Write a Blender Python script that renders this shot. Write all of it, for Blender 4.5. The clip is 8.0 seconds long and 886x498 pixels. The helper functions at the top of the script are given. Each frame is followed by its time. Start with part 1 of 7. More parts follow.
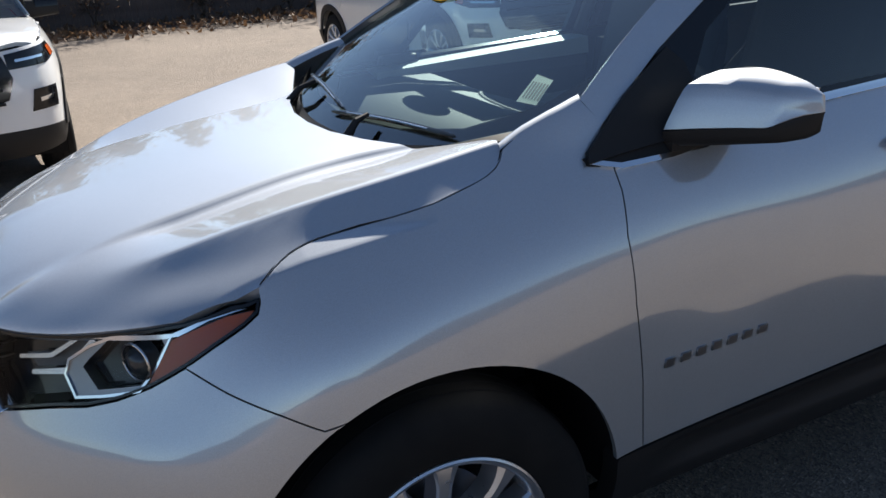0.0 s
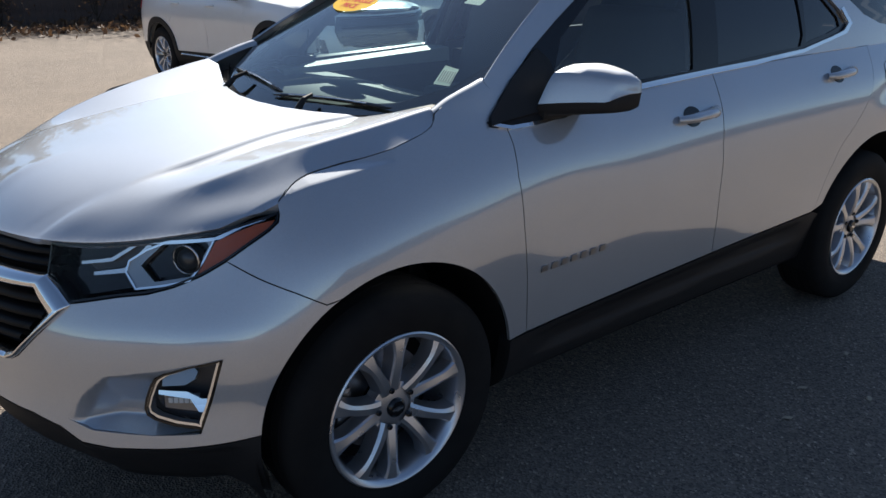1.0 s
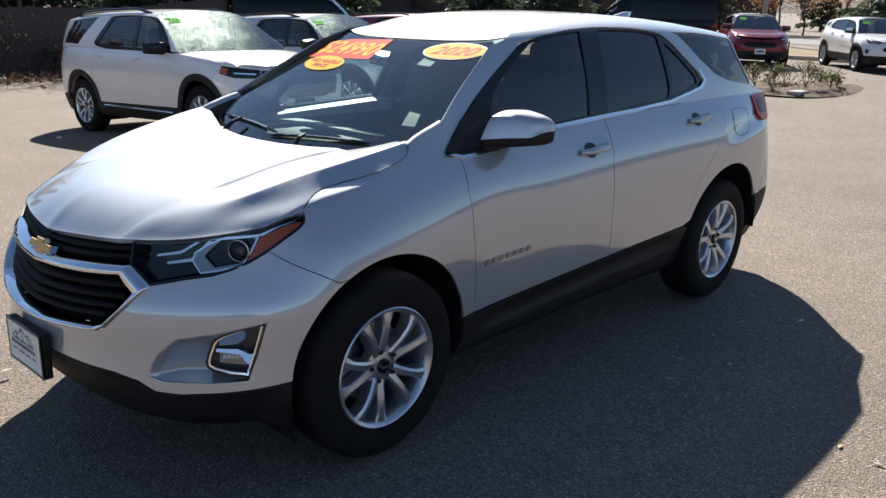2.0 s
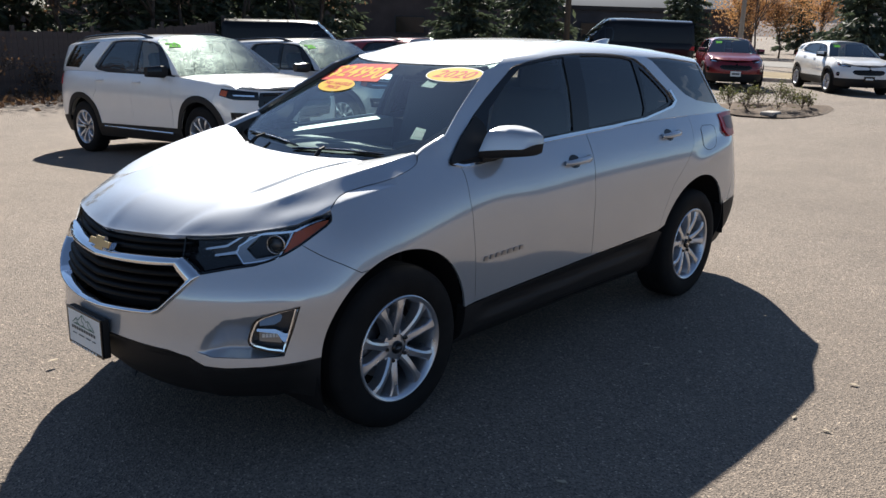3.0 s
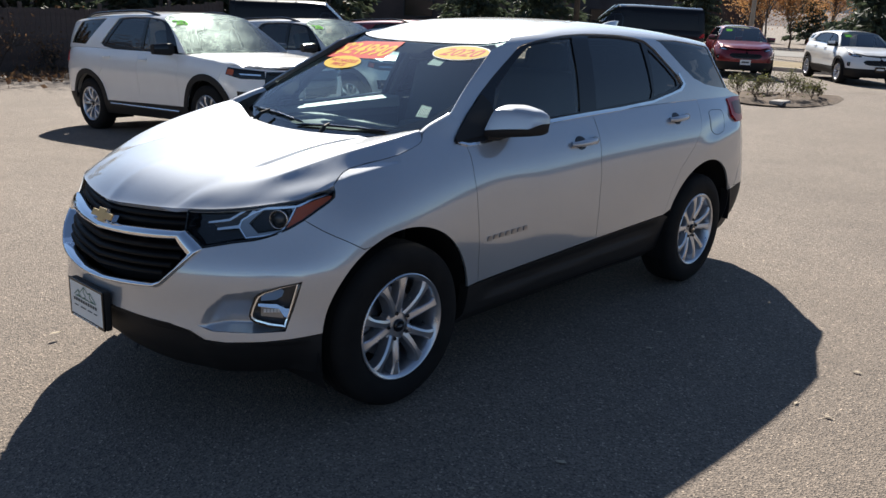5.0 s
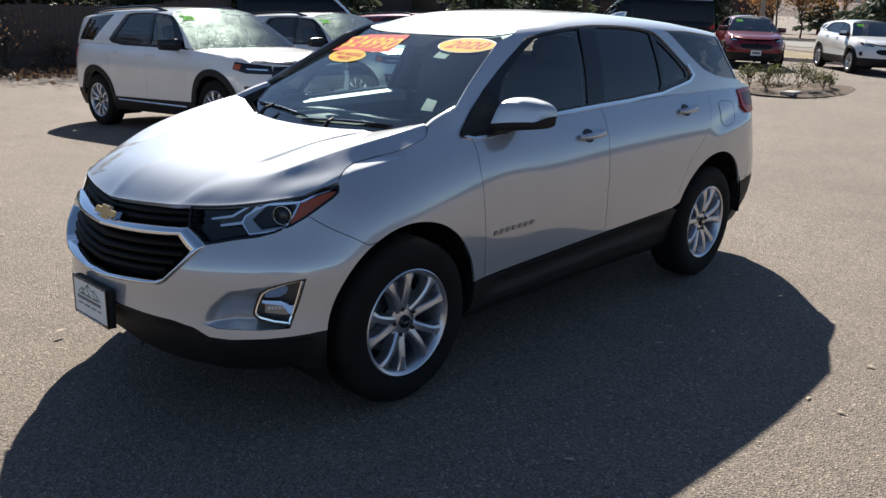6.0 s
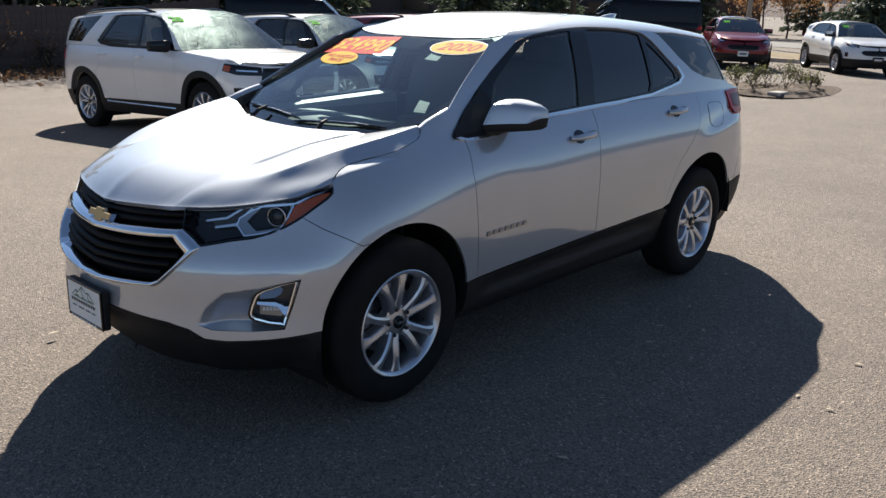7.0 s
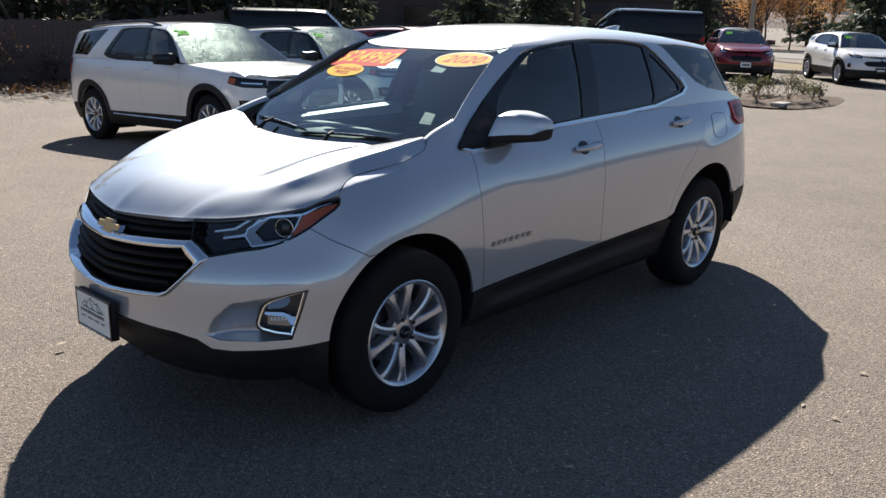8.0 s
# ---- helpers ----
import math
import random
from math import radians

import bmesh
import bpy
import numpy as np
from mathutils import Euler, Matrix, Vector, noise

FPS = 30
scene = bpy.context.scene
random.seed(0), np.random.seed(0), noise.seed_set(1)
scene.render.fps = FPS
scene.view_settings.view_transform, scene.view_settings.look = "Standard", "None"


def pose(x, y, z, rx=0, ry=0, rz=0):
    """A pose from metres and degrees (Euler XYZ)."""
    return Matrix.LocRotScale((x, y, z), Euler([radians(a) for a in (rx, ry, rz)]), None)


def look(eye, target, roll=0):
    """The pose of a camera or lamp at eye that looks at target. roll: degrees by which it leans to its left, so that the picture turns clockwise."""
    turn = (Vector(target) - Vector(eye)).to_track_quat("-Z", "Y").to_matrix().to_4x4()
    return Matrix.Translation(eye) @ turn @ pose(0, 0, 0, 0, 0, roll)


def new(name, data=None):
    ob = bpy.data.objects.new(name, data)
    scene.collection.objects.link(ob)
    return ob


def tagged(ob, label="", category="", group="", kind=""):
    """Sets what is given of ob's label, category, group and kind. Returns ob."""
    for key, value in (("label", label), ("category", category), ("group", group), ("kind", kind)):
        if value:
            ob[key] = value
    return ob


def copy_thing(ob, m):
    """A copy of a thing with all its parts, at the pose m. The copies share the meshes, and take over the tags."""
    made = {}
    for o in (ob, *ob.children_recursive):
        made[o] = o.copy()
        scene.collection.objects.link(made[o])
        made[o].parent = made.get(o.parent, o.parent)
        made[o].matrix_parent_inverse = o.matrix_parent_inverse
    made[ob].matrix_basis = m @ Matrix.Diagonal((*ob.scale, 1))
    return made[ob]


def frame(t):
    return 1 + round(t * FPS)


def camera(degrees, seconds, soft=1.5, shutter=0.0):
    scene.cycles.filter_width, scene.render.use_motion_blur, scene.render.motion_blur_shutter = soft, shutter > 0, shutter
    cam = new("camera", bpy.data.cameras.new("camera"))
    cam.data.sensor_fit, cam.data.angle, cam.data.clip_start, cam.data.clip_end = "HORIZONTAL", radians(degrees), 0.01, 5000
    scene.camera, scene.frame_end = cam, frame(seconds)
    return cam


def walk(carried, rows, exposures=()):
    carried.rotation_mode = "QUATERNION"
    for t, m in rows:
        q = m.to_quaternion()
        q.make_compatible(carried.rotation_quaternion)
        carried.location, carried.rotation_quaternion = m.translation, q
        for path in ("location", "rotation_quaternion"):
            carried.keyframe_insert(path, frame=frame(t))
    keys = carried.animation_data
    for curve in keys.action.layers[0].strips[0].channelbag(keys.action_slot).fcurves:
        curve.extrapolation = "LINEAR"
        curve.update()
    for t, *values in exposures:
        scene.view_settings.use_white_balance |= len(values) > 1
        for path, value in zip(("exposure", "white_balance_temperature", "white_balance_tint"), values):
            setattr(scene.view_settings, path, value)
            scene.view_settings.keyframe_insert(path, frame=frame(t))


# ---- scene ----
from mathutils import geometry

cam = camera(56.1, 8.0)
METRES, EYE, TILT, LEAN, TURN = 8.0, 1.5, 0.0, 0.0, 0.0
PATH = [
    (0, (-0.57, -2.112, 1.575), (0.235, -0.435, 0.841), -2.8),
    (0.5, (-0.87, -2.34, 1.59), (0.151, -0.777, 0.873), -0.8),
    (1, (-1.22, -2.534, 1.602), (-0.022, -1.089, 0.91), 0.9),
    (1.5, (-1.616, -2.788, 1.648), (-0.284, -1.435, 1.02), 1.7),
    (3, (-2.374, -3.253, 1.716), (-0.939, -1.961, 1.194), 1.8),
    (3.5, (-2.441, -3.353, 1.71), (-0.996, -2.071, 1.192), 2.9),
    (4, (-2.436, -3.35, 1.714), (-0.984, -2.079, 1.191), 2.9),
    (4.5, (-2.402, -3.288, 1.695), (-0.964, -2.007, 1.155), 3.0),
    (6, (-2.321, -3.237, 1.679), (-0.919, -1.93, 1.107), 2.2),
    (6.5, (-2.333, -3.236, 1.684), (-0.927, -1.936, 1.106), 2.0),
    (7, (-2.35, -3.239, 1.685), (-0.93, -1.951, 1.116), 2.2),
    (7.5, (-2.368, -3.246, 1.693), (-0.941, -1.958, 1.139), 2.2),
    (8, (-2.375, -3.248, 1.687), (-0.956, -1.948, 1.144), 2.0),
]
walk(cam, [(t, look(eye, target, roll)) for t, eye, target, roll in PATH], [(0, 1.17), (0.5, 1.0), (1, 1.0), (1.5, 1.26), (2.2, 1.08), (3, 1.03), (3.5, 1.0), (8, 0.98)])

# ---- world and light ----
SUN_AZ, SUN_EL = radians(48.1), radians(38.2)
world = bpy.data.worlds.new("sky")
scene.world = world
world.use_nodes = True
wn = world.node_tree.nodes
sky = wn.new("ShaderNodeTexSky")
sky.sky_type, sky.sun_disc = "NISHITA", False
sky.sun_elevation, sky.sun_rotation = SUN_EL, math.pi / 2 - SUN_AZ
sky.altitude = 1500
sky.air_density, sky.dust_density, sky.ozone_density = 1.0, 0.3, 2.0
wn["Background"].inputs["Strength"].default_value = 0.057
world.node_tree.links.new(sky.outputs["Color"], wn["Background"].inputs["Color"])
sun = new("sun", bpy.data.lights.new("sun", "SUN"))
sun.data.energy, sun.data.angle, sun.data.color = 5.0, radians(0.53), (1.0, 0.94, 0.85)
sun.matrix_world = look((0, 0, 30), (-30 * math.cos(SUN_AZ) / math.tan(SUN_EL), -30 * math.sin(SUN_AZ) / math.tan(SUN_EL), 0))


# ---- materials ----
def material(name, color, rough=0.5, metal=0.0, **more):
    m = bpy.data.materials.new(name)
    m.use_nodes = True
    b = m.node_tree.nodes["Principled BSDF"]
    b.inputs["Base Color"].default_value = (*color, 1)
    b.inputs["Roughness"].default_value, b.inputs["Metallic"].default_value = rough, metal
    for k, v in more.items():
        b.inputs[k.replace("_", " ")].default_value = v
    return m


def noise_node(m, scale, detail=4.0, coords="Object", rough=0.55):
    n = m.node_tree.nodes
    tc, tex = n.new("ShaderNodeTexCoord"), n.new("ShaderNodeTexNoise")
    tex.inputs["Scale"].default_value, tex.inputs["Detail"].default_value, tex.inputs["Roughness"].default_value = scale, detail, rough
    m.node_tree.links.new(tc.outputs[coords], tex.inputs["Vector"])
    return tex.outputs["Fac"]


def ramp(m, fac, stops):
    r = m.node_tree.nodes.new("ShaderNodeValToRGB")
    while len(r.color_ramp.elements) < len(stops):
        r.color_ramp.elements.new(0.5)
    for e, (p, c) in zip(r.color_ramp.elements, stops):
        e.position, e.color = p, (*c, 1)
    m.node_tree.links.new(fac, r.inputs["Fac"])
    return r.outputs["Color"]


def mixed(m, fac, a, b, kind="MIX"):
    x = m.node_tree.nodes.new("ShaderNodeMix")
    x.data_type, x.blend_type = "RGBA", kind
    for sock, v in zip((x.inputs[0], x.inputs[6], x.inputs[7]), (fac, a, b)):
        if hasattr(v, "default_value") or hasattr(v, "links"):
            m.node_tree.links.new(v, sock)
        else:
            sock.default_value = v if isinstance(v, float) else (*v, 1)
    return x.outputs[2]


def bump(m, fac, strength, distance):
    n = m.node_tree.nodes.new("ShaderNodeBump")
    n.inputs["Strength"].default_value, n.inputs["Distance"].default_value = strength, distance
    m.node_tree.links.new(fac, n.inputs["Height"])
    m.node_tree.links.new(n.outputs["Normal"], m.node_tree.nodes["Principled BSDF"].inputs["Normal"])


def link(m, out, name):
    m.node_tree.links.new(out, m.node_tree.nodes["Principled BSDF"].inputs[name])


def paint(name, color, metal, rough, flake=0.0, coat=1.6, spread=0.0):
    """Car paint: a clear coat over a base with fine flakes."""
    m = material(name, color, rough, metal, Coat_Weight=1.0, Coat_Roughness=0.03, Coat_IOR=coat)
    dust = noise_node(m, 3.0)
    c = ramp(m, dust, [(0.3, tuple(v * 0.96 for v in color)), (0.7, color)])
    if flake:
        f = noise_node(m, 900.0, 2.0)
        c = mixed(m, flake, c, ramp(m, f, [(0.35, (0.25,) * 3), (0.65, (1.0,) * 3)]), "MULTIPLY")
    link(m, c, "Base Color")
    link(m, ramp(m, dust, [(0.2, (rough * 0.92,) * 3), (0.8, (rough * 1.1,) * 3)]), "Roughness")
    if spread:
        n, l = m.node_tree.nodes, m.node_tree.links
        wide, mix = n.new("ShaderNodeBsdfPrincipled"), n.new("ShaderNodeMixShader")
        l.new(c, wide.inputs["Base Color"])
        wide.inputs["Roughness"].default_value, wide.inputs["Metallic"].default_value = spread, metal
        wide.inputs["Coat Weight"].default_value, wide.inputs["Coat Roughness"].default_value, wide.inputs["Coat IOR"].default_value = 1.0, 0.03, coat
        mix.inputs[0].default_value = 0.7
        l.new(n["Principled BSDF"].outputs[0], mix.inputs[1]), l.new(wide.outputs[0], mix.inputs[2])
        l.new(mix.outputs[0], n["Material Output"].inputs["Surface"])
    return m


def window(name, tint, rough=0.0, ior=1.9):
    """Thin glass: tinted straight through, with a mirror's share by Fresnel (or an even share, if below 1)."""
    m = bpy.data.materials.new(name)
    m.use_nodes = True
    n, l = m.node_tree.nodes, m.node_tree.links
    n.remove(n["Principled BSDF"])
    t, g, mix, fr = n.new("ShaderNodeBsdfTransparent"), n.new("ShaderNodeBsdfGlossy"), n.new("ShaderNodeMixShader"), n.new("ShaderNodeFresnel")
    t.inputs["Color"].default_value = (*tint, 1)
    g.inputs["Color"].default_value, g.inputs["Roughness"].default_value = (1, 1, 1, 1), rough
    fr.inputs["IOR"].default_value = ior
    if ior > 1:
        l.new(fr.outputs["Fac"], mix.inputs[0])
    else:
        mix.inputs[0].default_value = ior
    l.new(t.outputs[0], mix.inputs[1]), l.new(g.outputs[0], mix.inputs[2])
    l.new(mix.outputs[0], n["Material Output"].inputs["Surface"])
    return m


silver = paint("silver_paint", (0.55, 0.58, 0.62), 0.85, 0.15, 0.25, 2.1, 0.68)
white = paint("white_paint", (0.78, 0.78, 0.77), 0.0, 0.35)
grey_paint = paint("pale_grey_paint", (0.55, 0.56, 0.57), 0.5, 0.35, 0.2)
red = paint("red_paint", (0.20, 0.004, 0.010), 0.3, 0.3, 0.2, 1.4)
black_paint = paint("black_paint", (0.006, 0.006, 0.008), 0.0, 0.3, 0.0, 1.2)
black_paint.node_tree.nodes["Principled BSDF"].inputs["Specular IOR Level"].default_value = 0.2
chrome = material("chrome", (0.82, 0.83, 0.85), 0.06, 1.0)
satin = material("satin_metal", (0.62, 0.63, 0.65), 0.22, 1.0)
alloy = material("alloy", (0.60, 0.62, 0.66), 0.3, 0.9, Coat_Weight=0.4)
link(alloy, ramp(alloy, noise_node(alloy, 14.0), [(0.3, (0.26,) * 3), (0.7, (0.36,) * 3)]), "Roughness")
plastic = material("black_plastic", (0.013, 0.013, 0.014), 0.6, Specular_IOR_Level=0.3)
grille_black = material("grille_black", (0.004, 0.004, 0.005), 0.5, Specular_IOR_Level=0.15)
bump(plastic, noise_node(plastic, 600.0, 2.0), 0.25, 0.001)
gloss = material("gloss_black", (0.006, 0.006, 0.007), 0.12)
lamp_silver = material("lamp_silver", (0.28, 0.29, 0.31), 0.28, 1.0)
smoke = material("smoked_plastic", (0.05, 0.052, 0.056), 0.25)
dark = material("underbody_black", (0.014, 0.014, 0.015), 0.9, Specular_IOR_Level=0.1)
rubber = material("tyre_rubber", (0.011, 0.011, 0.012), 0.8, Specular_IOR_Level=0.15)
link(rubber, ramp(rubber, noise_node(rubber, 9.0), [(0.3, (0.010, 0.010, 0.0105)), (0.75, (0.017, 0.0165, 0.016))]), "Base Color")
disc_metal = material("brake_metal", (0.25, 0.25, 0.26), 0.4, 1.0)
trim = material("interior_trim", (0.085, 0.088, 0.09), 0.7)
bump(trim, noise_node(trim, 350.0, 2.0), 0.3, 0.001)
cloth = material("seat_cloth", (0.10, 0.102, 0.106), 0.9)
bump(cloth, noise_node(cloth, 500.0, 2.0), 0.4, 0.001)
ledge_grey = material("ledge_trim", (0.42, 0.43, 0.42), 0.6)
liner = material("headliner", (0.35, 0.34, 0.32), 0.95)
screen_glass = window("windscreen_glass", (0.72, 0.97, 0.95), 0.0, 2.05)
side_glass = window("side_glass", (0.74, 0.86, 0.85), 0.0, 1.75)
far_glass = window("far_side_glass", (0.80, 0.88, 0.89), 0.0, 0.06)
tail_glass = window("tail_glass", (0.03, 0.033, 0.036), 0.0, 1.6)
dark_glass = window("privacy_glass", (0.10, 0.11, 0.12), 0.0, 1.7)
lens_glass = window("lens_glass", (0.92, 0.93, 0.94), 0.0, 1.15)
amber = material("amber_lens", (0.42, 0.075, 0.012), 0.2, 0.0, Coat_Weight=0.4)
red_lens = material("red_lens", (0.42, 0.008, 0.014), 0.3, 0.0, Specular_IOR_Level=0.25)
dark_red_lens = material("dark_red_lens", (0.12, 0.004, 0.008), 0.35, 0.0, Specular_IOR_Level=0.2)
yellow_film = material("yellow_film", (0.68, 0.41, 0.006), 0.7, Specular_IOR_Level=0.15)
red_film = material("red_film", (0.55, 0.022, 0.012), 0.7, Specular_IOR_Level=0.15)
green_film = material("green_film", (0.10, 0.46, 0.03), 0.8, Specular_IOR_Level=0.1)
paper = material("paper", (0.78, 0.79, 0.77), 0.7)
film_paper = material("backlit_paper", (0.70, 0.78, 0.74), 0.7)
glow, half = film_paper.node_tree.nodes.new("ShaderNodeBsdfTranslucent"), film_paper.node_tree.nodes.new("ShaderNodeMixShader")
glow.inputs["Color"].default_value, half.inputs[0].default_value = (0.70, 0.80, 0.74, 1), 0.55
film_paper.node_tree.links.new(film_paper.node_tree.nodes["Principled BSDF"].outputs[0], half.inputs[1])
film_paper.node_tree.links.new(glow.outputs[0], half.inputs[2])
film_paper.node_tree.links.new(half.outputs[0], film_paper.node_tree.nodes["Material Output"].inputs["Surface"])
brass = material("gold_emblem", (0.78, 0.63, 0.38), 0.3, 0.9)
green_ink = material("green_ink", (0.12, 0.22, 0.16), 0.6)
grey_ink = material("grey_ink", (0.10, 0.11, 0.11), 0.6)


# ---- mesh helpers ----
def mesh_object(name, verts, faces, mat, parent=None, label="", smooth=True, normals=None):
    me = bpy.data.meshes.new(name)
    me.from_pydata([tuple(map(float, v)) for v in verts], [], faces)
    me.materials.append(mat)
    if smooth:
        me.polygons.foreach_set("use_smooth", [True] * len(me.polygons))
    if normals is not None:
        me.normals_split_custom_set_from_vertices([tuple(map(float, n)) for n in normals])
    ob = new(name, me)
    ob.parent = parent
    return tagged(ob, label) if label else ob


def part(name, bm, mat, parent, label="", smooth=False, angle=None):
    """Links a bmesh as one mesh object under a thing or a part."""
    bmesh.ops.recalc_face_normals(bm, faces=bm.faces)
    me = bpy.data.meshes.new(name)
    if angle is not None:
        smooth = True
        for e in bm.edges:
            e.smooth = len(e.link_faces) == 2 and e.calc_face_angle(3.0) < radians(angle)
    for f in bm.faces:
        f.smooth = smooth
    bm.to_mesh(me)
    bm.free()
    me.materials.append(mat)
    ob = new(name, me)
    ob.parent = parent
    return tagged(ob, label) if label else ob


def thing(name, label, category, m=None, group="", kind=""):
    ob = tagged(new(name), label, category, group, kind)
    ob.empty_display_size = 0.2
    if m is not None:
        ob.matrix_world = m
    return ob


def box(size, at=(0, 0, 0), bevel=0.0, turn=None, bm=None, segments=2):
    bm = bm or bmesh.new()
    m = Matrix.Translation(at) @ (turn or Matrix()) @ Matrix.Diagonal((*size, 1))
    r = bmesh.ops.create_cube(bm, size=1, matrix=m)
    if bevel:
        es = list({e for v in r["verts"] for e in v.link_edges})
        bmesh.ops.bevel(bm, geom=es, offset=bevel, segments=segments, affect="EDGES", profile=0.6)
    return bm


def lathe(profile, steps=48, axis="Y", bm=None):
    """Turns a profile of (radius, along) round an axis; closed rings."""
    bm = bm or bmesh.new()
    rings = []
    for i in range(steps):
        a = 2 * math.pi * i / steps
        c, s = math.cos(a), math.sin(a)
        rings.append([bm.verts.new((r * c, h, r * s) if axis == "Y" else (r * c, r * s, h)) for r, h in profile])
    for i in range(steps):
        p, q = rings[i], rings[(i + 1) % steps]
        for j in range(len(profile) - 1):
            bm.faces.new((p[j], p[j + 1], q[j + 1], q[j]))
    bmesh.ops.remove_doubles(bm, verts=bm.verts, dist=1e-5)
    return bm


def tube(points, radius, sides=8, bm=None, closed=False, flat=1.0):
    """A tube along points; radius may be a list."""
    bm = bm or bmesh.new()
    pts = [Vector(p) for p in points]
    n = len(pts)
    rad = radius if isinstance(radius, (list, tuple)) else [radius] * n
    rings, ref = [], Vector((0, 0, 1))
    for i, p in enumerate(pts):
        a, b = pts[(i - 1) % n if closed else max(i - 1, 0)], pts[(i + 1) % n if closed else min(i + 1, n - 1)]
        t = (b - a).normalized()
        s = t.cross(ref)
        s = s.normalized() if s.length > 1e-3 else t.orthogonal().normalized()
        w = s.cross(t)
        rings.append([bm.verts.new(p + rad[i] * (math.cos(k * 2 * math.pi / sides) * s + flat * math.sin(k * 2 * math.pi / sides) * w)) for k in range(sides)])
    for i in range(n if closed else n - 1):
        p, q = rings[i], rings[(i + 1) % n]
        for k in range(sides):
            bm.faces.new((p[k], p[(k + 1) % sides], q[(k + 1) % sides], q[k]))
    if not closed:
        bm.faces.new(rings[0][::-1]), bm.faces.new(rings[-1])
    return bm


def inside(poly, pts):
    x, y = pts[:, 0], pts[:, 1]
    hit = np.zeros(len(pts), bool)
    for (x0, y0), (x1, y1) in zip(poly, np.roll(poly, -1, 0)):
        if y0 != y1:
            hit ^= ((y0 > y) != (y1 > y)) & (x < (x1 - x0) * (y - y0) / (y1 - y0) + x0)
    return hit


def dense(poly, step):
    out = []
    poly = poly[np.linalg.norm(poly - np.roll(poly, -1, 0), axis=1) > 1e-5]
    for a, b in zip(poly, np.roll(poly, -1, 0)):
        k = max(1, int(np.ceil(np.hypot(*(b - a)) / step)))
        out += [a + (b - a) * i / k for i in range(k)]
    return np.array(out)


def shrunk(poly, gap):
    """The outline moved inwards by a gap."""
    poly = poly[np.linalg.norm(poly - np.roll(poly, -1, 0), axis=1) > 1e-5]
    area = np.sum(poly[:, 0] * np.roll(poly[:, 1], -1) - np.roll(poly[:, 0], -1) * poly[:, 1])
    if area < 0:
        poly = poly[::-1]
    a, b = np.roll(poly, 1, 0), np.roll(poly, -1, 0)
    d1, d2 = poly - a, b - poly
    d1, d2 = d1 / np.linalg.norm(d1, axis=1)[:, None], d2 / np.linalg.norm(d2, axis=1)[:, None]
    n = np.stack([-(d1[:, 1] + d2[:, 1]), d1[:, 0] + d2[:, 0]], 1)
    k = np.linalg.norm(n, axis=1)[:, None]
    return poly + gap * n / np.maximum(k, 0.5) * 1.0


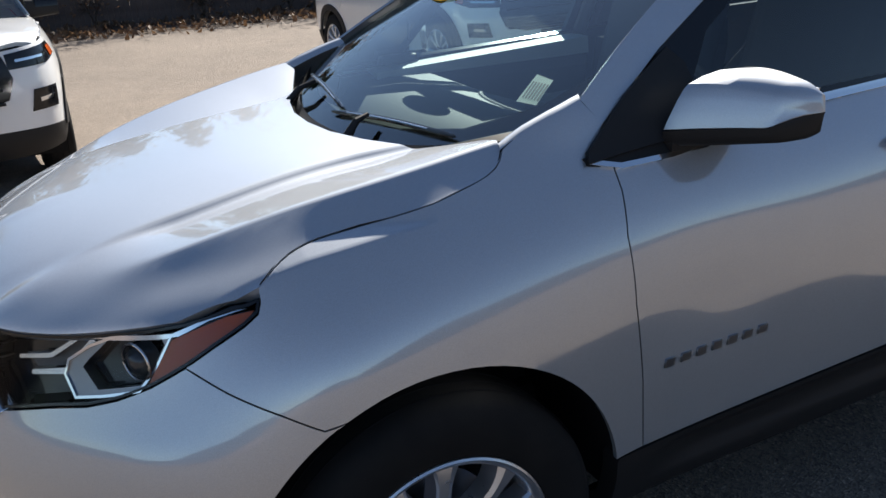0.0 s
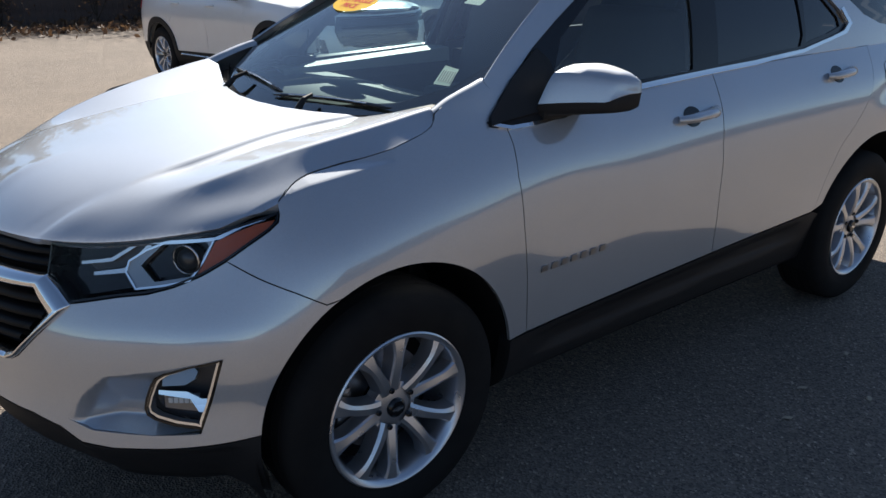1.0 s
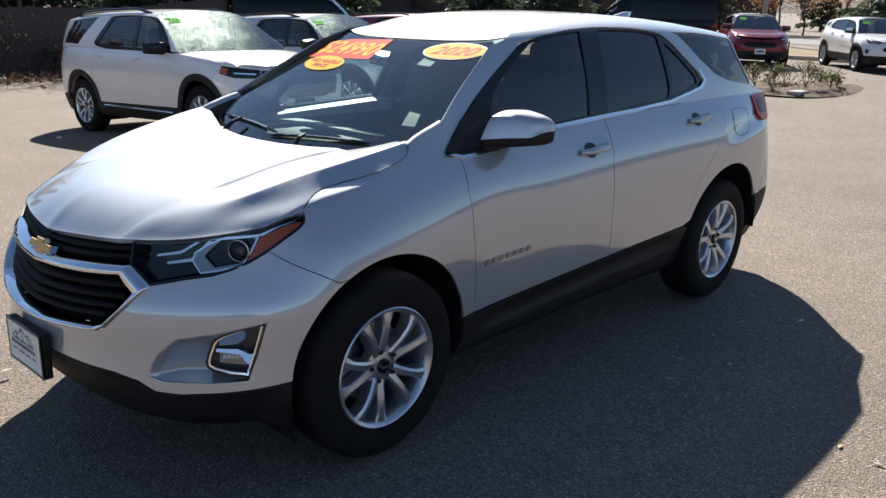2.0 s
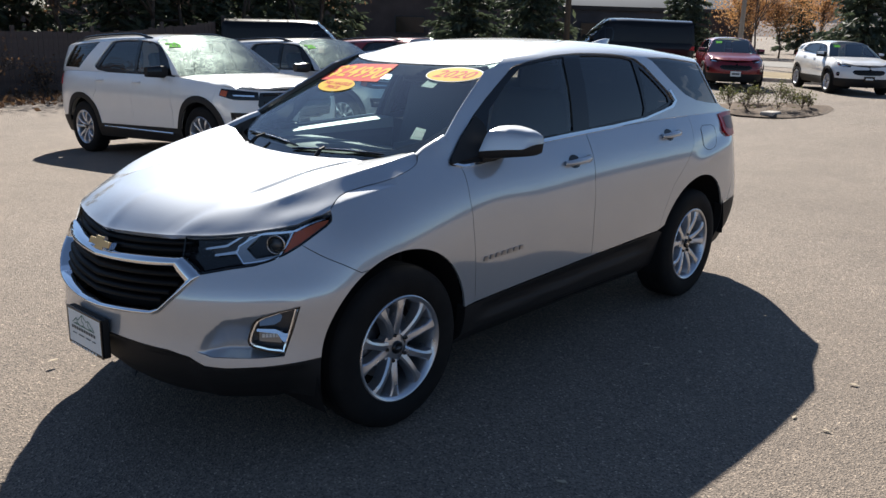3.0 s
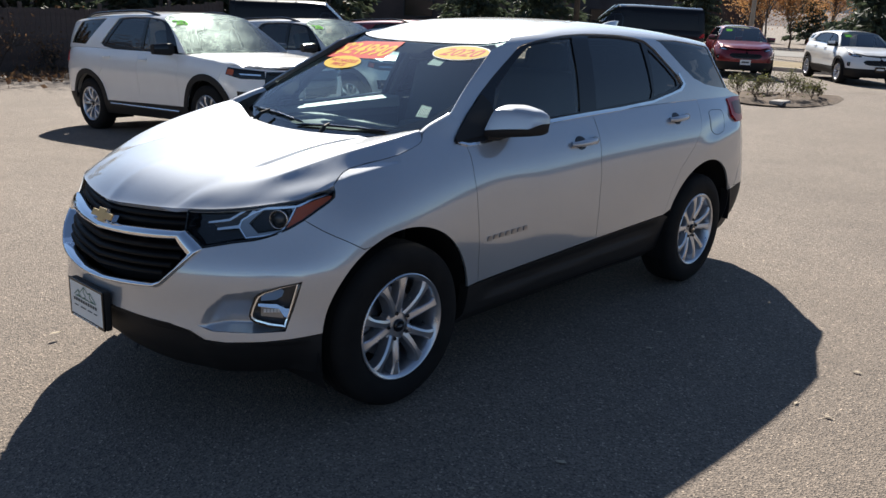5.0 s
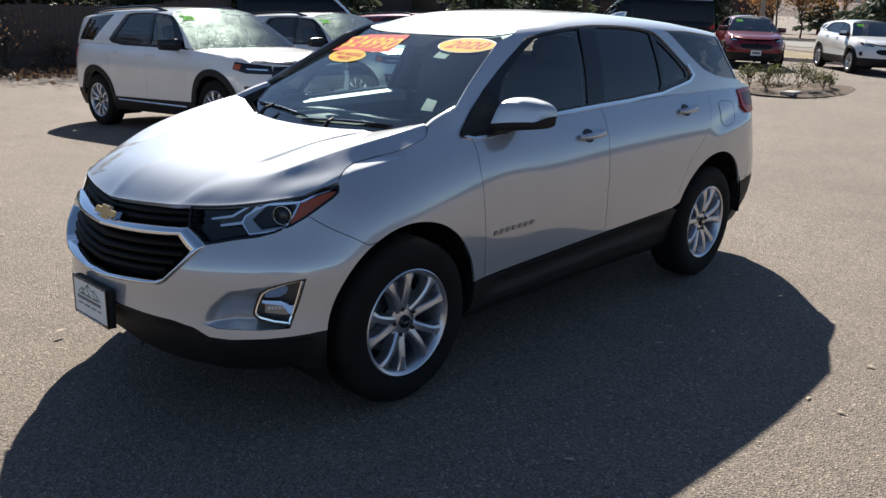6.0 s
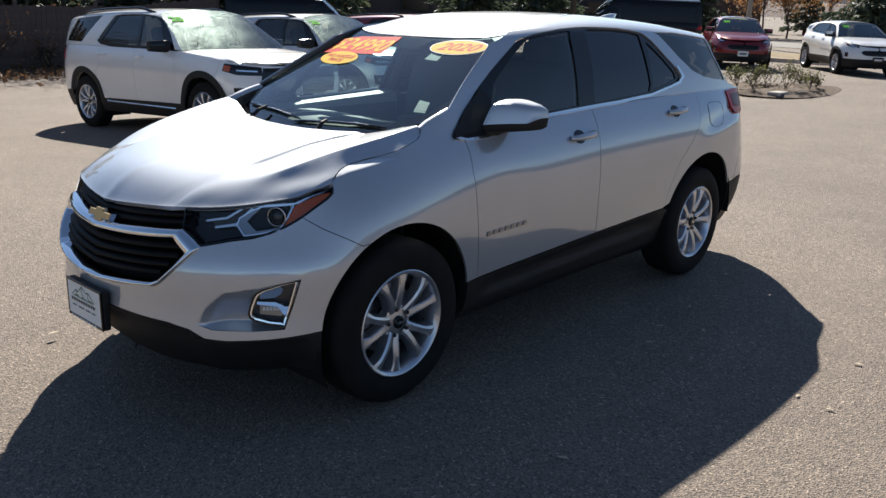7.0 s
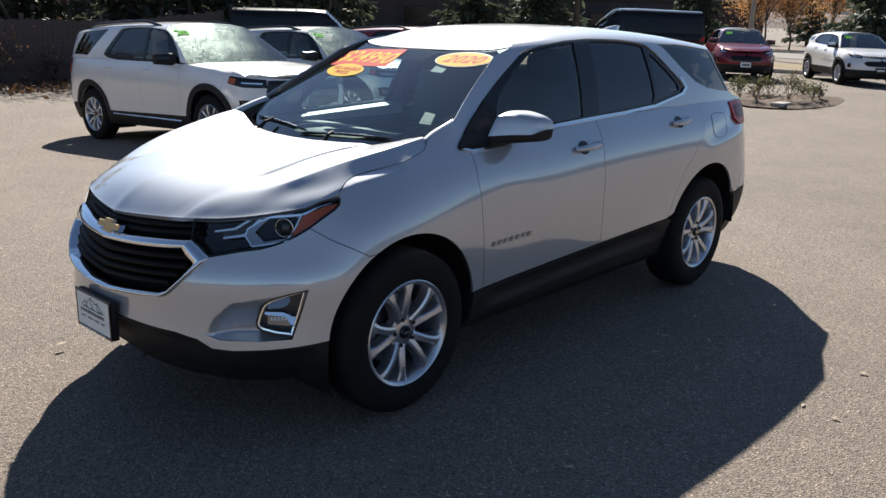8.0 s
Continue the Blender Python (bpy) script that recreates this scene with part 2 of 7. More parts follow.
def skin(name, poly, surface, mat, parent, step=0.03, gap=0.002, depth=0.012, flip=1, label="", holes=(), off=0.0, creases=()):
    """A panel: the part of a surface of two parameters inside an outline, with an edge turned inwards. flip -1 mirrors it in y."""
    poly = dense(shrunk(dense(np.array(poly, float), step), gap) if gap else np.array(poly, float), step)
    rims = [poly] + [dense(np.array(h, float), step) for h in holes]
    lo, hi = poly.min(0), poly.max(0)
    gx, gy = np.meshgrid(np.arange(lo[0] + step / 2, hi[0], step), np.arange(lo[1] + step / 2, hi[1], step), indexing="ij")
    gx[:, ::2] += step / 2
    pts = np.stack([gx.ravel(), gy.ravel()], 1)
    keep = inside(poly, pts)
    for h in rims[1:]:
        keep &= ~inside(h, pts)
    pts = pts[keep]
    runs = []
    for c in creases:
        c = np.array(c, float)
        ok = inside(poly, c)
        for r in rims:
            ok &= np.min(np.hypot(c[:, None, 0] - r[None, :, 0], c[:, None, 1] - r[None, :, 1]), axis=1) > step * 0.3
        runs += [c[i] for i in np.nonzero(ok)[0]]
    if runs:
        runs = np.array(runs)
        pts = pts[np.min(np.hypot(pts[:, None, 0] - runs[None, :, 0], pts[:, None, 1] - runs[None, :, 1]), axis=1) > step * 0.5]
    if len(pts):
        near = np.min([np.min(np.hypot(pts[:, None, 0] - r[None, :, 0], pts[:, None, 1] - r[None, :, 1]), axis=1) for r in rims], axis=0)
        pts = pts[near > step * 0.45]
    if len(runs):
        pts = np.concatenate([pts, runs])
    al, edges, k = list(rims), [], 0
    for r in rims:
        edges += [(k + i, k + (i + 1) % len(r)) for i in range(len(r))]
        k += len(r)
    flat = np.concatenate(al + [pts]) if len(pts) else np.concatenate(al)
    co, _, tris, _, _, _ = geometry.delaunay_2d_cdt([Vector((float(a), float(b))) for a, b in flat], edges, [], 0, 1e-7)
    co = np.array([(v.x, v.y) for v in co])
    tris = np.array([t for t in tris if len(t) == 3])
    mid = co[tris].mean(1)
    ok = inside(poly, mid)
    for h in rims[1:]:
        ok &= ~inside(h, mid)
    tris = tris[ok]
    e = 1e-3
    f = lambda a, b: surface(a, b, off=off) if off else surface(a, b)
    P = f(co[:, 0], co[:, 1])
    N = np.cross(f(co[:, 0] + e, co[:, 1]) - f(co[:, 0] - e, co[:, 1]), f(co[:, 0], co[:, 1] + e) - f(co[:, 0], co[:, 1] - e))
    N /= np.maximum(np.linalg.norm(N, axis=1), 1e-12)[:, None]
    if np.mean(np.sum(N * (P - np.array([1.4, 0.0, 0.7])), axis=1)) < 0:
        N = -N
    q = P[tris]
    fn = np.cross(q[:, 1] - q[:, 0], q[:, 2] - q[:, 0])
    wrong = np.sum(fn * N[tris[:, 0]], axis=1) < 0
    tris[wrong] = tris[wrong][:, ::-1]
    verts, norms, faces = [P], [N], [tuple(map(int, t)) for t in tris]
    base = len(P)
    if depth:
        count = {}
        for a, b, c in tris:
            for i, j in ((a, b), (b, c), (c, a)):
                count[(i, j)] = count.get((i, j), 0) + 1
        rim = [(i, j) for i, j in count if (j, i) not in count]
        ids = sorted({i for pr in rim for i in pr})
        at = {v: n for n, v in enumerate(ids)}
        n = len(ids)
        verts += [P[ids], P[ids] - depth * N[ids]]
        side = np.zeros((n, 3))
        for i, j in rim:
            d = np.cross(P[j] - P[i], N[i])
            side[at[i]] += d
            side[at[j]] += d
        side /= np.maximum(np.linalg.norm(side, axis=1), 1e-12)[:, None]
        norms += [side, side]
        faces += [(base + at[j], base + at[i], base + n + at[i], base + n + at[j]) for i, j in ((int(a), int(b)) for a, b in rim)]
    V, N = np.concatenate(verts), np.concatenate(norms)
    if flip < 0:
        V, N = V * (1, -1, 1), N * (1, -1, 1)
        faces = [fc[::-1] for fc in faces]
    return mesh_object(name, V, faces, mat, parent, label, True, N)


def arc(cx, cz, rx, rz, a0, a1, n=16):
    return [(cx + rx * math.cos(radians(a0 + (a1 - a0) * i / n)), cz + rz * math.sin(radians(a0 + (a1 - a0) * i / n))) for i in range(n + 1)]


def curve(points, n=24, closed=False):
    """A smooth line through a few points."""
    p = np.array(points, float)
    s = np.concatenate([[0], np.cumsum(np.linalg.norm(np.diff(p, axis=0), axis=1))])
    t = np.linspace(0, s[-1], n)
    return np.stack([spline(s, p[:, k])(t) for k in range(p.shape[1])], 1)

# ---- body surfaces ----
def spline(xs, ys):
    """A natural cubic spline through the given knots."""
    xs, ys = np.array(xs, float), np.array(ys, float)
    n, h = len(xs), np.diff(xs)
    a, b = np.eye(n), np.zeros(n)
    for i in range(1, n - 1):
        a[i, i - 1:i + 2] = h[i - 1], 2 * (h[i - 1] + h[i]), h[i]
        b[i] = 6 * ((ys[i + 1] - ys[i]) / h[i] - (ys[i] - ys[i - 1]) / h[i - 1])
    m = np.linalg.solve(a, b)

    def f(x):
        x = np.asarray(x, float)
        xc = np.clip(x, xs[0], xs[-1])
        i = np.clip(np.searchsorted(xs, xc) - 1, 0, n - 2)
        p, q, w = xs[i + 1] - xc, xc - xs[i], h[i]
        v = (m[i] * p ** 3 + m[i + 1] * q ** 3) / (6 * w) + (ys[i] / w - m[i] * w / 6) * p + (ys[i + 1] / w - m[i + 1] * w / 6) * q
        lo = (ys[1] - ys[0]) / h[0] - h[0] * m[1] / 6
        hi = (ys[-1] - ys[-2]) / h[-1] + h[-1] * m[-2] / 6
        return v + np.where(x < xs[0], (x - xs[0]) * lo, 0) + np.where(x > xs[-1], (x - xs[-1]) * hi, 0)
    return f


def ease(x, a, b):
    t = np.clip((np.asarray(x, float) - a) / (b - a), 0, 1)
    return t * t * (3 - 2 * t)


SIDE = 0.45


class Body:
    """The skin of a car, x towards its tail from the front axle, y half width, z up: a shell round the lower body, the upper
    body, bonnet and windscreen, each a smooth surface of two parameters."""

    def __init__(self, outline, front, side, rear, belt, roof, screen, tumble, hood_mid, hood_edge, hood_wide, hood_front, roll, blend, corner):
        o = np.array(outline, float)
        s = np.concatenate([[0], np.cumsum(np.hypot(*np.diff(o, axis=0).T))])
        self.length = s[-1]
        self.bx, self.by = spline(s, o[:, 0]), spline(s, o[:, 1])
        self.grid = np.linspace(0, s[-1], 3000)
        self.gx, self.gy = self.bx(self.grid), self.by(self.grid)
        self.front, self.side, self.rear = spline(*zip(*front)), spline(*zip(*side)), spline(*zip(*rear))
        self.belt, self.roof = spline(*zip(*belt)), spline(*zip(*roof))
        self.screen, self.tumble, self.corner = screen, tumble, corner
        self.hood_mid, self.hood_edge, self.hood_wide = spline(*zip(*hood_mid)), spline(*zip(*hood_edge)), spline(*zip(*hood_wide))
        self.hood_front, self.roll, self.blend = spline(*zip(*hood_front)), roll, blend
        self.dents = []

    def ux(self, x):
        return np.interp(x, self.gx, self.grid)

    def uxy(self, x, y, z):
        p = self.shell(self.grid, np.full_like(self.grid, z))
        return self.grid[np.argmin((p[:, 0] - x) ** 2 + (p[:, 1] - abs(y)) ** 2)]

    def shell(self, u, z, off=0.0):
        u, z = np.asarray(u, float), np.asarray(z, float)
        x, y = self.bx(u), self.by(u)
        tx, ty = self.bx(u + 1e-3) - self.bx(u - 1e-3), self.by(u + 1e-3) - self.by(u - 1e-3)
        k = np.hypot(tx, ty)
        nx, ny = -ty / k, tx / k
        a, b, c, e = self.blend
        w, r = ease(x, a, b), ease(x, c, e)
        d = self.side(self.belt(x) - z)
        d = d * w + self.front(z) * (1 - w)
        d = d * (1 - r) + self.rear(z) * r + off
        for depth, cx, wx, cz, wz in self.dents:
            d = d + depth * np.exp(-((x - cx) / wx) ** 2 - ((z - cz) / wz) ** 2)
        return np.stack([x - nx * d, y - ny * d, z], -1)

    def upper(self, x, v, off=0.0):
        x, v = np.asarray(x, float), np.asarray(v, float)
        zb = self.belt(x)
        p = self.shell(self.ux(x), zb)
        yb, zc = p[..., 1], self.roof(x)
        ze = zc - self.corner
        ye = yb - (self.tumble + 0.22 * (1 - ease(x, 0.45, 1.45))) * (ze - zb)
        t = np.clip(v / SIDE, None, 1)
        bow = 0.014 * np.sin(np.pi * np.clip(t, 0, 1))
        ys, zs = yb + (ye - yb) * t + bow, zb + (ze - zb) * t
        q = np.clip((v - SIDE) / 0.8, 0, 1)
        k = self.corner
        y1, z1, y2, z2 = ye - 0.35 * k, ze + 0.70 * k, ye * 0.6, zc
        yr = ye * (1 - q) ** 3 + 3 * y1 * q * (1 - q) ** 2 + 3 * y2 * q * q * (1 - q)
        zr = ze * (1 - q) ** 3 + 3 * z1 * q * (1 - q) ** 2 + 3 * z2 * q * q * (1 - q) + zc * q ** 3
        up = v > SIDE
        return np.stack([x, np.where(up, yr, ys) - off, np.where(up, zr, zs) - off], -1)

    def v_of(self, x, z):
        zb, ze = self.belt(x), self.roof(x) - self.corner
        return SIDE * (z - zb) / (ze - zb)

    def glass(self, y, z, off=0.0):
        y, z = np.asarray(y, float), np.asarray(z, float)
        x0, z0, slope, bow, arc = self.screen
        h = z - z0
        return np.stack([x0 + slope * h + arc * h * h + bow * y * y + off, y, z], -1)

    def pillar(self, v, back=0.0):
        """x at which the upper body meets the windscreen."""
        v = np.asarray(v, float)
        lo, hi = np.full_like(v, 0.2), np.full_like(v, 1.5)
        for _ in range(40):
            x = (lo + hi) / 2
            p = self.upper(x, v)
            ahead = x < self.glass(p[..., 1], p[..., 2])[..., 0]
            lo, hi = np.where(ahead, x, lo), np.where(ahead, hi, x)
        return x + back

    def hood(self, x, y, off=0.0):
        x, y = np.asarray(x, float), np.asarray(y, float)
        r = np.abs(y) / self.hood_wide(x)
        zs, zc = self.hood_edge(x), self.hood_mid(x)
        g = 1 - 0.35 * r ** 2 - 0.65 * r ** 6
        d = np.clip(x - self.hood_front(np.abs(y)), 0, None)
        z = zs + (zc - zs) * g - self.roll[0] * np.exp(-(d / self.roll[1]) ** 1.5)
        return np.stack([x, y, z - off], -1)


EQ = Body(
    outline=[(-0.947, 0), (-0.93, 0.2), (-0.878, 0.4), (-0.795, 0.56), (-0.66, 0.715), (-0.512, 0.832), (-0.375, 0.886), (-0.2, 0.911), (0, 0.919),
             (0.5, 0.905), (1.1, 0.902), (1.7, 0.906), (2.3, 0.918), (2.725, 0.924), (3.1, 0.91), (3.4, 0.85), (3.6, 0.7), (3.69, 0.4), (3.71, 0)],
    front=[(0.2, 0.10), (0.35, 0.005), (0.5, 0.015), (0.6, 0.018), (0.69, 0.028), (0.775, 0.06), (0.88, 0.10), (0.95, 0.12), (1.02, 0.14)],
    side=[(0, 0.12), (0.05, 0.085), (0.12, 0.045), (0.2, 0.018), (0.3, 0.003), (0.42, 0.004), (0.52, 0.010), (0.62, 0.016), (0.7, 0.022), (0.8, 0.04), (0.95, 0.09)],
    rear=[(0.2, 0.12), (0.4, 0.02), (0.7, 0.0), (0.85, 0.03), (1.0, 0.06), (1.2, 0.10)],
    belt=[(-0.9, 0.88), (-0.28, 0.981), (0, 1.051), (0.4, 1.121), (0.9, 1.148), (1.35, 1.168), (2.2, 1.195), (3, 1.2), (3.7, 1.18)],
    roof=[(0.3, 1.53), (0.7, 1.585), (1.0, 1.618), (1.3, 1.642), (1.7, 1.66), (2.2, 1.653), (2.8, 1.617), (3.5, 1.545)],
    screen=(0.159, 1.115, 1.70, 0.17, 0.5), tumble=0.43,
    hood_mid=[(-0.88, 0.877), (-0.72, 0.95), (-0.5, 1.003), (-0.2, 1.06), (0.1, 1.107), (0.4, 1.147)],
    hood_edge=[(-0.93, 0.795), (-0.5, 0.92), (-0.285, 0.994), (-0.12, 1.047), (0.09, 1.096), (0.155, 1.118), (0.24, 1.158), (0.4, 1.208)],
    hood_wide=[(-0.93, 0.775), (-0.285, 0.766), (0, 0.768), (0.155, 0.771), (0.24, 0.735), (0.4, 0.69)],
    hood_front=[(0, -0.842), (0.2, -0.812), (0.4, -0.742), (0.6, -0.613), (0.745, -0.458), (0.78, -0.285), (0.8, 0)],
    roll=(0.035, 0.06), blend=(-0.56, -0.15, 3.1, 3.55), corner=0.10)
# a soft hollow behind the front wheel, and a full lower door
EQ.dents = [(0.0075, 0.66, 0.20, 0.80, 0.11), (-0.004, 1.55, 0.55, 0.66, 0.10)]

# ---- the silver car ----
VIEW_DROP = 0.016  # height lost per metre across, fitted to the camera's view


def signed(surface):
    """A surface of the right half carried over to both: the first parameter counts from the middle line."""
    def f(w, z, off=0.0):
        p = surface(np.abs(w), z, off)
        p[..., 1] *= np.where(np.asarray(w) < 0, -1, 1)
        return p
    return f


def both(points):
    """An outline's right half, from the middle line round and back to it, with its mirror image."""
    p = [tuple(map(float, q)) for q in points]
    return p + [(-a, b) for a, b in reversed(p) if a > 1e-6]


def roof_both(x, w, off=0.0):
    p = EQ.upper(x, SIDE + 0.8 - np.abs(w), off)
    p[..., 1] *= np.where(np.asarray(w) < 0, -1, 1)
    return p


U = EQ.ux
ARCH_F, ARCH_R = (0.0, 0.38, 0.424, 0.424), (2.705, 0.39, 0.452, 0.435)


def arch(c, x0, x1, n=22, grow=0.0):
    """The wheel opening's rim, in shell parameters, between two angles."""
    return [(float(U(x)), z) for x, z in arc(c[0], c[1], c[2] + grow, c[3] + grow, x0, x1, n)]


hood_seam = [(1.198, 0.994), (1.213, 1.005), (1.25, 1.025), (1.298, 1.042), (1.369, 1.055), (1.48, 1.072), (1.592, 1.096), (1.666, 1.115), (1.718, 1.14), (1.733, 1.16)]
door_seam = [(1.957, 1.098), (1.957, 1.055), (1.942, 0.972), (1.949, 0.827), (1.979, 0.639), (1.998, 0.46)]
mid_seam = [(2.998, 1.164), (2.976, 1.032), (2.961, 0.928), (2.968, 0.732), (2.995, 0.5)]
rear_seam = [(4.155, 1.188), (4.088, 1.025), (3.958, 0.907), (3.843, 0.808), (3.772, 0.668), (3.734, 0.536)]
lamp_low = [(0.595, 0.77), (0.729, 0.794), (0.811, 0.804), (0.878, 0.82), (0.952, 0.844), (1.03, 0.876), (1.094, 0.907), (1.161, 0.937), (1.19, 0.954), (1.198, 0.972)]
lamp_top = [(1.198, 0.977), (1.034, 0.949), (0.87, 0.933), (0.774, 0.921), (0.632, 0.909), (0.51, 0.904)]
bump_seam = [(1.03, 0.876), (1.112, 0.832), (1.205, 0.788), (1.272, 0.751)]
sill = lambda u: 0.456 + 0.041 * (u - 1.93)
frame_out = [(0, 0.575), (0.093, 0.578), (0.282, 0.593), (0.409, 0.606), (0.439, 0.622), (0.528, 0.704), (0.603, 0.768), (0.554, 0.802), (0.51, 0.828), (0.48, 0.825), (0.308, 0.817), (0.126, 0.806), (0, 0.8)]
frame_in = [(0, 0.598), (0.093, 0.597), (0.282, 0.613), (0.394, 0.621), (0.432, 0.636), (0.488, 0.687), (0.54, 0.744), (0.498, 0.774), (0.476, 0.794), (0.446, 0.792), (0.308, 0.784), (0.126, 0.776), (0, 0.772)]
silver_low = [(0, 0.486), (0.242, 0.48), (0.469, 0.468), (0.562, 0.45), (0.625, 0.418), (0.707, 0.411), (0.848, 0.416), (1.082, 0.434)]


def wheel_parts():
    """One wheel, its face towards -y."""
    w = thing("wheel", "", "")
    part("tyre", lathe([(0.232, 0.10), (0.25, 0.112), (0.30, 0.118), (0.338, 0.108), (0.356, 0.09), (0.362, 0.05), (0.363, 0.0), (0.362, -0.05), (0.356, -0.09), (0.338, -0.108),
                        (0.30, -0.118), (0.25, -0.112), (0.232, -0.10)], 72), rubber, w, angle=40)
    for k in range(4):
        y = -0.06 + 0.04 * k
        part("tread_groove", lathe([(0.3635, y - 0.004), (0.3645, y - 0.003), (0.3645, y + 0.003), (0.3635, y + 0.004)], 48), dark, w)
    part("rim", lathe([(0.238, -0.098), (0.2375, -0.108), (0.233, -0.111), (0.226, -0.108), (0.219, -0.100), (0.213, -0.086), (0.207, -0.05), (0.204, 0.0), (0.20, 0.08), (0.228, 0.10)], 72), alloy, w, angle=35)
    turn = -14
    for k in range(5):
        for s in (-1, 1):
            bm = bmesh.new()
            rows = []
            line = []
            for t in np.linspace(0, 1, 15):
                r = 0.052 + 0.171 * t
                line.append((r, s * (0.0125 + 0.053 * t ** 1.3), t))
            for i, (r, side, t) in enumerate(line):
                p, q = line[max(i - 1, 0)], line[min(i + 1, 14)]
                d = Vector((q[1] - p[1], 0, q[0] - p[0])).normalized()
                n = Vector((d.z, 0, -d.x)) * s
                wd = 0.0155 + 0.004 * (1 - t) ** 2 + 0.0215 * max(0, (t - 0.62) / 0.38) ** 1.8
                y = -0.080 - 0.020 * math.sin(math.pi * min(1, t * 0.72)) - 0.004 * t
                rows.append([bm.verts.new(Vector((side, y + dy, r)) + n * x * wd) for x, dy in ((-1.30, 0.052), (-1.04, 0.010), (-0.80, 0.0035), (0.35, 0.0), (0.95, 0.006), (1.30, 0.052))])
            for p, q in zip(rows, rows[1:]):
                for i in range(5):
                    bm.faces.new((p[i], p[i + 1], q[i + 1], q[i]))
            bmesh.ops.rotate(bm, verts=bm.verts, cent=(0, 0, 0), matrix=Matrix.Rotation(radians(72 * k + turn), 3, "Y"))
            part("spoke", bm, alloy, w, angle=22)
        a = radians(72 * k + turn)
        bm = lathe([(0.0, -0.0885), (0.006, -0.088), (0.0088, -0.0845), (0.0095, -0.070), (0.0095, -0.055)], 12)
        bmesh.ops.translate(bm, verts=bm.verts, vec=(0.060 * math.sin(a), 0, 0.060 * math.cos(a)))
        part("wheel_nut", bm, gloss, w)
    part("hub", lathe([(0.0, -0.078), (0.032, -0.078), (0.074, -0.068), (0.078, -0.03), (0.05, 0.0), (0.0, 0.0)], 40), alloy, w, angle=35)
    cap = part("hub_cap", lathe([(0.0, -0.092), (0.023, -0.091), (0.029, -0.086), (0.030, -0.07)], 32), gloss, w, angle=35)
    part("emblem", emblem(0.017, -0.0945), chrome, cap)
    part("brake_disc", lathe([(0.06, 0.0), (0.155, 0.0), (0.155, 0.02), (0.06, 0.02)], 48), disc_metal, w, angle=35)
    part("brake_caliper", box((0.05, 0.07, 0.12), (-0.145, -0.005, 0.03), 0.012), disc_metal, w)
    part("backing_plate", lathe([(0.0, 0.03), (0.205, 0.03), (0.205, 0.035), (0, 0.035)], 40), dark, w)
    return w


def emblem(w, y):
    """A plain slanted cross, upright in x and z, facing -y."""
    bm = bmesh.new()
    half = [(-1.06, -0.17), (-0.90, 0.21), (-0.34, 0.21), (-0.28, 0.40), (0.40, 0.40), (0.34, 0.21), (1.06, 0.21), (0.90, -0.17), (0.34, -0.17), (0.28, -0.37), (-0.40, -0.37), (-0.34, -0.17)]
    f = bm.faces.new([bm.verts.new((a * w, y, b * w * 0.85)) for a, b in half])
    r = bmesh.ops.extrude_face_region(bm, geom=[f])
    bmesh.ops.translate(bm, verts=[v for v in r["geom"] if isinstance(v, bmesh.types.BMVert)], vec=(0, w * 0.25, 0))
    return bm


def on_shell(u, z, off=0.0, side=-1):
    p = EQ.shell(np.array([u]), np.array([z]), off)[0]
    return Vector((p[0], side * p[1], p[2]))


car = thing("parked_car", "silver compact SUV with price stickers on its windscreen, standing on asphalt", "car")
SH = signed(EQ.shell)


def ledge_line(u):
    """Height of the fender's upper crease."""
    return np.interp(u, (1.18, 1.30, 1.45, 1.57), (1.000, 1.026, 1.048, 1.062))


def ledge_high(u):
    return np.interp(u, (1.17, 1.21, 1.30, 1.38, 1.46, 1.56), (0.0, 0.012, 0.026, 0.024, 0.013, 0.0))


def fender_surface(u, z, off=0.0):
    """The shell with a ledge under the bonnet's edge."""
    u, z = np.asarray(u, float), np.asarray(z, float)
    d, h, s = z - ledge_line(u), ledge_high(u), 0.0014
    k = s * (np.logaddexp(0, d / s) - np.logaddexp(0, (d - h) / s))
    return EQ.shell(u, z, off + 1.6 * k - 0.018 * ease(z, 1.12, 1.22) * ease(u, 1.72, 1.9))


def seam(points, side, name="panel_gap"):
    """The dark joint between two panels."""
    p = curve(points, 30)
    q = [fender_surface(u, z, 0.004) if points is hood_seam else EQ.shell(u, z, 0.004) for u, z in p]
    part(name, tube([(float(v[0]), side * float(v[1]), float(v[2])) for v in q], 0.0013 if points is hood_seam else 0.0024, 6), dark, car)


def haunch_surface(u, z, off=0.0):
    """The rear flank: a soft shoulder over the wheel with a hollow above it."""
    u, z = np.asarray(u, float), np.asarray(z, float)
    k = ease(u, 4.0, 4.35) * (1 - ease(u, 4.66, 4.88))
    line = 0.965 + 0.16 * (u - 4.3)
    return EQ.shell(u, z, off + k * (0.009 * np.exp(-((z - line - 0.060) / 0.050) ** 2) - 0.006 * np.exp(-((z - line + 0.035) / 0.045) ** 2)))


def rocker_surface(u, z, off=0.0):
    """The sill: a shallow hollow under the doors, a rounded rib, then in under the car."""
    z = np.asarray(z, float)
    k = ease(u, 1.98, 2.2) * (1 - ease(u, 3.5, 3.75))
    d = sill(np.asarray(u, float)) - z
    return EQ.shell(u, z, off + k * (0.022 * ease(d, 0.01, 0.06) - 0.020 * ease(d, 0.085, 0.13)) + 0.9 * np.clip(0.30 - z, 0, None))


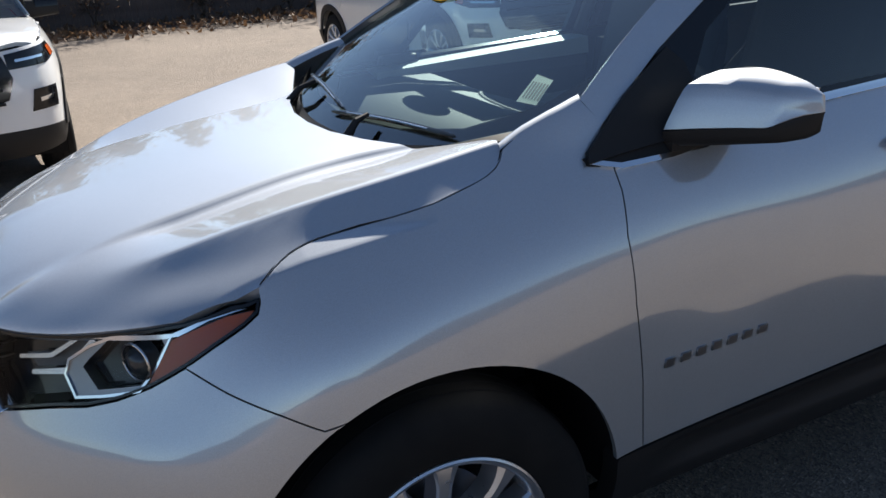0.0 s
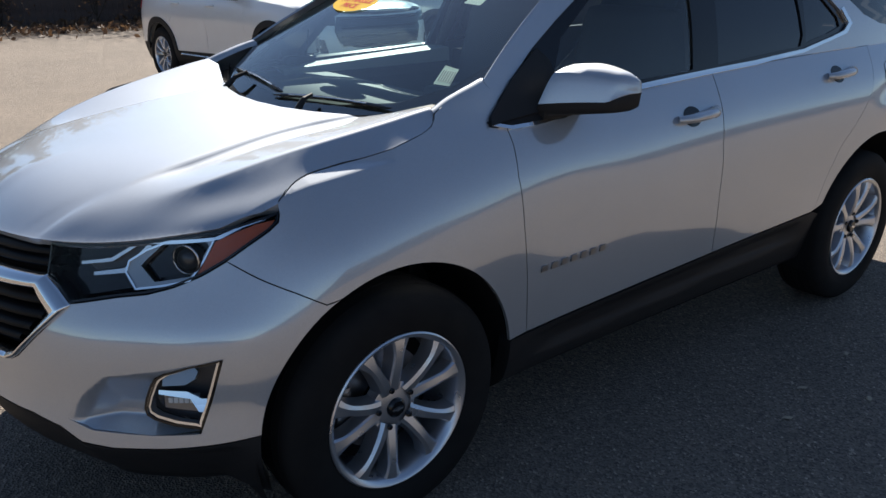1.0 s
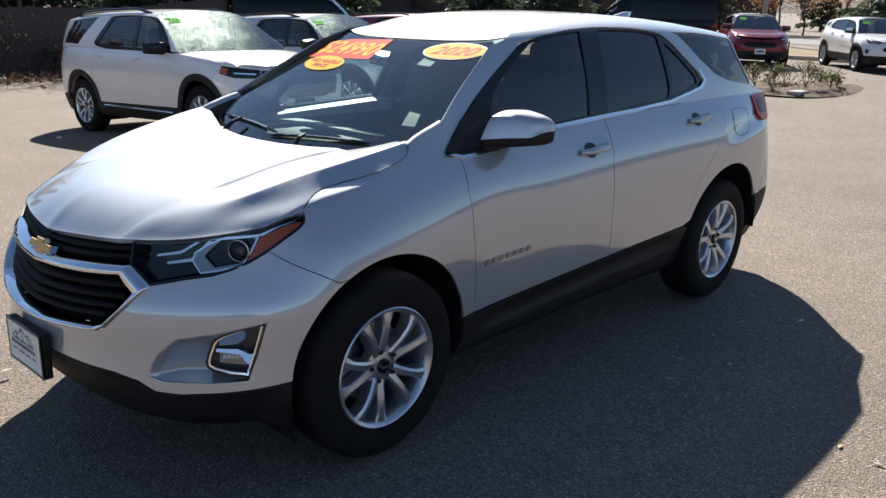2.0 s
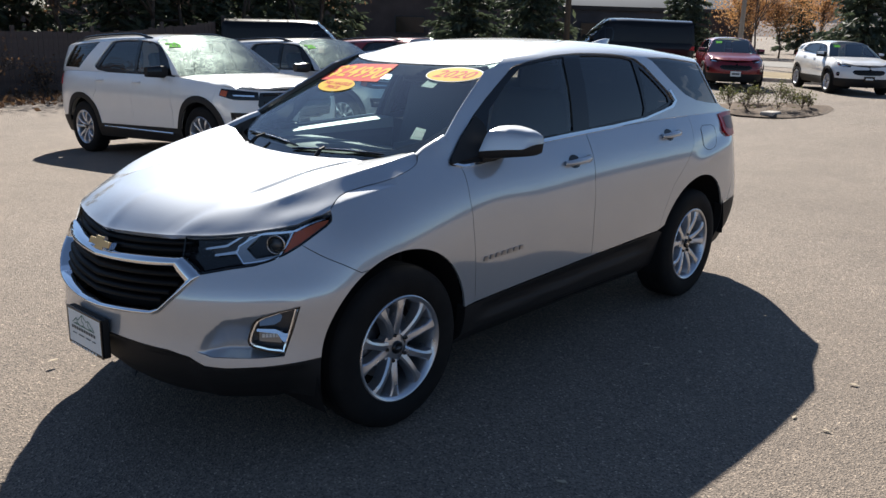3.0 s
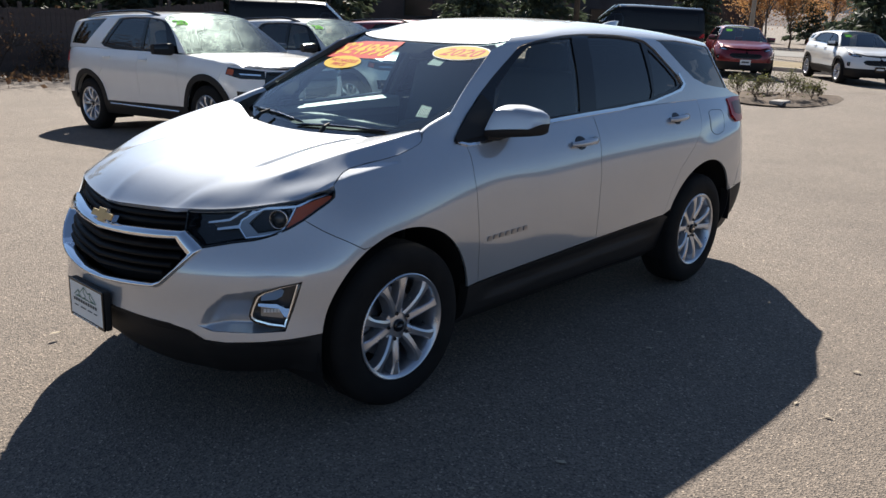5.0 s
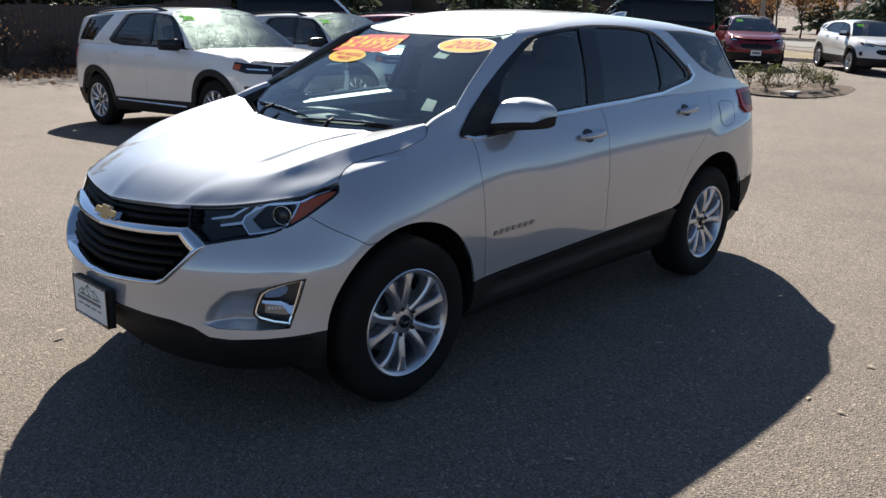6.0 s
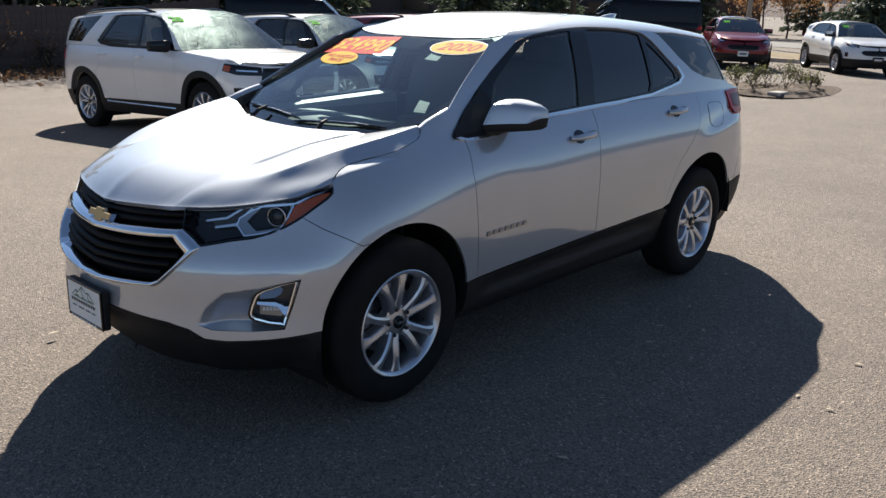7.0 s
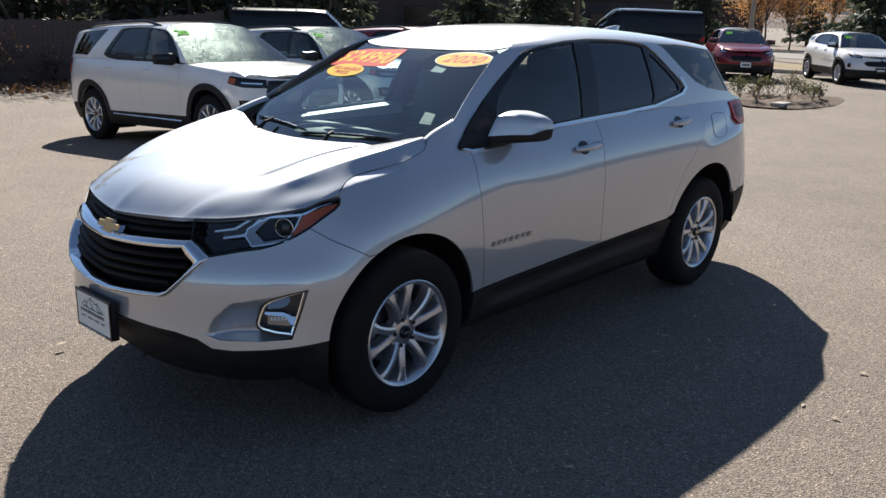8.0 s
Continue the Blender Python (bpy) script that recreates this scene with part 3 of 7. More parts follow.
# lower body, both sides
for s in (-1, 1):
    fender = [lamp_low[-1]] + [tuple(q) for q in curve(hood_seam, 28)] + [(U(0.28), 1.186), (U(0.345), 1.208), (U(0.422), 1.230), (U(0.458), 1.178), (U(0.410), 1.124)] + door_seam \
        + [(door_seam[-1][0] - 0.05, 0.455), (U(0.417), 0.452)] + arch(ARCH_F, 10, 117) + bump_seam[::-1] + lamp_low[6:-1]
    ledge = [[(a, float(ledge_line(a)) + k * float(ledge_high(a)) + d) for a in np.arange(1.18, 1.57, 0.008)] for k, d in ((0, -0.005), (0, 0), (0, 0.004), (1, -0.004), (1, 0.004))]
    skin("fender", fender, fender_surface, silver, car, flip=s, step=0.018, gap=0.0014, creases=ledge)
    top = [(a, float(EQ.belt(EQ.bx(a)))) for a in np.linspace(door_seam[0][0] + 0.015, mid_seam[0][0], 24)]
    front_door = door_seam[:1] + top + mid_seam[1:] + [(a, sill(a)) for a in np.linspace(mid_seam[-1][0] - 0.02, door_seam[-1][0] + 0.02, 12)] + door_seam[::-1][:-1]
    skin("front_door", front_door, EQ.shell, silver, car, flip=s)
    top = [(a, float(EQ.belt(EQ.bx(a)))) for a in np.linspace(mid_seam[0][0], rear_seam[0][0], 24)]
    rear_door = top + rear_seam[1:] + [(a, sill(a)) for a in np.linspace(rear_seam[-1][0] - 0.02, mid_seam[-1][0] + 0.02, 10)] + mid_seam[::-1][:-1]
    skin("rear_door", rear_door, EQ.shell, silver, car, flip=s)
    top = [(a, float(EQ.belt(EQ.bx(a)))) for a in np.linspace(rear_seam[0][0], 4.88, 16)]
    quarter = top + [(4.82, 1.0), (4.78, 0.80), (4.72, 0.60), (4.64, 0.575)] + arch(ARCH_R, 24, 158) + rear_seam[::-1][:-1]
    skin("quarter_panel", quarter, haunch_surface, silver, car, flip=s, gap=0.0003, step=0.022)
    clad = [(a, sill(a) - 0.004) for a in np.linspace(float(U(0.425)), rear_seam[-1][0], 24)] + arch(ARCH_R, 164, 200, 8) + [(3.80, 0.22), (1.97, 0.20)] + arch(ARCH_F, -22, 8, 6)
    skin("sill_cladding", clad, rocker_surface, plastic, car, flip=s, depth=0.05, step=0.02, label="black plastic sill cladding")
    rear_clad = arch(ARCH_R, -20, 25, 8) + [(4.60, 0.572), (4.72, 0.585), (5.0, 0.60), (5.35, 0.60), (5.35, 0.30), (4.55, 0.26)]
    skin("rear_cladding", rear_clad, EQ.shell, plastic, car, flip=s, depth=0.05)
    for c in (ARCH_F, ARCH_R):
        bm = bmesh.new()
        rows = [[bm.verts.new((c[0] + (c[2] + 0.012) * math.cos(a), s * y, c[1] + (c[3] + 0.012) * math.sin(a))) for y in (0.50, 0.70, 0.86 if c is ARCH_F else 0.897)] for a in np.linspace(radians(-6 if c is ARCH_F else -4), radians(208 if c is ARCH_F else 200), 40)]
        for p, q in zip(rows, rows[1:]):
            for i in range(2):
                bm.faces.new((p[i], p[i + 1], q[i + 1], q[i]))
        part("wheel_liner", bm, dark, car, smooth=True)

    for q in (hood_seam, door_seam, mid_seam, rear_seam, bump_seam):
        seam(q, s)

# tail
tail = [(4.872, 1.190), (5.1, 1.190), (5.5, 1.185), (EQ.length, 1.185), (EQ.length, 0.605), (5.35, 0.605), (4.722, 0.59), (4.783, 0.80), (4.823, 1.0)]
tail = [(a - EQ.length, b) for a, b in tail]
tail_surface = signed(lambda w, z, off=0.0: EQ.shell(EQ.length - w, z, off))
skin("tailgate", [(-a, b) for a, b in tail if a < -1e-6] + [(a, b) for a, b in tail[::-1] if a < -1e-6], tail_surface, silver, car)

# front bumper, valance and upper lip
bumper = silver_low + arch(ARCH_F, 172, 117.5)[1:] + bump_seam[::-1] + lamp_low[:6][::-1] + frame_out[5::-1]
recess = [(0.58, 0.476), (0.632, 0.548), (0.699, 0.604), (0.829, 0.625), (0.912, 0.639), (1.004, 0.656), (0.967, 0.541), (0.934, 0.456), (0.811, 0.45), (0.655, 0.453)]
skin("front_bumper", both(bumper), SH, silver, car, holes=[recess, [(-a, b) for a, b in recess[::-1]]])
valance = [(0, 0.215), (0.5, 0.215), (0.85, 0.22), (1.05, 0.25)] + arch(ARCH_F, 200, 174, 6) + silver_low[::-1]
low_edge = spline(*zip(*silver_low))


def valance_surface(u, z, off=0.0):
    """The lower bumper leans back under the painted edge, to a thin lip at the bottom."""
    d = np.clip(low_edge(np.clip(u, 0, 1.08)) - np.asarray(z, float), 0, None)
    return EQ.shell(u, z, off + (0.020 * ease(d, 0.0, 0.03) + 0.42 * np.clip(d - 0.02, 0, None)) * (1 - ease(u, 0.95, 1.08)) - 0.012 * ease(0.25 - np.asarray(z, float), 0.0, 0.02))


skin("lower_valance", both(valance), signed(valance_surface), plastic, car, depth=0.03, step=0.022, label="black plastic lower valance")


def recess_surface(u, z, off=0.0):
    top = np.interp(u, (0.58, 0.632, 0.699, 0.829, 0.912, 1.004), (0.476, 0.548, 0.604, 0.625, 0.639, 0.656))
    d = 0.075 * ease(u, 0.582, 0.72) * np.clip(np.minimum((top - 0.002 - z) / (top - 0.478), (z - 0.449) / 0.029), 0, 1)
    return EQ.shell(u, z, d + off)


fog_rim = [(1.004, 0.651), (0.967, 0.541), (0.937, 0.463), (0.87, 0.472), (0.818, 0.486), (0.797, 0.499), (0.791, 0.518), (0.797, 0.545), (0.812, 0.583), (0.824, 0.600), (0.848, 0.615), (0.915, 0.636)]
fog_rim = list(map(tuple, fog_rim))


def grown(poly, k):
    return shrunk(dense(np.array(poly, float), 0.02), k)


for s in (-1, 1):
    skin("fog_lamp_recess", recess, recess_surface, silver, car, flip=s, step=0.012, gap=0, depth=0, holes=[shrunk(np.array(fog_rim), 0.0)])
    fog = part("fog_lamp", box((0.001, 0.001, 0.001), tuple(on_shell(0.87, 0.53, 0.09, s))), gloss, car)
    skin("housing", fog_rim, lambda u, z, off=0.0: EQ.shell(u, z, 0.055), smoke, fog, flip=s, step=0.02, gap=0.0, depth=0.0)
    skin("bezel", grown(fog_rim, 0.0), lambda u, z, off=0.0: EQ.shell(u, z, 0.006), gloss, fog, flip=s, step=0.015, gap=0.001, depth=0.05, holes=[grown(fog_rim, 0.007)])
    skin("chrome_trim", grown(fog_rim, 0.008), lambda u, z, off=0.0: EQ.shell(u, z, 0.006 + 0.12 * (z - 0.46)), chrome, fog, flip=s, step=0.012, gap=0.0, depth=0.03, holes=[grown(fog_rim, 0.0145)])
    bar = [(0.986, 0.631), (0.952, 0.541), (0.937, 0.541), (0.9, 0.558), (0.826, 0.561), (0.826, 0.551), (0.908, 0.541), (0.93, 0.511), (0.941, 0.51), (0.967, 0.573)]
    skin("chrome_fin", bar, lambda u, z, off=0.0: EQ.shell(u, z, 0.006 + 0.35 * (z - 0.51)), chrome, fog, flip=s, step=0.012, gap=0.0, depth=0.025)
    cup = [(0.838, 0.574), (0.895, 0.577), (0.922, 0.590), (0.930, 0.608), (0.915, 0.620), (0.862, 0.608), (0.838, 0.592)]
    skin("reflector", cup, lambda u, z, off=0.0: EQ.shell(u, z, 0.020 + 0.4 * (z - 0.575)), lamp_silver, fog, flip=s, step=0.012, gap=0.0, depth=0.02)
    skin("lamp_bowl", [(0.835, 0.508), (0.925, 0.498), (0.93, 0.548), (0.835, 0.546)], lambda u, z, off=0.0: EQ.shell(u, z, 0.034), lamp_silver, fog, flip=s, step=0.012, gap=0.0, depth=0.0)
    for k in range(6):
        a = 0.846 + 0.014 * k
        skin("led", [(a, 0.522), (a + 0.011, 0.522), (a + 0.011, 0.536), (a, 0.536)], lambda u, z, off=0.0: EQ.shell(u, z, 0.03), paper, fog, flip=s, step=0.02, gap=0, depth=0.01)
    skin("lens", grown(fog_rim, 0.012), lambda u, z, off=0.0: EQ.shell(u, z, 0.012), lens_glass, fog, flip=s, step=0.02, gap=0, depth=0)

# headlamps
for s in (-1, 1):
    lamp = part("headlamp", box((0.001, 0.001, 0.001), tuple(on_shell(0.85, 0.85, 0.12, s))), gloss, car)
    outline = [tuple(p) for p in lamp_low] + lamp_top + [(0.508, 0.825), (0.556, 0.803)]
    lay = lambda d: (lambda u, z, off=0.0: EQ.shell(u, z, d))
    skin("housing", outline, lay(0.06), gloss, lamp, flip=s, step=0.025, gap=0, depth=0)
    skin("lens", outline, lay(0.0), lens_glass, lamp, flip=s, step=0.02, gap=0.003, depth=0.0)
    skin("seal", outline, lay(0.004), gloss, lamp, flip=s, step=0.015, gap=0.001, depth=0.05, holes=[shrunk(dense(np.array(outline), 0.02), 0.006)])
    skin("turn_signal", [(1.183, 0.958), (1.125, 0.952), (1.065, 0.938), (1, 0.92), (0.972, 0.886), (0.942, 0.846), (0.997, 0.862), (1.056, 0.889), (1.117, 0.92), (1.167, 0.944)],
         lay(0.008), amber, lamp, flip=s, step=0.02, gap=0, depth=0.03, label="amber turn signal lens")
    skin("brow", [(1.168, 0.961), (1.087, 0.952), (1, 0.929), (0.813, 0.922), (0.773, 0.914), (0.975, 0.921), (1.015, 0.924), (1.087, 0.947)], lay(0.012), chrome, lamp, flip=s, step=0.015, gap=0, depth=0.02)
    bezel = [(0.744, 0.847), (0.752, 0.875), (0.80, 0.903), (0.848, 0.920), (1.0, 0.926), (0.962, 0.874), (0.92, 0.829), (0.84, 0.816), (0.774, 0.808)]
    eye = [(0.785, 0.862), (0.80, 0.878), (0.842, 0.912), (0.972, 0.919), (0.978, 0.908), (0.930, 0.848), (0.918, 0.839), (0.822, 0.826)]
    skin("bezel", bezel, lay(0.016), lamp_silver, lamp, flip=s, step=0.012, gap=0, depth=0.03, holes=[eye])
    skin("bezel_edge", bezel, lay(0.012), chrome, lamp, flip=s, step=0.012, gap=0, depth=0.012, holes=[shrunk(dense(np.array(bezel), 0.012), 0.005)])
    skin("eye", eye, lay(0.045), gloss, lamp, flip=s, step=0.02, gap=0, depth=0)
    c, d = on_shell(0.912, 0.878, 0.022, s), on_shell(0.90, 0.861, -0.05, s)
    ax = Vector((-0.85, s * 0.5, 0)).normalized()
    turn = ax.to_track_quat("Y", "Z").to_matrix().to_4x4()
    bm = lathe([(0.0, 0.022), (0.014, 0.020), (0.025, 0.012), (0.029, 0.0), (0.031, 0.0), (0.034, 0.006), (0.036, -0.02)], 32)
    bmesh.ops.transform(bm, matrix=Matrix.Translation(c) @ turn, verts=bm.verts)
    part("projector", bm, material("projector_lens", (0.05, 0.055, 0.06), 0.05, 0.3) if s < 0 else bpy.data.materials["projector_lens"], lamp, angle=40)
    bm = bmesh.new()
    tube([(0.036 * math.cos(k), 0.008, 0.036 * math.sin(k)) for k in np.linspace(0, 2 * math.pi, 33)[:-1]], 0.003, 6, bm, True)
    bmesh.ops.transform(bm, matrix=Matrix.Translation(c) @ turn, verts=bm.verts)
    part("projector_ring", bm, satin, lamp, smooth=True)
    for a in ([(0.609, 0.856), (0.704, 0.868), (0.778, 0.91), (0.771, 0.914), (0.7, 0.876), (0.609, 0.863)], [(0.651, 0.833), (0.747, 0.844), (0.811, 0.906), (0.803, 0.914), (0.739, 0.854), (0.651, 0.841)]):
        skin("light_strip", a, lay(0.02), satin, lamp, flip=s, step=0.015, gap=0, depth=0.02)
    skin("strip_recess", [(0.611, 0.861), (0.651, 0.84), (0.742, 0.853), (0.798, 0.91), (0.778, 0.912), (0.702, 0.874)], lay(0.035), smoke, lamp, flip=s, step=0.02, gap=0, depth=0)

# grille
grille = part("grille", box((0.02, 0.5, 0.2), (-0.72, 0, 0.70)), dark, car, "black grille with a chrome frame")
skin("backing", both(frame_out[:7] + [(0.51, 0.90), (0.25, 0.892), (0, 0.88)]), lambda w, z, off=0.0: SH(w, z, 0.075), dark, grille, gap=0, depth=0)


outer, inner = both(frame_out), both(frame_in)
count = len(outer)
verts, faces, across = [], [], (0.0, 0.0, 0.12, 0.3, 0.5, 0.7, 0.88, 1.0, 1.0)
for k in range(count):
    o, o2, n, n2 = (np.array(q, float) for q in (outer[k], outer[(k + 1) % count], inner[k], inner[(k + 1) % count]))
    for f in np.arange(10) / 10:
        a, b = o + (o2 - o) * f, n + (n2 - n) * f
        for r, t in enumerate(across):
            q = a + (b - a) * t
            lift = 0.03 if r in (0, len(across) - 1) else -0.004 - 0.012 * math.sin(math.pi * t)
            verts.append(SH(np.array([q[0]]), np.array([q[1]]), lift)[0])
rows, m = count * 10, len(across)
for k in range(rows):
    faces += [(k * m + r, k * m + r + 1, (k + 1) % rows * m + r + 1, (k + 1) % rows * m + r) for r in range(m - 1)]
mesh_object("chrome_frame", verts, faces, chrome, grille, "bright chrome frame")


def slat(z0, z1, w0, name="slat"):
    """A grille bar from side to side, lower in the middle, with a rounded nose."""
    bm = bmesh.new()
    rows = []
    for w in np.linspace(-w0, w0, 45):
        z = z0 + (z1 - z0) * abs(w) / w0
        q = [SH(np.array([w]), np.array([z + dz]), d)[0] for dz, d in ((0.016, 0.055), (0.011, 0.028), (0.0, 0.018), (-0.010, 0.03), (-0.014, 0.06))]
        rows.append([bm.verts.new(tuple(map(float, p))) for p in q])
    for p, q in zip(rows, rows[1:]):
        for i in range(4):
            bm.faces.new((p[i], p[i + 1], q[i + 1], q[i]))
    return part(name, bm, grille_black, grille, smooth=True)


for z0, z1, w0 in ((0.632, 0.655, 0.42), (0.664, 0.688, 0.46), (0.697, 0.722, 0.50), (0.731, 0.757, 0.51), (0.820, 0.848, 0.53), (0.846, 0.874, 0.53)):
    slat(z0, z1, w0)
badge = part("badge", emblem(0.082, 0.0), brass, car, "gold emblem with a chrome edge")
badge.matrix_basis = Matrix.Translation(on_shell(0.016, 0.826, -0.014)) @ Matrix.Rotation(radians(-90), 4, "Z") @ Matrix.Rotation(radians(-14), 4, "X")
rim = part("badge_edge", emblem(0.091, 0.004), chrome, badge)

# number plate holder with a dealer's card
holder = part("plate_bracket", box((0.03, 0.305, 0.168), (-0.945, -0.006, 0.458), 0.008), plastic, car)
card = part("dealer_card", box((0.006, 0.288, 0.148), (-0.964, -0.006, 0.461), 0.004), paper, holder, "white dealer card with green hills and grey print")
bm = bmesh.new()
for size, at in (((0.008, 0.305, 0.012), (-0.964, -0.006, 0.538)), ((0.008, 0.305, 0.014), (-0.964, -0.006, 0.382)), ((0.008, 0.010, 0.15), (-0.964, 0.1415, 0.461)), ((0.008, 0.010, 0.15), (-0.964, -0.1535, 0.461))):
    box(size, at, 0.002, bm=bm, segments=1)
part("card_frame", bm, gloss, holder)

# bonnet
seam_xy = [fender_surface(np.array([u]), np.array([z]))[0] for u, z in curve(hood_seam, 28)]
seam_xy = [(p[0], p[1]) for p in seam_xy]
nose_x = spline(*zip((0, -0.842), (0.2, -0.814), (0.32, -0.784), (0.443, -0.738), (0.529, -0.680), (0.622, -0.593), (0.679, -0.526), (0.72, -0.463), (0.745, -0.412), (0.758, -0.366), (0.764, -0.33)))
ys = np.linspace(0, 0.764, 30)
hood_half = [(float(nose_x(y)), y) for y in ys] + seam_xy + [(0.235, 0.65), (0.172, 0.48), (0.108, 0.30), (0.075, 0.15), (0.066, 0.0)]
hood_poly = hood_half + [(x, -y) for x, y in reversed(hood_half) if y > 1e-6]


hood_middle = spline(*zip((-0.88, 0.925), (-0.72, 0.985), (-0.5, 1.034), (-0.2, 1.083), (0.1, 1.113), (0.4, 1.145)))
hood_lip = spline(*zip((0, 0.878), (0.2, 0.892), (0.32, 0.899), (0.443, 0.908), (0.529, 0.913), (0.622, 0.925), (0.679, 0.937), (0.72, 0.946), (0.745, 0.956), (0.758, 0.969), (0.764, 0.977)))
step_y = spline(*zip((-0.85, 0.36), (-0.7, 0.395), (-0.5, 0.422), (-0.3, 0.42), (-0.1, 0.402), (0.05, 0.405), (0.17, 0.45), (0.25, 0.53)))
step_z = spline(*zip((-0.85, 0.928), (-0.7, 0.976), (-0.5, 1.017), (-0.3, 1.052), (-0.1, 1.083), (0.05, 1.099), (0.17, 1.116), (0.25, 1.134)))
rib_y = spline(*zip((-0.8, 0.415), (-0.6, 0.515), (-0.4, 0.606), (-0.2, 0.660), (0, 0.702), (0.12, 0.720), (0.239, 0.730)))
rib_z = spline(*zip((-0.8, 0.915), (-0.6, 0.976), (-0.4, 1.038), (-0.2, 1.092), (0, 1.133), (0.12, 1.156), (0.239, 1.177)))
low_y = spline(*zip((-0.65, 0.68), (-0.5, 0.712), (-0.35, 0.748), (-0.26, 0.752), (-0.2, 0.741), (-0.1, 0.752), (0, 0.771), (0.1, 0.778), (0.155, 0.771), (0.2, 0.757), (0.239, 0.738)))
low_z = spline(*zip((-0.65, 0.950), (-0.5, 0.974), (-0.35, 1.000), (-0.26, 1.018), (-0.2, 1.038), (-0.1, 1.056), (0, 1.074), (0.1, 1.099), (0.155, 1.117), (0.2, 1.141), (0.239, 1.170)))


def soft(v, s):
    return s * np.logaddexp(0, np.clip(v / s, -300, 300))


def hood_top(x, y):
    """The bonnet's section: a crowned middle, a small step, a flank up to a sharp rib, a steep facet and a ledge at the side."""
    a = np.abs(y)
    x = np.clip(x, -0.88, 0.26)
    h = 0.017 * ease(x, -0.68, -0.35) * (1 - 0.6 * ease(x, 0.05, 0.2))
    ys, zs, ye, ze, yl, zl = step_y(x), step_z(x), rib_y(x), rib_z(x), low_y(x), low_z(x)
    k = ease(x, -0.44, -0.12)
    yf = yl - 0.068 * (1 - k) - 0.006
    zf = k * (zl + (ze - zl) * (yl - yf) / np.maximum(yl - ye, 0.01)) + (1 - k) * (zl + 0.009)
    zc = hood_middle(x)
    y0, z0 = ys - 0.010, zs + h / 2
    y1, z1 = ys + 0.010, zs - h / 2
    r = np.clip(a / np.maximum(y0, 0.1), 0, 1)
    z = zc + (z0 - zc) * r * r
    sharp = 0.0025 + 0.02 * (1 - ease(x, -0.66, -0.38))
    knots = [(y0, z0, 0.003), (y1, z1, 0.004), (ye, ze, sharp), (yf, zf, 0.016), (yl, zl, 0.004)]
    for (p, q, s), (p2, q2, s2) in zip(knots, knots[1:]):
        m = (q2 - q) / np.maximum(p2 - p, 0.004)
        z = z + m * (soft(a - p, s) - soft(a - p2, s2))
    plain = np.where(a < ye, zc + (ze - zc) * (a / np.maximum(ye, 0.1)) ** 2, z)
    z = z + (plain - z) * (1 - ease(x, -0.62, -0.36)) * (1 - ease(a / np.maximum(ye, 0.1), 0.72, 1.0))
    return z - 0.5 * soft(a - yl, 0.004)


edge_fit = spline(*zip((-0.33, -0.001), (-0.287, -0.0014), (-0.221, 0.0009), (-0.147, 0.0034), (-0.09, 0.0048), (-0.034, 0.0022), (0.043, -0.0028), (0.119, -0.0007), (0.195, 0.0020), (0.25, 0.0)))


def hood_surface(x, y, off=0.0):
    x, y = np.asarray(x, float), np.asarray(y, float)
    a = np.abs(y)
    xf = nose_x(np.clip(a, 0, 0.764))
    z = hood_top(x, y)
    drop = hood_top(xf, y) - hood_lip(np.clip(a, 0, 0.764))
    d = np.clip(x - xf, 0, None)
    z = z - drop * np.exp(-(d / 0.085) ** 1.25)
    lie = low_y(np.clip(x, -0.33, 0.25))
    z = z - edge_fit(np.clip(x, -0.33, 0.25)) * ease(x, -0.40, -0.30) * ease((a - lie) / 0.05, -1.0, 0.0)
    z = z + 0.004 * np.exp(-(y / 0.04) ** 2) * (1 - ease(x, -0.8, -0.45))
    return np.stack([x, y, z - off], -1)


xs = np.arange(-0.80, 0.25, 0.010)
folds = [[(x, s * (float(f(x)) + d)) for x in xs] for s in (-1, 1) for f, ds in ((rib_y, (-0.006, 0, 0.006)), (step_y, (-0.016, -0.009, 0, 0.009, 0.018)), (low_y, (-0.005, 0.002))) for d in ds]
folds += [[(float(nose_x(abs(y))) + d, float(y)) for y in np.arange(-0.75, 0.751, 0.012)] for d in (0.009, 0.020, 0.032)]
skin("bonnet", hood_poly, hood_surface, silver, car, step=0.014, depth=0.02, gap=0.0012, creases=folds)

# the fender's upper edge, turned in beside the windscreen
for s in (-1, 1):
    rows = []
    for x in np.linspace(0.222, 0.424, 14):
        p = fender_surface(U(x), np.interp(x, (0.221, 0.28, 0.345, 0.422), (1.161, 1.186, 1.208, 1.230)))
        rows.append([(p[0] + 0.4 * d, s * (p[1] - d), p[2] + h) for d, h in ((-0.001, -0.003), (0.006, 0.004), (0.016, 0.006), (0.030, 0.002), (0.042, -0.012))])
    mesh_object("fender_lip", [p for r in rows for p in r], [(5 * i + j, 5 * i + j + 1, 5 * i + j + 6, 5 * i + j + 5)[::s] for i in range(13) for j in range(4)], silver, car)

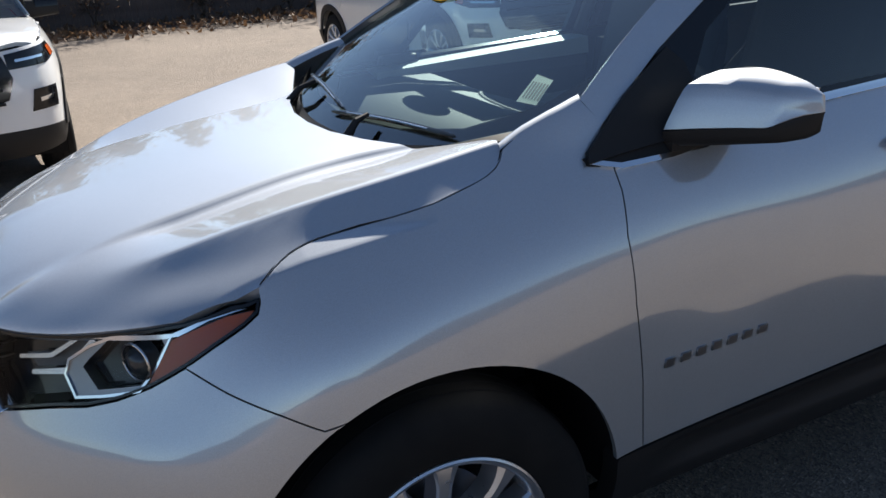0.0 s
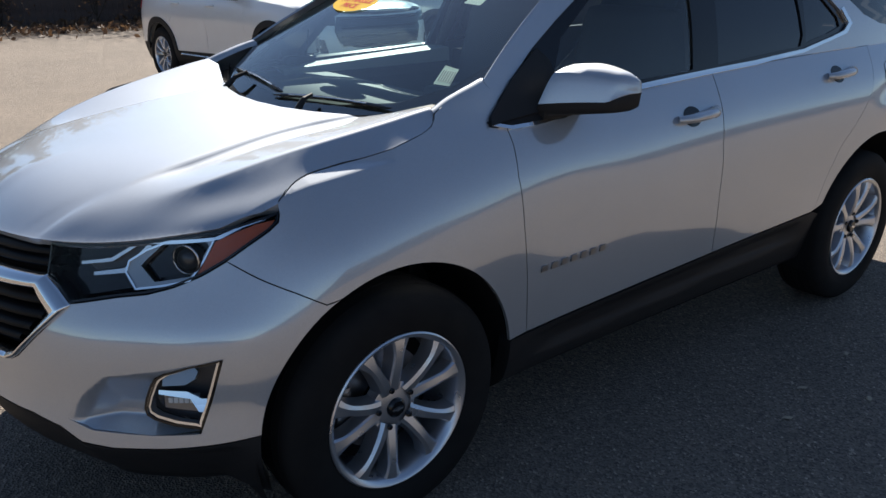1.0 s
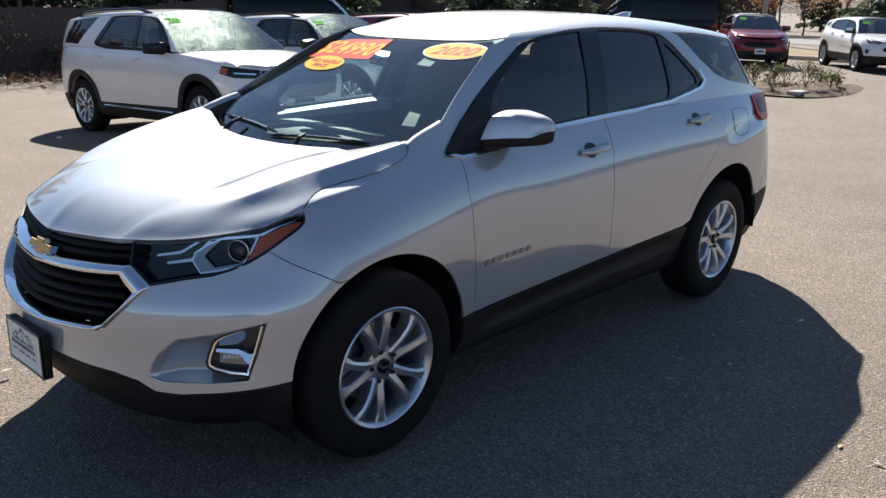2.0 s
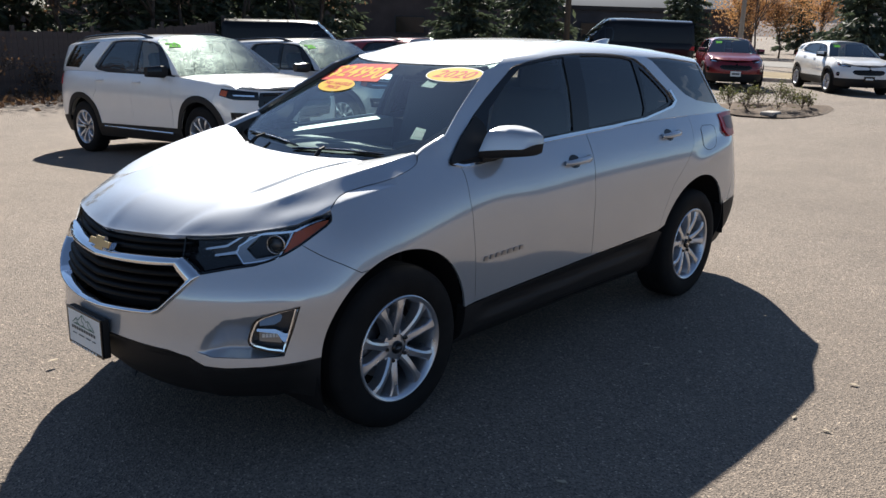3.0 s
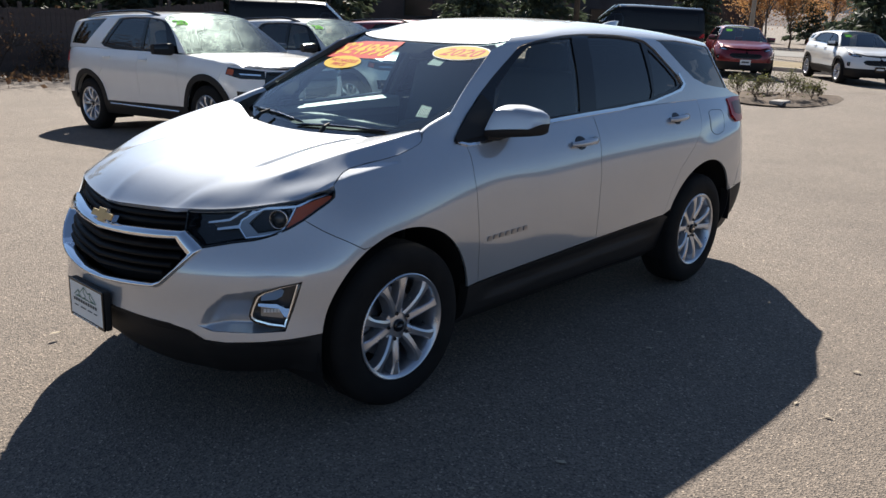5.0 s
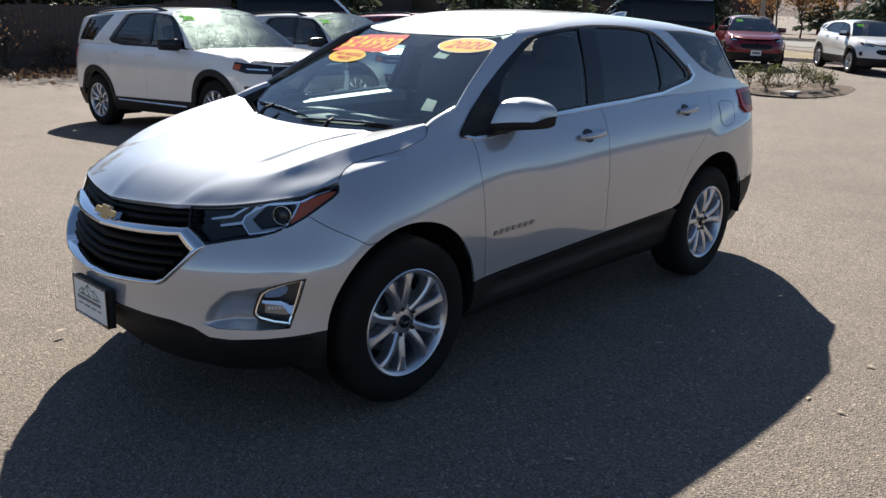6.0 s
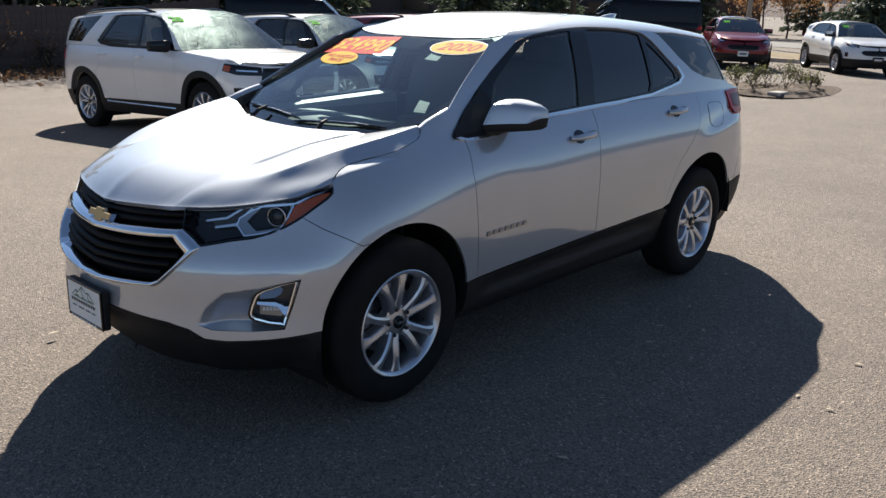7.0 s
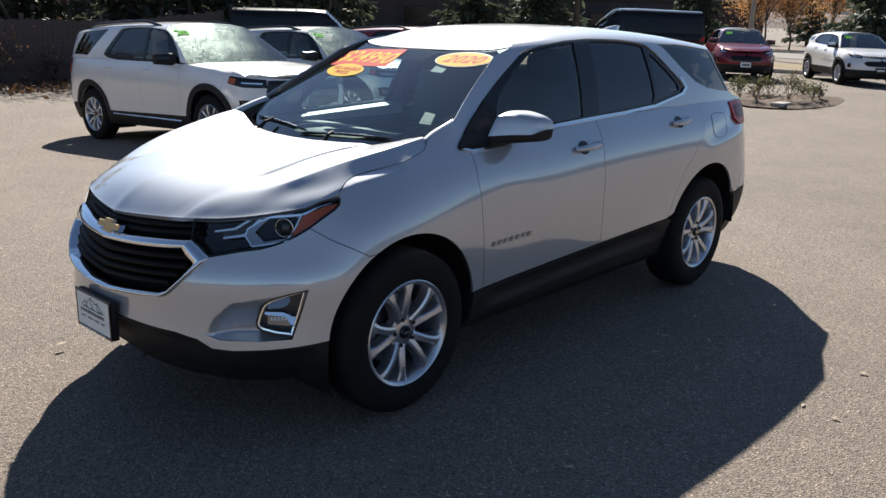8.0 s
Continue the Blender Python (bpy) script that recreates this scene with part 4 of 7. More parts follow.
# upper body
pillar_line = [tuple(p) for p in curve([(0.416, 0.148), (0.509, 0.220), (0.607, 0.288), (0.731, 0.366), (0.89, 0.468), (0.985, 0.545), (1.04, 0.62)], 20)]
ROOF_V = 0.62
dlo = [(2.12, 0.022), (2.35, 0.064), (2.455, 0.09), (2.503, 0.132), (2.466, 0.20), (2.38, 0.29), (2.28, 0.40), (2.18, 0.47), (2.09, 0.515), (1.96, 0.547), (1.63, 0.575), (1.41, 0.567), (1.207, 0.519), (1.10, 0.472), (0.97, 0.40), (0.79, 0.303), (0.65, 0.220), (0.514, 0.120), (0.43, 0.015)]
q_glass = [(2.33, 0.50), (2.42, 0.41), (2.54, 0.28), (2.66, 0.18), (2.80, 0.125), (2.96, 0.10), (3.122, 0.086), (3.07, 0.20), (3.025, 0.32), (3.006, 0.45), (3.0, 0.55), (2.6, 0.555)]
rear_edge = [(3.06, 0.62), (3.02, 0.56), (3.022, 0.45), (3.037, 0.32), (3.082, 0.20), (3.135, 0.09), (3.20, 0.05), (3.32, 0.015), (3.46, 0.0)]
for s in (-1, 1):
    side = pillar_line + rear_edge + [(1.77, 0.0)] + dlo[:-1] + [(0.452, 0.07)]
    skin("side_frame", side, EQ.upper, silver, car, flip=s, step=0.025, gap=0.0003, depth=0.010, holes=[q_glass])
    skin("quarter_window", q_glass, EQ.upper, dark_glass, car, flip=s, gap=0.003, depth=0.004, off=0.004)
    opening = [(0.41, 0.0)] + dlo[::-1] + [(1.77, 0.0)]
    panes = {"front_window": ([(0.66, 0.04), (1.395, 0.03), (1.505, 0.53), (1.38, 0.528), (1.22, 0.485), (1.11, 0.435), (0.97, 0.36), (0.79, 0.24)], side_glass),
             "rear_window": ([(1.55, 0.03), (2.12, 0.05), (2.15, 0.10), (2.17, 0.44), (2.08, 0.485), (1.94, 0.515), (1.655, 0.535)], dark_glass),
             "fixed_window": ([(2.165, 0.065), (2.34, 0.096), (2.446, 0.128), (2.44, 0.175), (2.36, 0.27), (2.265, 0.365), (2.22, 0.40)], dark_glass)}
    skin("door_frame", opening, EQ.upper, gloss, car, flip=s, gap=0.001, depth=0.02, off=0.006, holes=[[(a, b - 0.028 if s > 0 and b < 0.07 else b) for a, b in p] for p, _ in panes.values()])
    for n, (p, g) in panes.items():
        p = [(a, b - 0.028 if s > 0 and b < 0.07 else b) for a, b in p]
        pane = skin(n, p, EQ.upper, far_glass if s > 0 and g is side_glass else g, car, flip=s, gap=0.0, depth=0.0, off=0.011)
        pane.visible_shadow = g is not side_glass
    mould = [(0.42, -0.012), (1.77, -0.010), (2.12, 0.008), (2.35, 0.050), (2.475, 0.076), (2.533, 0.128), (2.486, 0.22), (2.461, 0.21), (2.503, 0.132), (2.455, 0.093), (2.35, 0.067), (2.12, 0.025), (1.77, 0.010), (0.42, 0.010)]
    skin("belt_moulding", [(a, b - 0.02 * (s > 0)) for a, b in mould], EQ.upper, chrome, car, flip=s, step=0.02, gap=0, depth=0.01, off=-0.005)
    skin("mirror_base", [(0.385, -0.02), (0.71, -0.02), (0.69, 0.16), (0.655, 0.21), (0.52, 0.122), (0.44, 0.05), (0.395, 0.01)], EQ.upper, plastic, car, flip=s, gap=0, depth=0.03, off=-0.010)
    us = np.linspace(1.893, 2.26, 14)
    skin("sail_panel", [(float(u), float(EQ.belt(EQ.bx(u))) + 0.004) for u in us] + [(2.25, 1.118), (2.2, 1.104), (1.972, 1.097), (1.90, 1.110)], EQ.shell, plastic, car, flip=s, step=0.02, gap=0, depth=0.02, off=-0.006)
    skin("sail_strip", [(1.902, 1.113), (1.972, 1.096), (2.10, 1.099), (2.25, 1.114), (2.25, 1.121), (2.10, 1.108), (1.972, 1.106), (1.906, 1.121)], EQ.shell, chrome, car, flip=s, step=0.015, gap=0, depth=0.01, off=-0.010)
WIDE = 0.8 - (ROOF_V - SIDE)
X_MID, X_SIDE = 0.925, pillar_line[-1][0]


def header(w):
    """Where the roof's front edge lies, and how far it drops there to meet the windscreen."""
    xf = X_MID + (X_SIDE - X_MID) * (np.abs(w) / WIDE) ** 2
    p = EQ.upper(xf, SIDE + 0.8 - np.abs(w))
    x0, z0, a, b, c = EQ.screen
    h = (-a + np.sqrt(a * a - 4 * c * (x0 + b * p[..., 1] ** 2 - xf))) / (2 * c)
    return xf, z0 + h - p[..., 2], p[..., 1], z0 + h


def roof_panel(x, w, off=0.0):
    p = roof_both(x, w, off)
    xf, dz, _, _ = header(w)
    p[..., 2] += dz * (1 - np.clip((x - xf) / 0.42, 0, 1)) ** 2
    return p


ws = np.linspace(-WIDE, WIDE, 41)
roof_poly = [(float(header(np.array([a]))[0][0]) + 0.002, float(a)) for a in ws] + [(3.06, WIDE), (3.16, 0.5), (3.28, 0.3), (3.32, 0.0), (3.28, -0.3), (3.16, -0.5), (3.06, -WIDE)]
skin("roof", roof_poly, roof_panel, silver, car, step=0.03, gap=0.001)
edge = [EQ.upper(np.array([x]), np.array([v]))[0] for x, v in pillar_line]
top = [header(np.array([a])) for a in np.linspace(WIDE, 0, 14)]
sides = [(float(p[1]) - 0.006, float(p[2])) for p in edge]
tops = [(float(h[2][0]), float(h[3][0]) - 0.003) for h in top][1:]
glass_half = [(0.0, 1.075), (0.3, 1.09), (0.5, 1.115), (0.66, 1.165)] + sides + tops
screen_pane = skin("windscreen", both(glass_half), EQ.glass, screen_glass, car, step=0.05, gap=0.003, depth=0, off=0.004)
screen_pane.visible_shadow = False
frit_in = [(0.0, 1.115), (0.3, 1.125), (0.5, 1.15), (0.63, 1.205)] + [(a - 0.028, b) for a, b in sides if 1.26 < b < tops[0][1] - 0.03] + [(a * 0.93, b - 0.014) for a, b in tops if a > 0.14] + [(0.12, tops[-1][1] - 0.05), (0.0, tops[-1][1] - 0.055)]
skin("windscreen_border", both(glass_half), EQ.glass, gloss, car, step=0.04, gap=0.004, depth=0, off=0.008, holes=[both(frit_in)])

# roof spoiler
rows = []
for y in np.linspace(-0.56, 0.56, 17):
    q = abs(y) / 0.56
    xs = 3.24 - 0.12 * q ** 2
    z0 = float(EQ.roof(xs)) - 0.010 - 0.030 * q ** 4
    tip = 3.50 - 0.32 * q ** 2.5
    rows.append([(xs - 0.05, y, z0 - 0.012), (xs, y, z0 - 0.003), (xs + (tip - xs) * 0.5, y, z0 - 0.012), (tip - 0.02, y, z0 - 0.030), (tip, y, z0 - 0.042), (tip - 0.015, y, z0 - 0.060), (xs, y, z0 - 0.085)])
mesh_object("roof_spoiler", [p for r in rows for p in r], [(7 * i + j, 7 * i + j + 1, 7 * i + j + 8, 7 * i + j + 7) for i in range(16) for j in range(6)], silver, car)

# tail window and lamps
rows = []
for v in (0.0, 0.008, 0.02, 0.05, 0.09, 0.15, 0.22, 0.32, 0.45, 0.56):
    x = float(np.interp(v, [q[1] for q in rear_edge[::-1]], [q[0] for q in rear_edge[::-1]])) - 0.004
    p = EQ.upper(np.array([x]), np.array([v]))[0]
    rows.append([(p[0] + float(np.interp(v, (0, 0.1, 0.56), (0.12, 0.30, 0.32))) * (1 - t * t), t * (p[1] - 0.002), p[2]) for t in np.linspace(-1, 1, 17)])
mesh_object("tail_window", [p for r in rows for p in r], [(17 * i + j, 17 * i + j + 1, 17 * i + j + 18, 17 * i + j + 17) for i in range(9) for j in range(16)], tail_glass, car)
for s in (-1, 1):
    skin("tail_lamp", [(4.60, 1.19), (4.74, 1.195), (4.95, 1.19), (5.10, 1.16), (5.05, 1.06), (4.80, 1.045), (4.70, 1.04), (4.62, 1.048), (4.565, 1.09)], EQ.shell, red_lens, car, flip=s, gap=0, depth=0.03, off=-0.009, label="red tail lamp lens")
    skin("lamp_band", [(4.64, 1.165), (4.74, 1.170), (4.95, 1.165), (5.05, 1.14), (5.02, 1.10), (4.80, 1.085), (4.70, 1.085), (4.62, 1.10)], EQ.shell, dark_red_lens, car, flip=s, gap=0, depth=0, off=-0.0115)

# floor pan and wheels
part("floor_pan", box((3.6, 1.06, 0.22), (1.4, 0, 0.36), 0.03), dark, car)
part("sill_box", box((1.75, 1.62, 0.20), (1.36, 0, 0.36), 0.03), dark, car)
# unseen boxes added to stop sun leaking into the car's shadow
part("rear_underbody", box((0.62, 1.30, 0.30), (3.30, 0, 0.44), 0.05), dark, car)
part("well_wall", box((1.05, 1.0, 0.50), (2.68, 0, 0.66), 0.03), dark, car)
part("well_wall", box((1.0, 0.98, 0.44), (0.0, 0, 0.62), 0.03), dark, car)
first = wheel_parts()
first.parent = car
first.matrix_basis = Matrix.Translation((-0.005, -0.79, 0.364))
for x, y in ((2.682, -0.79), (-0.005, 0.79), (2.682, 0.79)):
    copy_thing(first, Matrix.Translation((x, y, 0.362)) @ Matrix.Rotation(radians(0 if y < 0 else 180) , 4, "Z") @ Matrix.Rotation(radians(20 if x > 1 else 0), 4, "Y"))

# ---- small parts of the silver car ----
def rounded(y, xf, xb, z0, z1, n=28, power=0.45):
    """A rounded section across y."""
    out = []
    for i in range(n):
        a = 2 * math.pi * i / n
        c, s = math.cos(a), math.sin(a)
        out.append(((xf + xb) / 2 + (xb - xf) / 2 * math.copysign(abs(c) ** power, c), y, (z0 + z1) / 2 + (z1 - z0) / 2 * math.copysign(abs(s) ** power, s)))
    return out


def loft(sections, keep=None, caps=True):
    bm = bmesh.new()
    rows = [[bm.verts.new(p) for p in s] for s in sections]
    n = len(rows[0])
    for p, q in zip(rows, rows[1:]):
        for i in range(n):
            bm.faces.new((p[i], p[(i + 1) % n], q[(i + 1) % n], q[i]))
    if caps:
        bm.faces.new(rows[0][::-1]), bm.faces.new(rows[-1])
    if keep:
        bmesh.ops.delete(bm, geom=[f for f in bm.faces if not keep(f.calc_center_median())], context="FACES")
    return bm


def mirror(s):
    """A faceted door mirror: painted cap above, black body below, the joint rising at the outer end."""
    low, cap = [], []
    for t in np.linspace(0, 1, 26):
        end = max(0.0, (t - 0.82) / 0.18)
        k = 1 - 0.30 * end ** 2.5
        xf, xb = 0.578 + 0.16 * t ** 1.3 + 0.05 * end ** 2, 0.785 + 0.028 * t
        zt = 1.258 + 0.018 * math.sin(math.pi * min(1, 0.15 + 0.85 * t)) - 0.020 * t - 0.012 * end ** 2
        zb = 1.113 + 0.024 * t + 0.012 * end ** 3
        cut = 0.26 + 0.03 * t + 0.26 * ease(t, 0.80, 1.0)
        y = 0.790 + 0.203 * t
        at = lambda fx, fz: (xf + (xb - xf) * (0.5 + (fx - 0.5) * k), s * (y + 0.034 * fz * (1 - t) ** 2 + 0.006 * end * (1 - (2 * fz - 1) ** 2)), zb + (zt - zb) * fz)
        under = [(0.94, 0.02), (0.7, -0.01), (0.25, 0.0), (0.08, 0.02), (0.02, 0.07), (0.0, cut * 0.6), (0.0, cut - 0.012), (0.02, cut), (0.9, cut)]
        crest = 0.83 - 0.02 * t
        over = [(0.02, cut), (0.0, cut + 0.012), (0.035, max(0.42, cut + 0.03)), (0.10, 0.66), (0.155, crest - 0.02), (0.17, crest), (0.20, crest + 0.04), (0.36, 0.95), (0.58, 1.0), (0.88, 0.985), (0.97, 0.93), (0.985, 0.5), (0.985, cut)]
        low.append([at(*p) for p in under])
        cap.append([at(*p) for p in over])
    m = part("door_mirror", loft(low), plastic, car, angle=40)
    part("cap", loft(cap), silver, m, "silver painted mirror cap", angle=24)
    part("stalk", box((0.15, 0.09, 0.05), (0.66, s * 0.775, 1.128), 0.02), plastic, m)
    part("mirror_glass", box((0.004, 0.15, 0.09), (0.813, s * 0.90, 1.19), 0.001), chrome, m)


def handle(u0, u1, z, s):
    """A bow grip over a cup in the door."""
    cup = skin("handle_cup", [(u0 + 0.085 + 0.05 * math.cos(a), z + 0.002 + 0.034 * math.sin(a)) for a in np.linspace(0, 2 * math.pi, 20)[:-1]], EQ.shell, gloss, car, flip=s, step=0.02, gap=0, depth=0.0, off=-0.001)
    pts, rad = [], []
    for t in np.linspace(0, 1, 13):
        u = u0 + (u1 - u0) * t
        pts.append(tuple(on_shell(u, z + 0.012 * t, -0.026 * (1 - (2 * t - 1) ** 4) - 0.004, s)))
        rad.append(0.0165 + 0.0055 * math.sin(math.pi * t))
    grip = part("door_handle", tube(pts, rad, 10, flat=0.8), silver, car, angle=50)
    part("end_cap", tube(pts[-3:], [0.0215, 0.0205, 0.0175], 10), silver, grip, angle=50)


for s in (-1, 1):
    mirror(s)
    handle(2.715, 2.935, 1.042, s)
    handle(3.73, 3.93, 1.106, s)
    if s < 0:
        flap = [(4.235, 1.118), (4.26, 1.128), (4.37, 1.131), (4.44, 1.115), (4.445, 1.06), (4.41, 1.005), (4.35, 0.985), (4.27, 0.985), (4.235, 1.005)]
        skin("fuel_flap", flap, haunch_surface, silver, car, flip=s, step=0.02, gap=0.0, depth=0.004, off=-0.0015)
        ring = [tuple(haunch_surface(a, b, -0.0005) * (1, s, 1)) for a, b in curve(flap + flap[:1], 50)[:-1]]
        part("flap_gap", tube([tuple(map(float, q)) for q in ring], 0.0013, 6, closed=True), dark, car)
    # the model name, as plain bright bars
    for k in range(7):
        u = 2.036 + 0.0455 * k
        z = 0.654 + 0.0012 * k
        skin("name_bar", [(u, z), (u + 0.026, z), (u + 0.028, z + 0.020), (u + 0.002, z + 0.020)], EQ.shell, lamp_silver, car, flip=s, step=0.02, gap=0, depth=0.006, off=-0.005)

# scuttle, wipers
rows = []
for y in np.linspace(-0.70, 0.70, 33):
    xe = 0.066 + 0.50 * abs(y) ** 2.2 + 0.01
    g = EQ.glass(np.array([y]), np.array([1.085 + 0.16 * abs(y) ** 2.4]))[0]
    h = float(hood_surface(np.array([xe]), np.array([y]))[0][2]) - 0.03
    rows.append([(xe - 0.03, y, h - 0.02), (xe + 0.01, y, h - 0.012), ((xe + g[0]) / 2, y, h - 0.006), (g[0] + 0.004, y, g[2] + 0.006)])
mesh_object("scuttle_panel", [p for r in rows for p in r], [(4 * i + j, 4 * i + j + 1, 4 * i + j + 5, 4 * i + j + 4) for i in range(32) for j in range(3)], plastic, car)


def on_glass(y, z, off=0.0):
    return Vector(tuple(map(float, EQ.glass(np.array([y]), np.array([z]), off)[0])))


for a, b, root in (((-0.52, 1.140), (0.05, 1.118), (-0.20, 1.098)), ((0.02, 1.130), (0.56, 1.150), (0.36, 1.10))):
    line = [on_glass(a[0] + (b[0] - a[0]) * t, a[1] + (b[1] - a[1]) * t + 0.008 * math.sin(math.pi * t), -0.012) for t in np.linspace(0, 1, 13)]
    wiper = part("wiper_blade", tube([tuple(p) for p in line], [0.003] + [0.007] * 11 + [0.003], 8), gloss, car)
    base = on_glass(*root) + Vector((-0.04, 0, 0.0))
    mid = line[7] + Vector((-0.022, 0, 0.012))
    part("wiper_arm", tube([tuple(base), tuple((base + mid) / 2 + Vector((0, 0, 0.014))), tuple(mid)], [0.013, 0.009, 0.006], 8), plastic, wiper)
    part("spray_strip", tube([tuple(p + Vector((-0.006, 0, 0.004))) for p in line[2:11]], 0.0022, 6), satin, wiper)

# roof fin
rows = []
for t in np.linspace(0, 1, 10):
    x = 2.68 + 0.22 * t
    z = float(EQ.roof(x)) - 0.002
    h, w = 0.055 * math.sin(math.pi * min(1, 0.06 + 0.78 * t) * 0.62) ** 1.2 + 0.004, 0.032 * math.sin(math.pi * (0.12 + 0.76 * t)) + 0.004
    rows.append([(x + 0.05 * k * t, w * math.cos(a) * (1 - 0.75 * math.sin(a)), z + h * math.sin(a)) for a, k in ((0, 0), (0.5, 0.3), (1.1, 0.7), (math.pi / 2, 1), (math.pi - 1.1, 0.7), (math.pi - 0.5, 0.3), (math.pi, 0))])
bm = bmesh.new()
vr = [[bm.verts.new(p) for p in r] for r in rows]
for p, q in zip(vr, vr[1:]):
    for i in range(6):
        bm.faces.new((p[i], p[i + 1], q[i + 1], q[i]))
bm.faces.new(vr[0]), bm.faces.new(vr[-1][::-1])
part("roof_antenna", bm, silver, car, smooth=True)


# ---- stickers on the windscreen ----
def on_screen(name, poly, mat, parent, off, label="", surface=None):
    return skin(name, poly, surface or EQ.glass, mat, parent, step=0.03, gap=0, depth=0.0, off=off, label=label)


def oval(cy, cz, ry, rz, skew=0.0, n=40):
    return [(cy + ry * math.cos(a), cz + rz * math.sin(a) + skew * ry * math.cos(a)) for a in np.linspace(0, 2 * math.pi, n + 1)[:-1]]


def words(name, text, place, size, mat, parent, shear=0.0, wide=1.0, bold=0.0):
    """Letters laid on a surface: place maps (along, up), in metres from the middle of the line, to a point."""
    cu = bpy.data.curves.new(name, "FONT")
    cu.body, cu.size, cu.align_x, cu.align_y, cu.shear, cu.offset = text, size, "CENTER", "CENTER", shear, bold
    cu.resolution_u = 3
    tmp = bpy.data.objects.new(name, cu)
    me = tmp.to_mesh()
    vs = [place(v.co.x * wide, v.co.y) for v in me.vertices]
    fs = [tuple(p.vertices) for p in me.polygons]
    tmp.to_mesh_clear()
    bpy.data.objects.remove(tmp)
    return mesh_object(name, vs, fs, mat, parent, smooth=False)


def screen_place(cy, cz, skew, off):
    return lambda a, b: tuple(on_glass(cy - a, cz + b * 0.47 - skew * a, off))


banner = on_screen("price_banner", [(0.055, 1.424), (0.565, 1.411), (0.545, 1.484), (0.40, 1.503), (0.075, 1.512)], red_film, car, -0.002, "red price banner with yellow digits")
words("digits", "$24990", screen_place(0.315, 1.461, 0.0, -0.004), 0.165, yellow_film, banner, 0.25, 0.92, 0.003)
tag1 = on_screen("year_sticker_rim", oval(-0.375, 1.478, 0.170, 0.0345), paper, car, -0.002)
on_screen("year_sticker", oval(-0.375, 1.478, 0.164, 0.0315), yellow_film, tag1, -0.0035, "yellow oval year sticker")
words("year", "2020", screen_place(-0.375, 1.478, 0.0, -0.005), 0.10, red_film, tag1, 0.3, 1.15, 0.001)
tag2 = on_screen("offer_sticker", oval(0.34, 1.394, 0.160, 0.031), yellow_film, car, -0.006, "yellow oval offer sticker")
words("offer_top", "NO HASSLE", screen_place(0.34, 1.402, 0.0, -0.008), 0.042, red_film, tag2, 0.0, 1.15, 0.001)
words("offer_low", "PRICE", screen_place(0.34, 1.383, 0.0, -0.008), 0.042, red_film, tag2, 0.0, 1.15, 0.001)
stock = on_screen("stock_label", [(-0.515, 1.250), (-0.579, 1.244), (-0.614, 1.203), (-0.550, 1.204)], film_paper, car, 0.010, "small white stock label with dark bars")
for k in range(6):
    a = k / 6
    p = lambda s, t: (-0.522 - 0.058 * s - 0.035 * t, 1.247 - 0.002 * s - 0.041 * t)
    on_screen("bar", [p(a + 0.02, 0.2), p(a + 0.11, 0.2), p(a + 0.11, 0.85), p(a + 0.02, 0.85)], grey_ink, stock, 0.008)
on_screen("toll_tag", [(-0.252, 1.452), (-0.335, 1.447), (-0.345, 1.412), (-0.262, 1.416)], film_paper, car, 0.012)

# dealer's card: hills and plain bars
def card_shape(name, pts, mat, d=0.0):
    bm = bmesh.new()
    bm.faces.new([bm.verts.new((-0.9685 - d, y, z)) for y, z in pts])
    return part(name, bm, mat, card)


def ridge(pts, w=0.0022):
    """One inked line of the card's hills."""
    for (a, b), (c, d) in zip(pts, pts[1:]):
        n = math.hypot(c - a, d - b)
        u, v = (b - d) / n * w, (c - a) / n * w
        card_shape("hill_line", [(a + u, b + v), (c + u, d + v), (c - u, d - v), (a - u, b - v)], green_ink)


ridge([(0.095, 0.478), (0.058, 0.505), (0.044, 0.496), (0.004, 0.527), (-0.030, 0.505), (-0.050, 0.514), (-0.100, 0.477)])
ridge([(0.058, 0.505), (0.050, 0.484), (0.030, 0.478)])
ridge([(0.004, 0.527), (0.010, 0.500), (-0.006, 0.492), (0.000, 0.478)])
ridge([(-0.050, 0.514), (-0.044, 0.494), (-0.060, 0.480)])
card_shape("tree_line", [(0.090, 0.474), (0.060, 0.484), (0.030, 0.477), (0.0, 0.483), (-0.040, 0.477), (-0.070, 0.484), (-0.098, 0.474)], green_ink)
for k in range(10):
    y = 0.105 - 0.0215 * k
    card_shape("print_bar", [(y, 0.452), (y - 0.016, 0.452), (y - 0.016, 0.466), (y, 0.466)], grey_ink)
for y, w in ((0.10, 0.035), (0.045, 0.05), (-0.02, 0.04), (-0.075, 0.03)):
    card_shape("small_bar", [(y, 0.430), (y - w, 0.430), (y - w, 0.436), (y, 0.436)], grey_ink)
for k in range(9):
    y = 0.11 - 0.026 * k
    bm = box((0.002, 0.016, 0.006), (-0.969, y, 0.382))
    part("frame_bar", bm, paper, holder)

# ---- cabin ----
dash = [(0.30, 1.02), (0.36, 1.085), (0.50, 1.105), (0.66, 1.10), (0.74, 1.065), (0.76, 0.98), (0.80, 0.90), (0.78, 0.62), (0.55, 0.60)]
part("dashboard", loft([[(x + 0.09 * (abs(y) / 0.72) ** 2, y, z - 0.02 * (abs(y) / 0.72) ** 4) for x, z in dash] for y in np.linspace(-0.72, 0.72, 17)]), trim, car, angle=40)
part("instrument_hood", box((0.20, 0.36, 0.05), (0.72, -0.36, 1.11), 0.022), trim, car, angle=40)
bm = bmesh.new()
ring = [(0.185 * math.cos(a), 0.185 * math.sin(a), 0) for a in np.linspace(0, 2 * math.pi, 41)[:-1]]
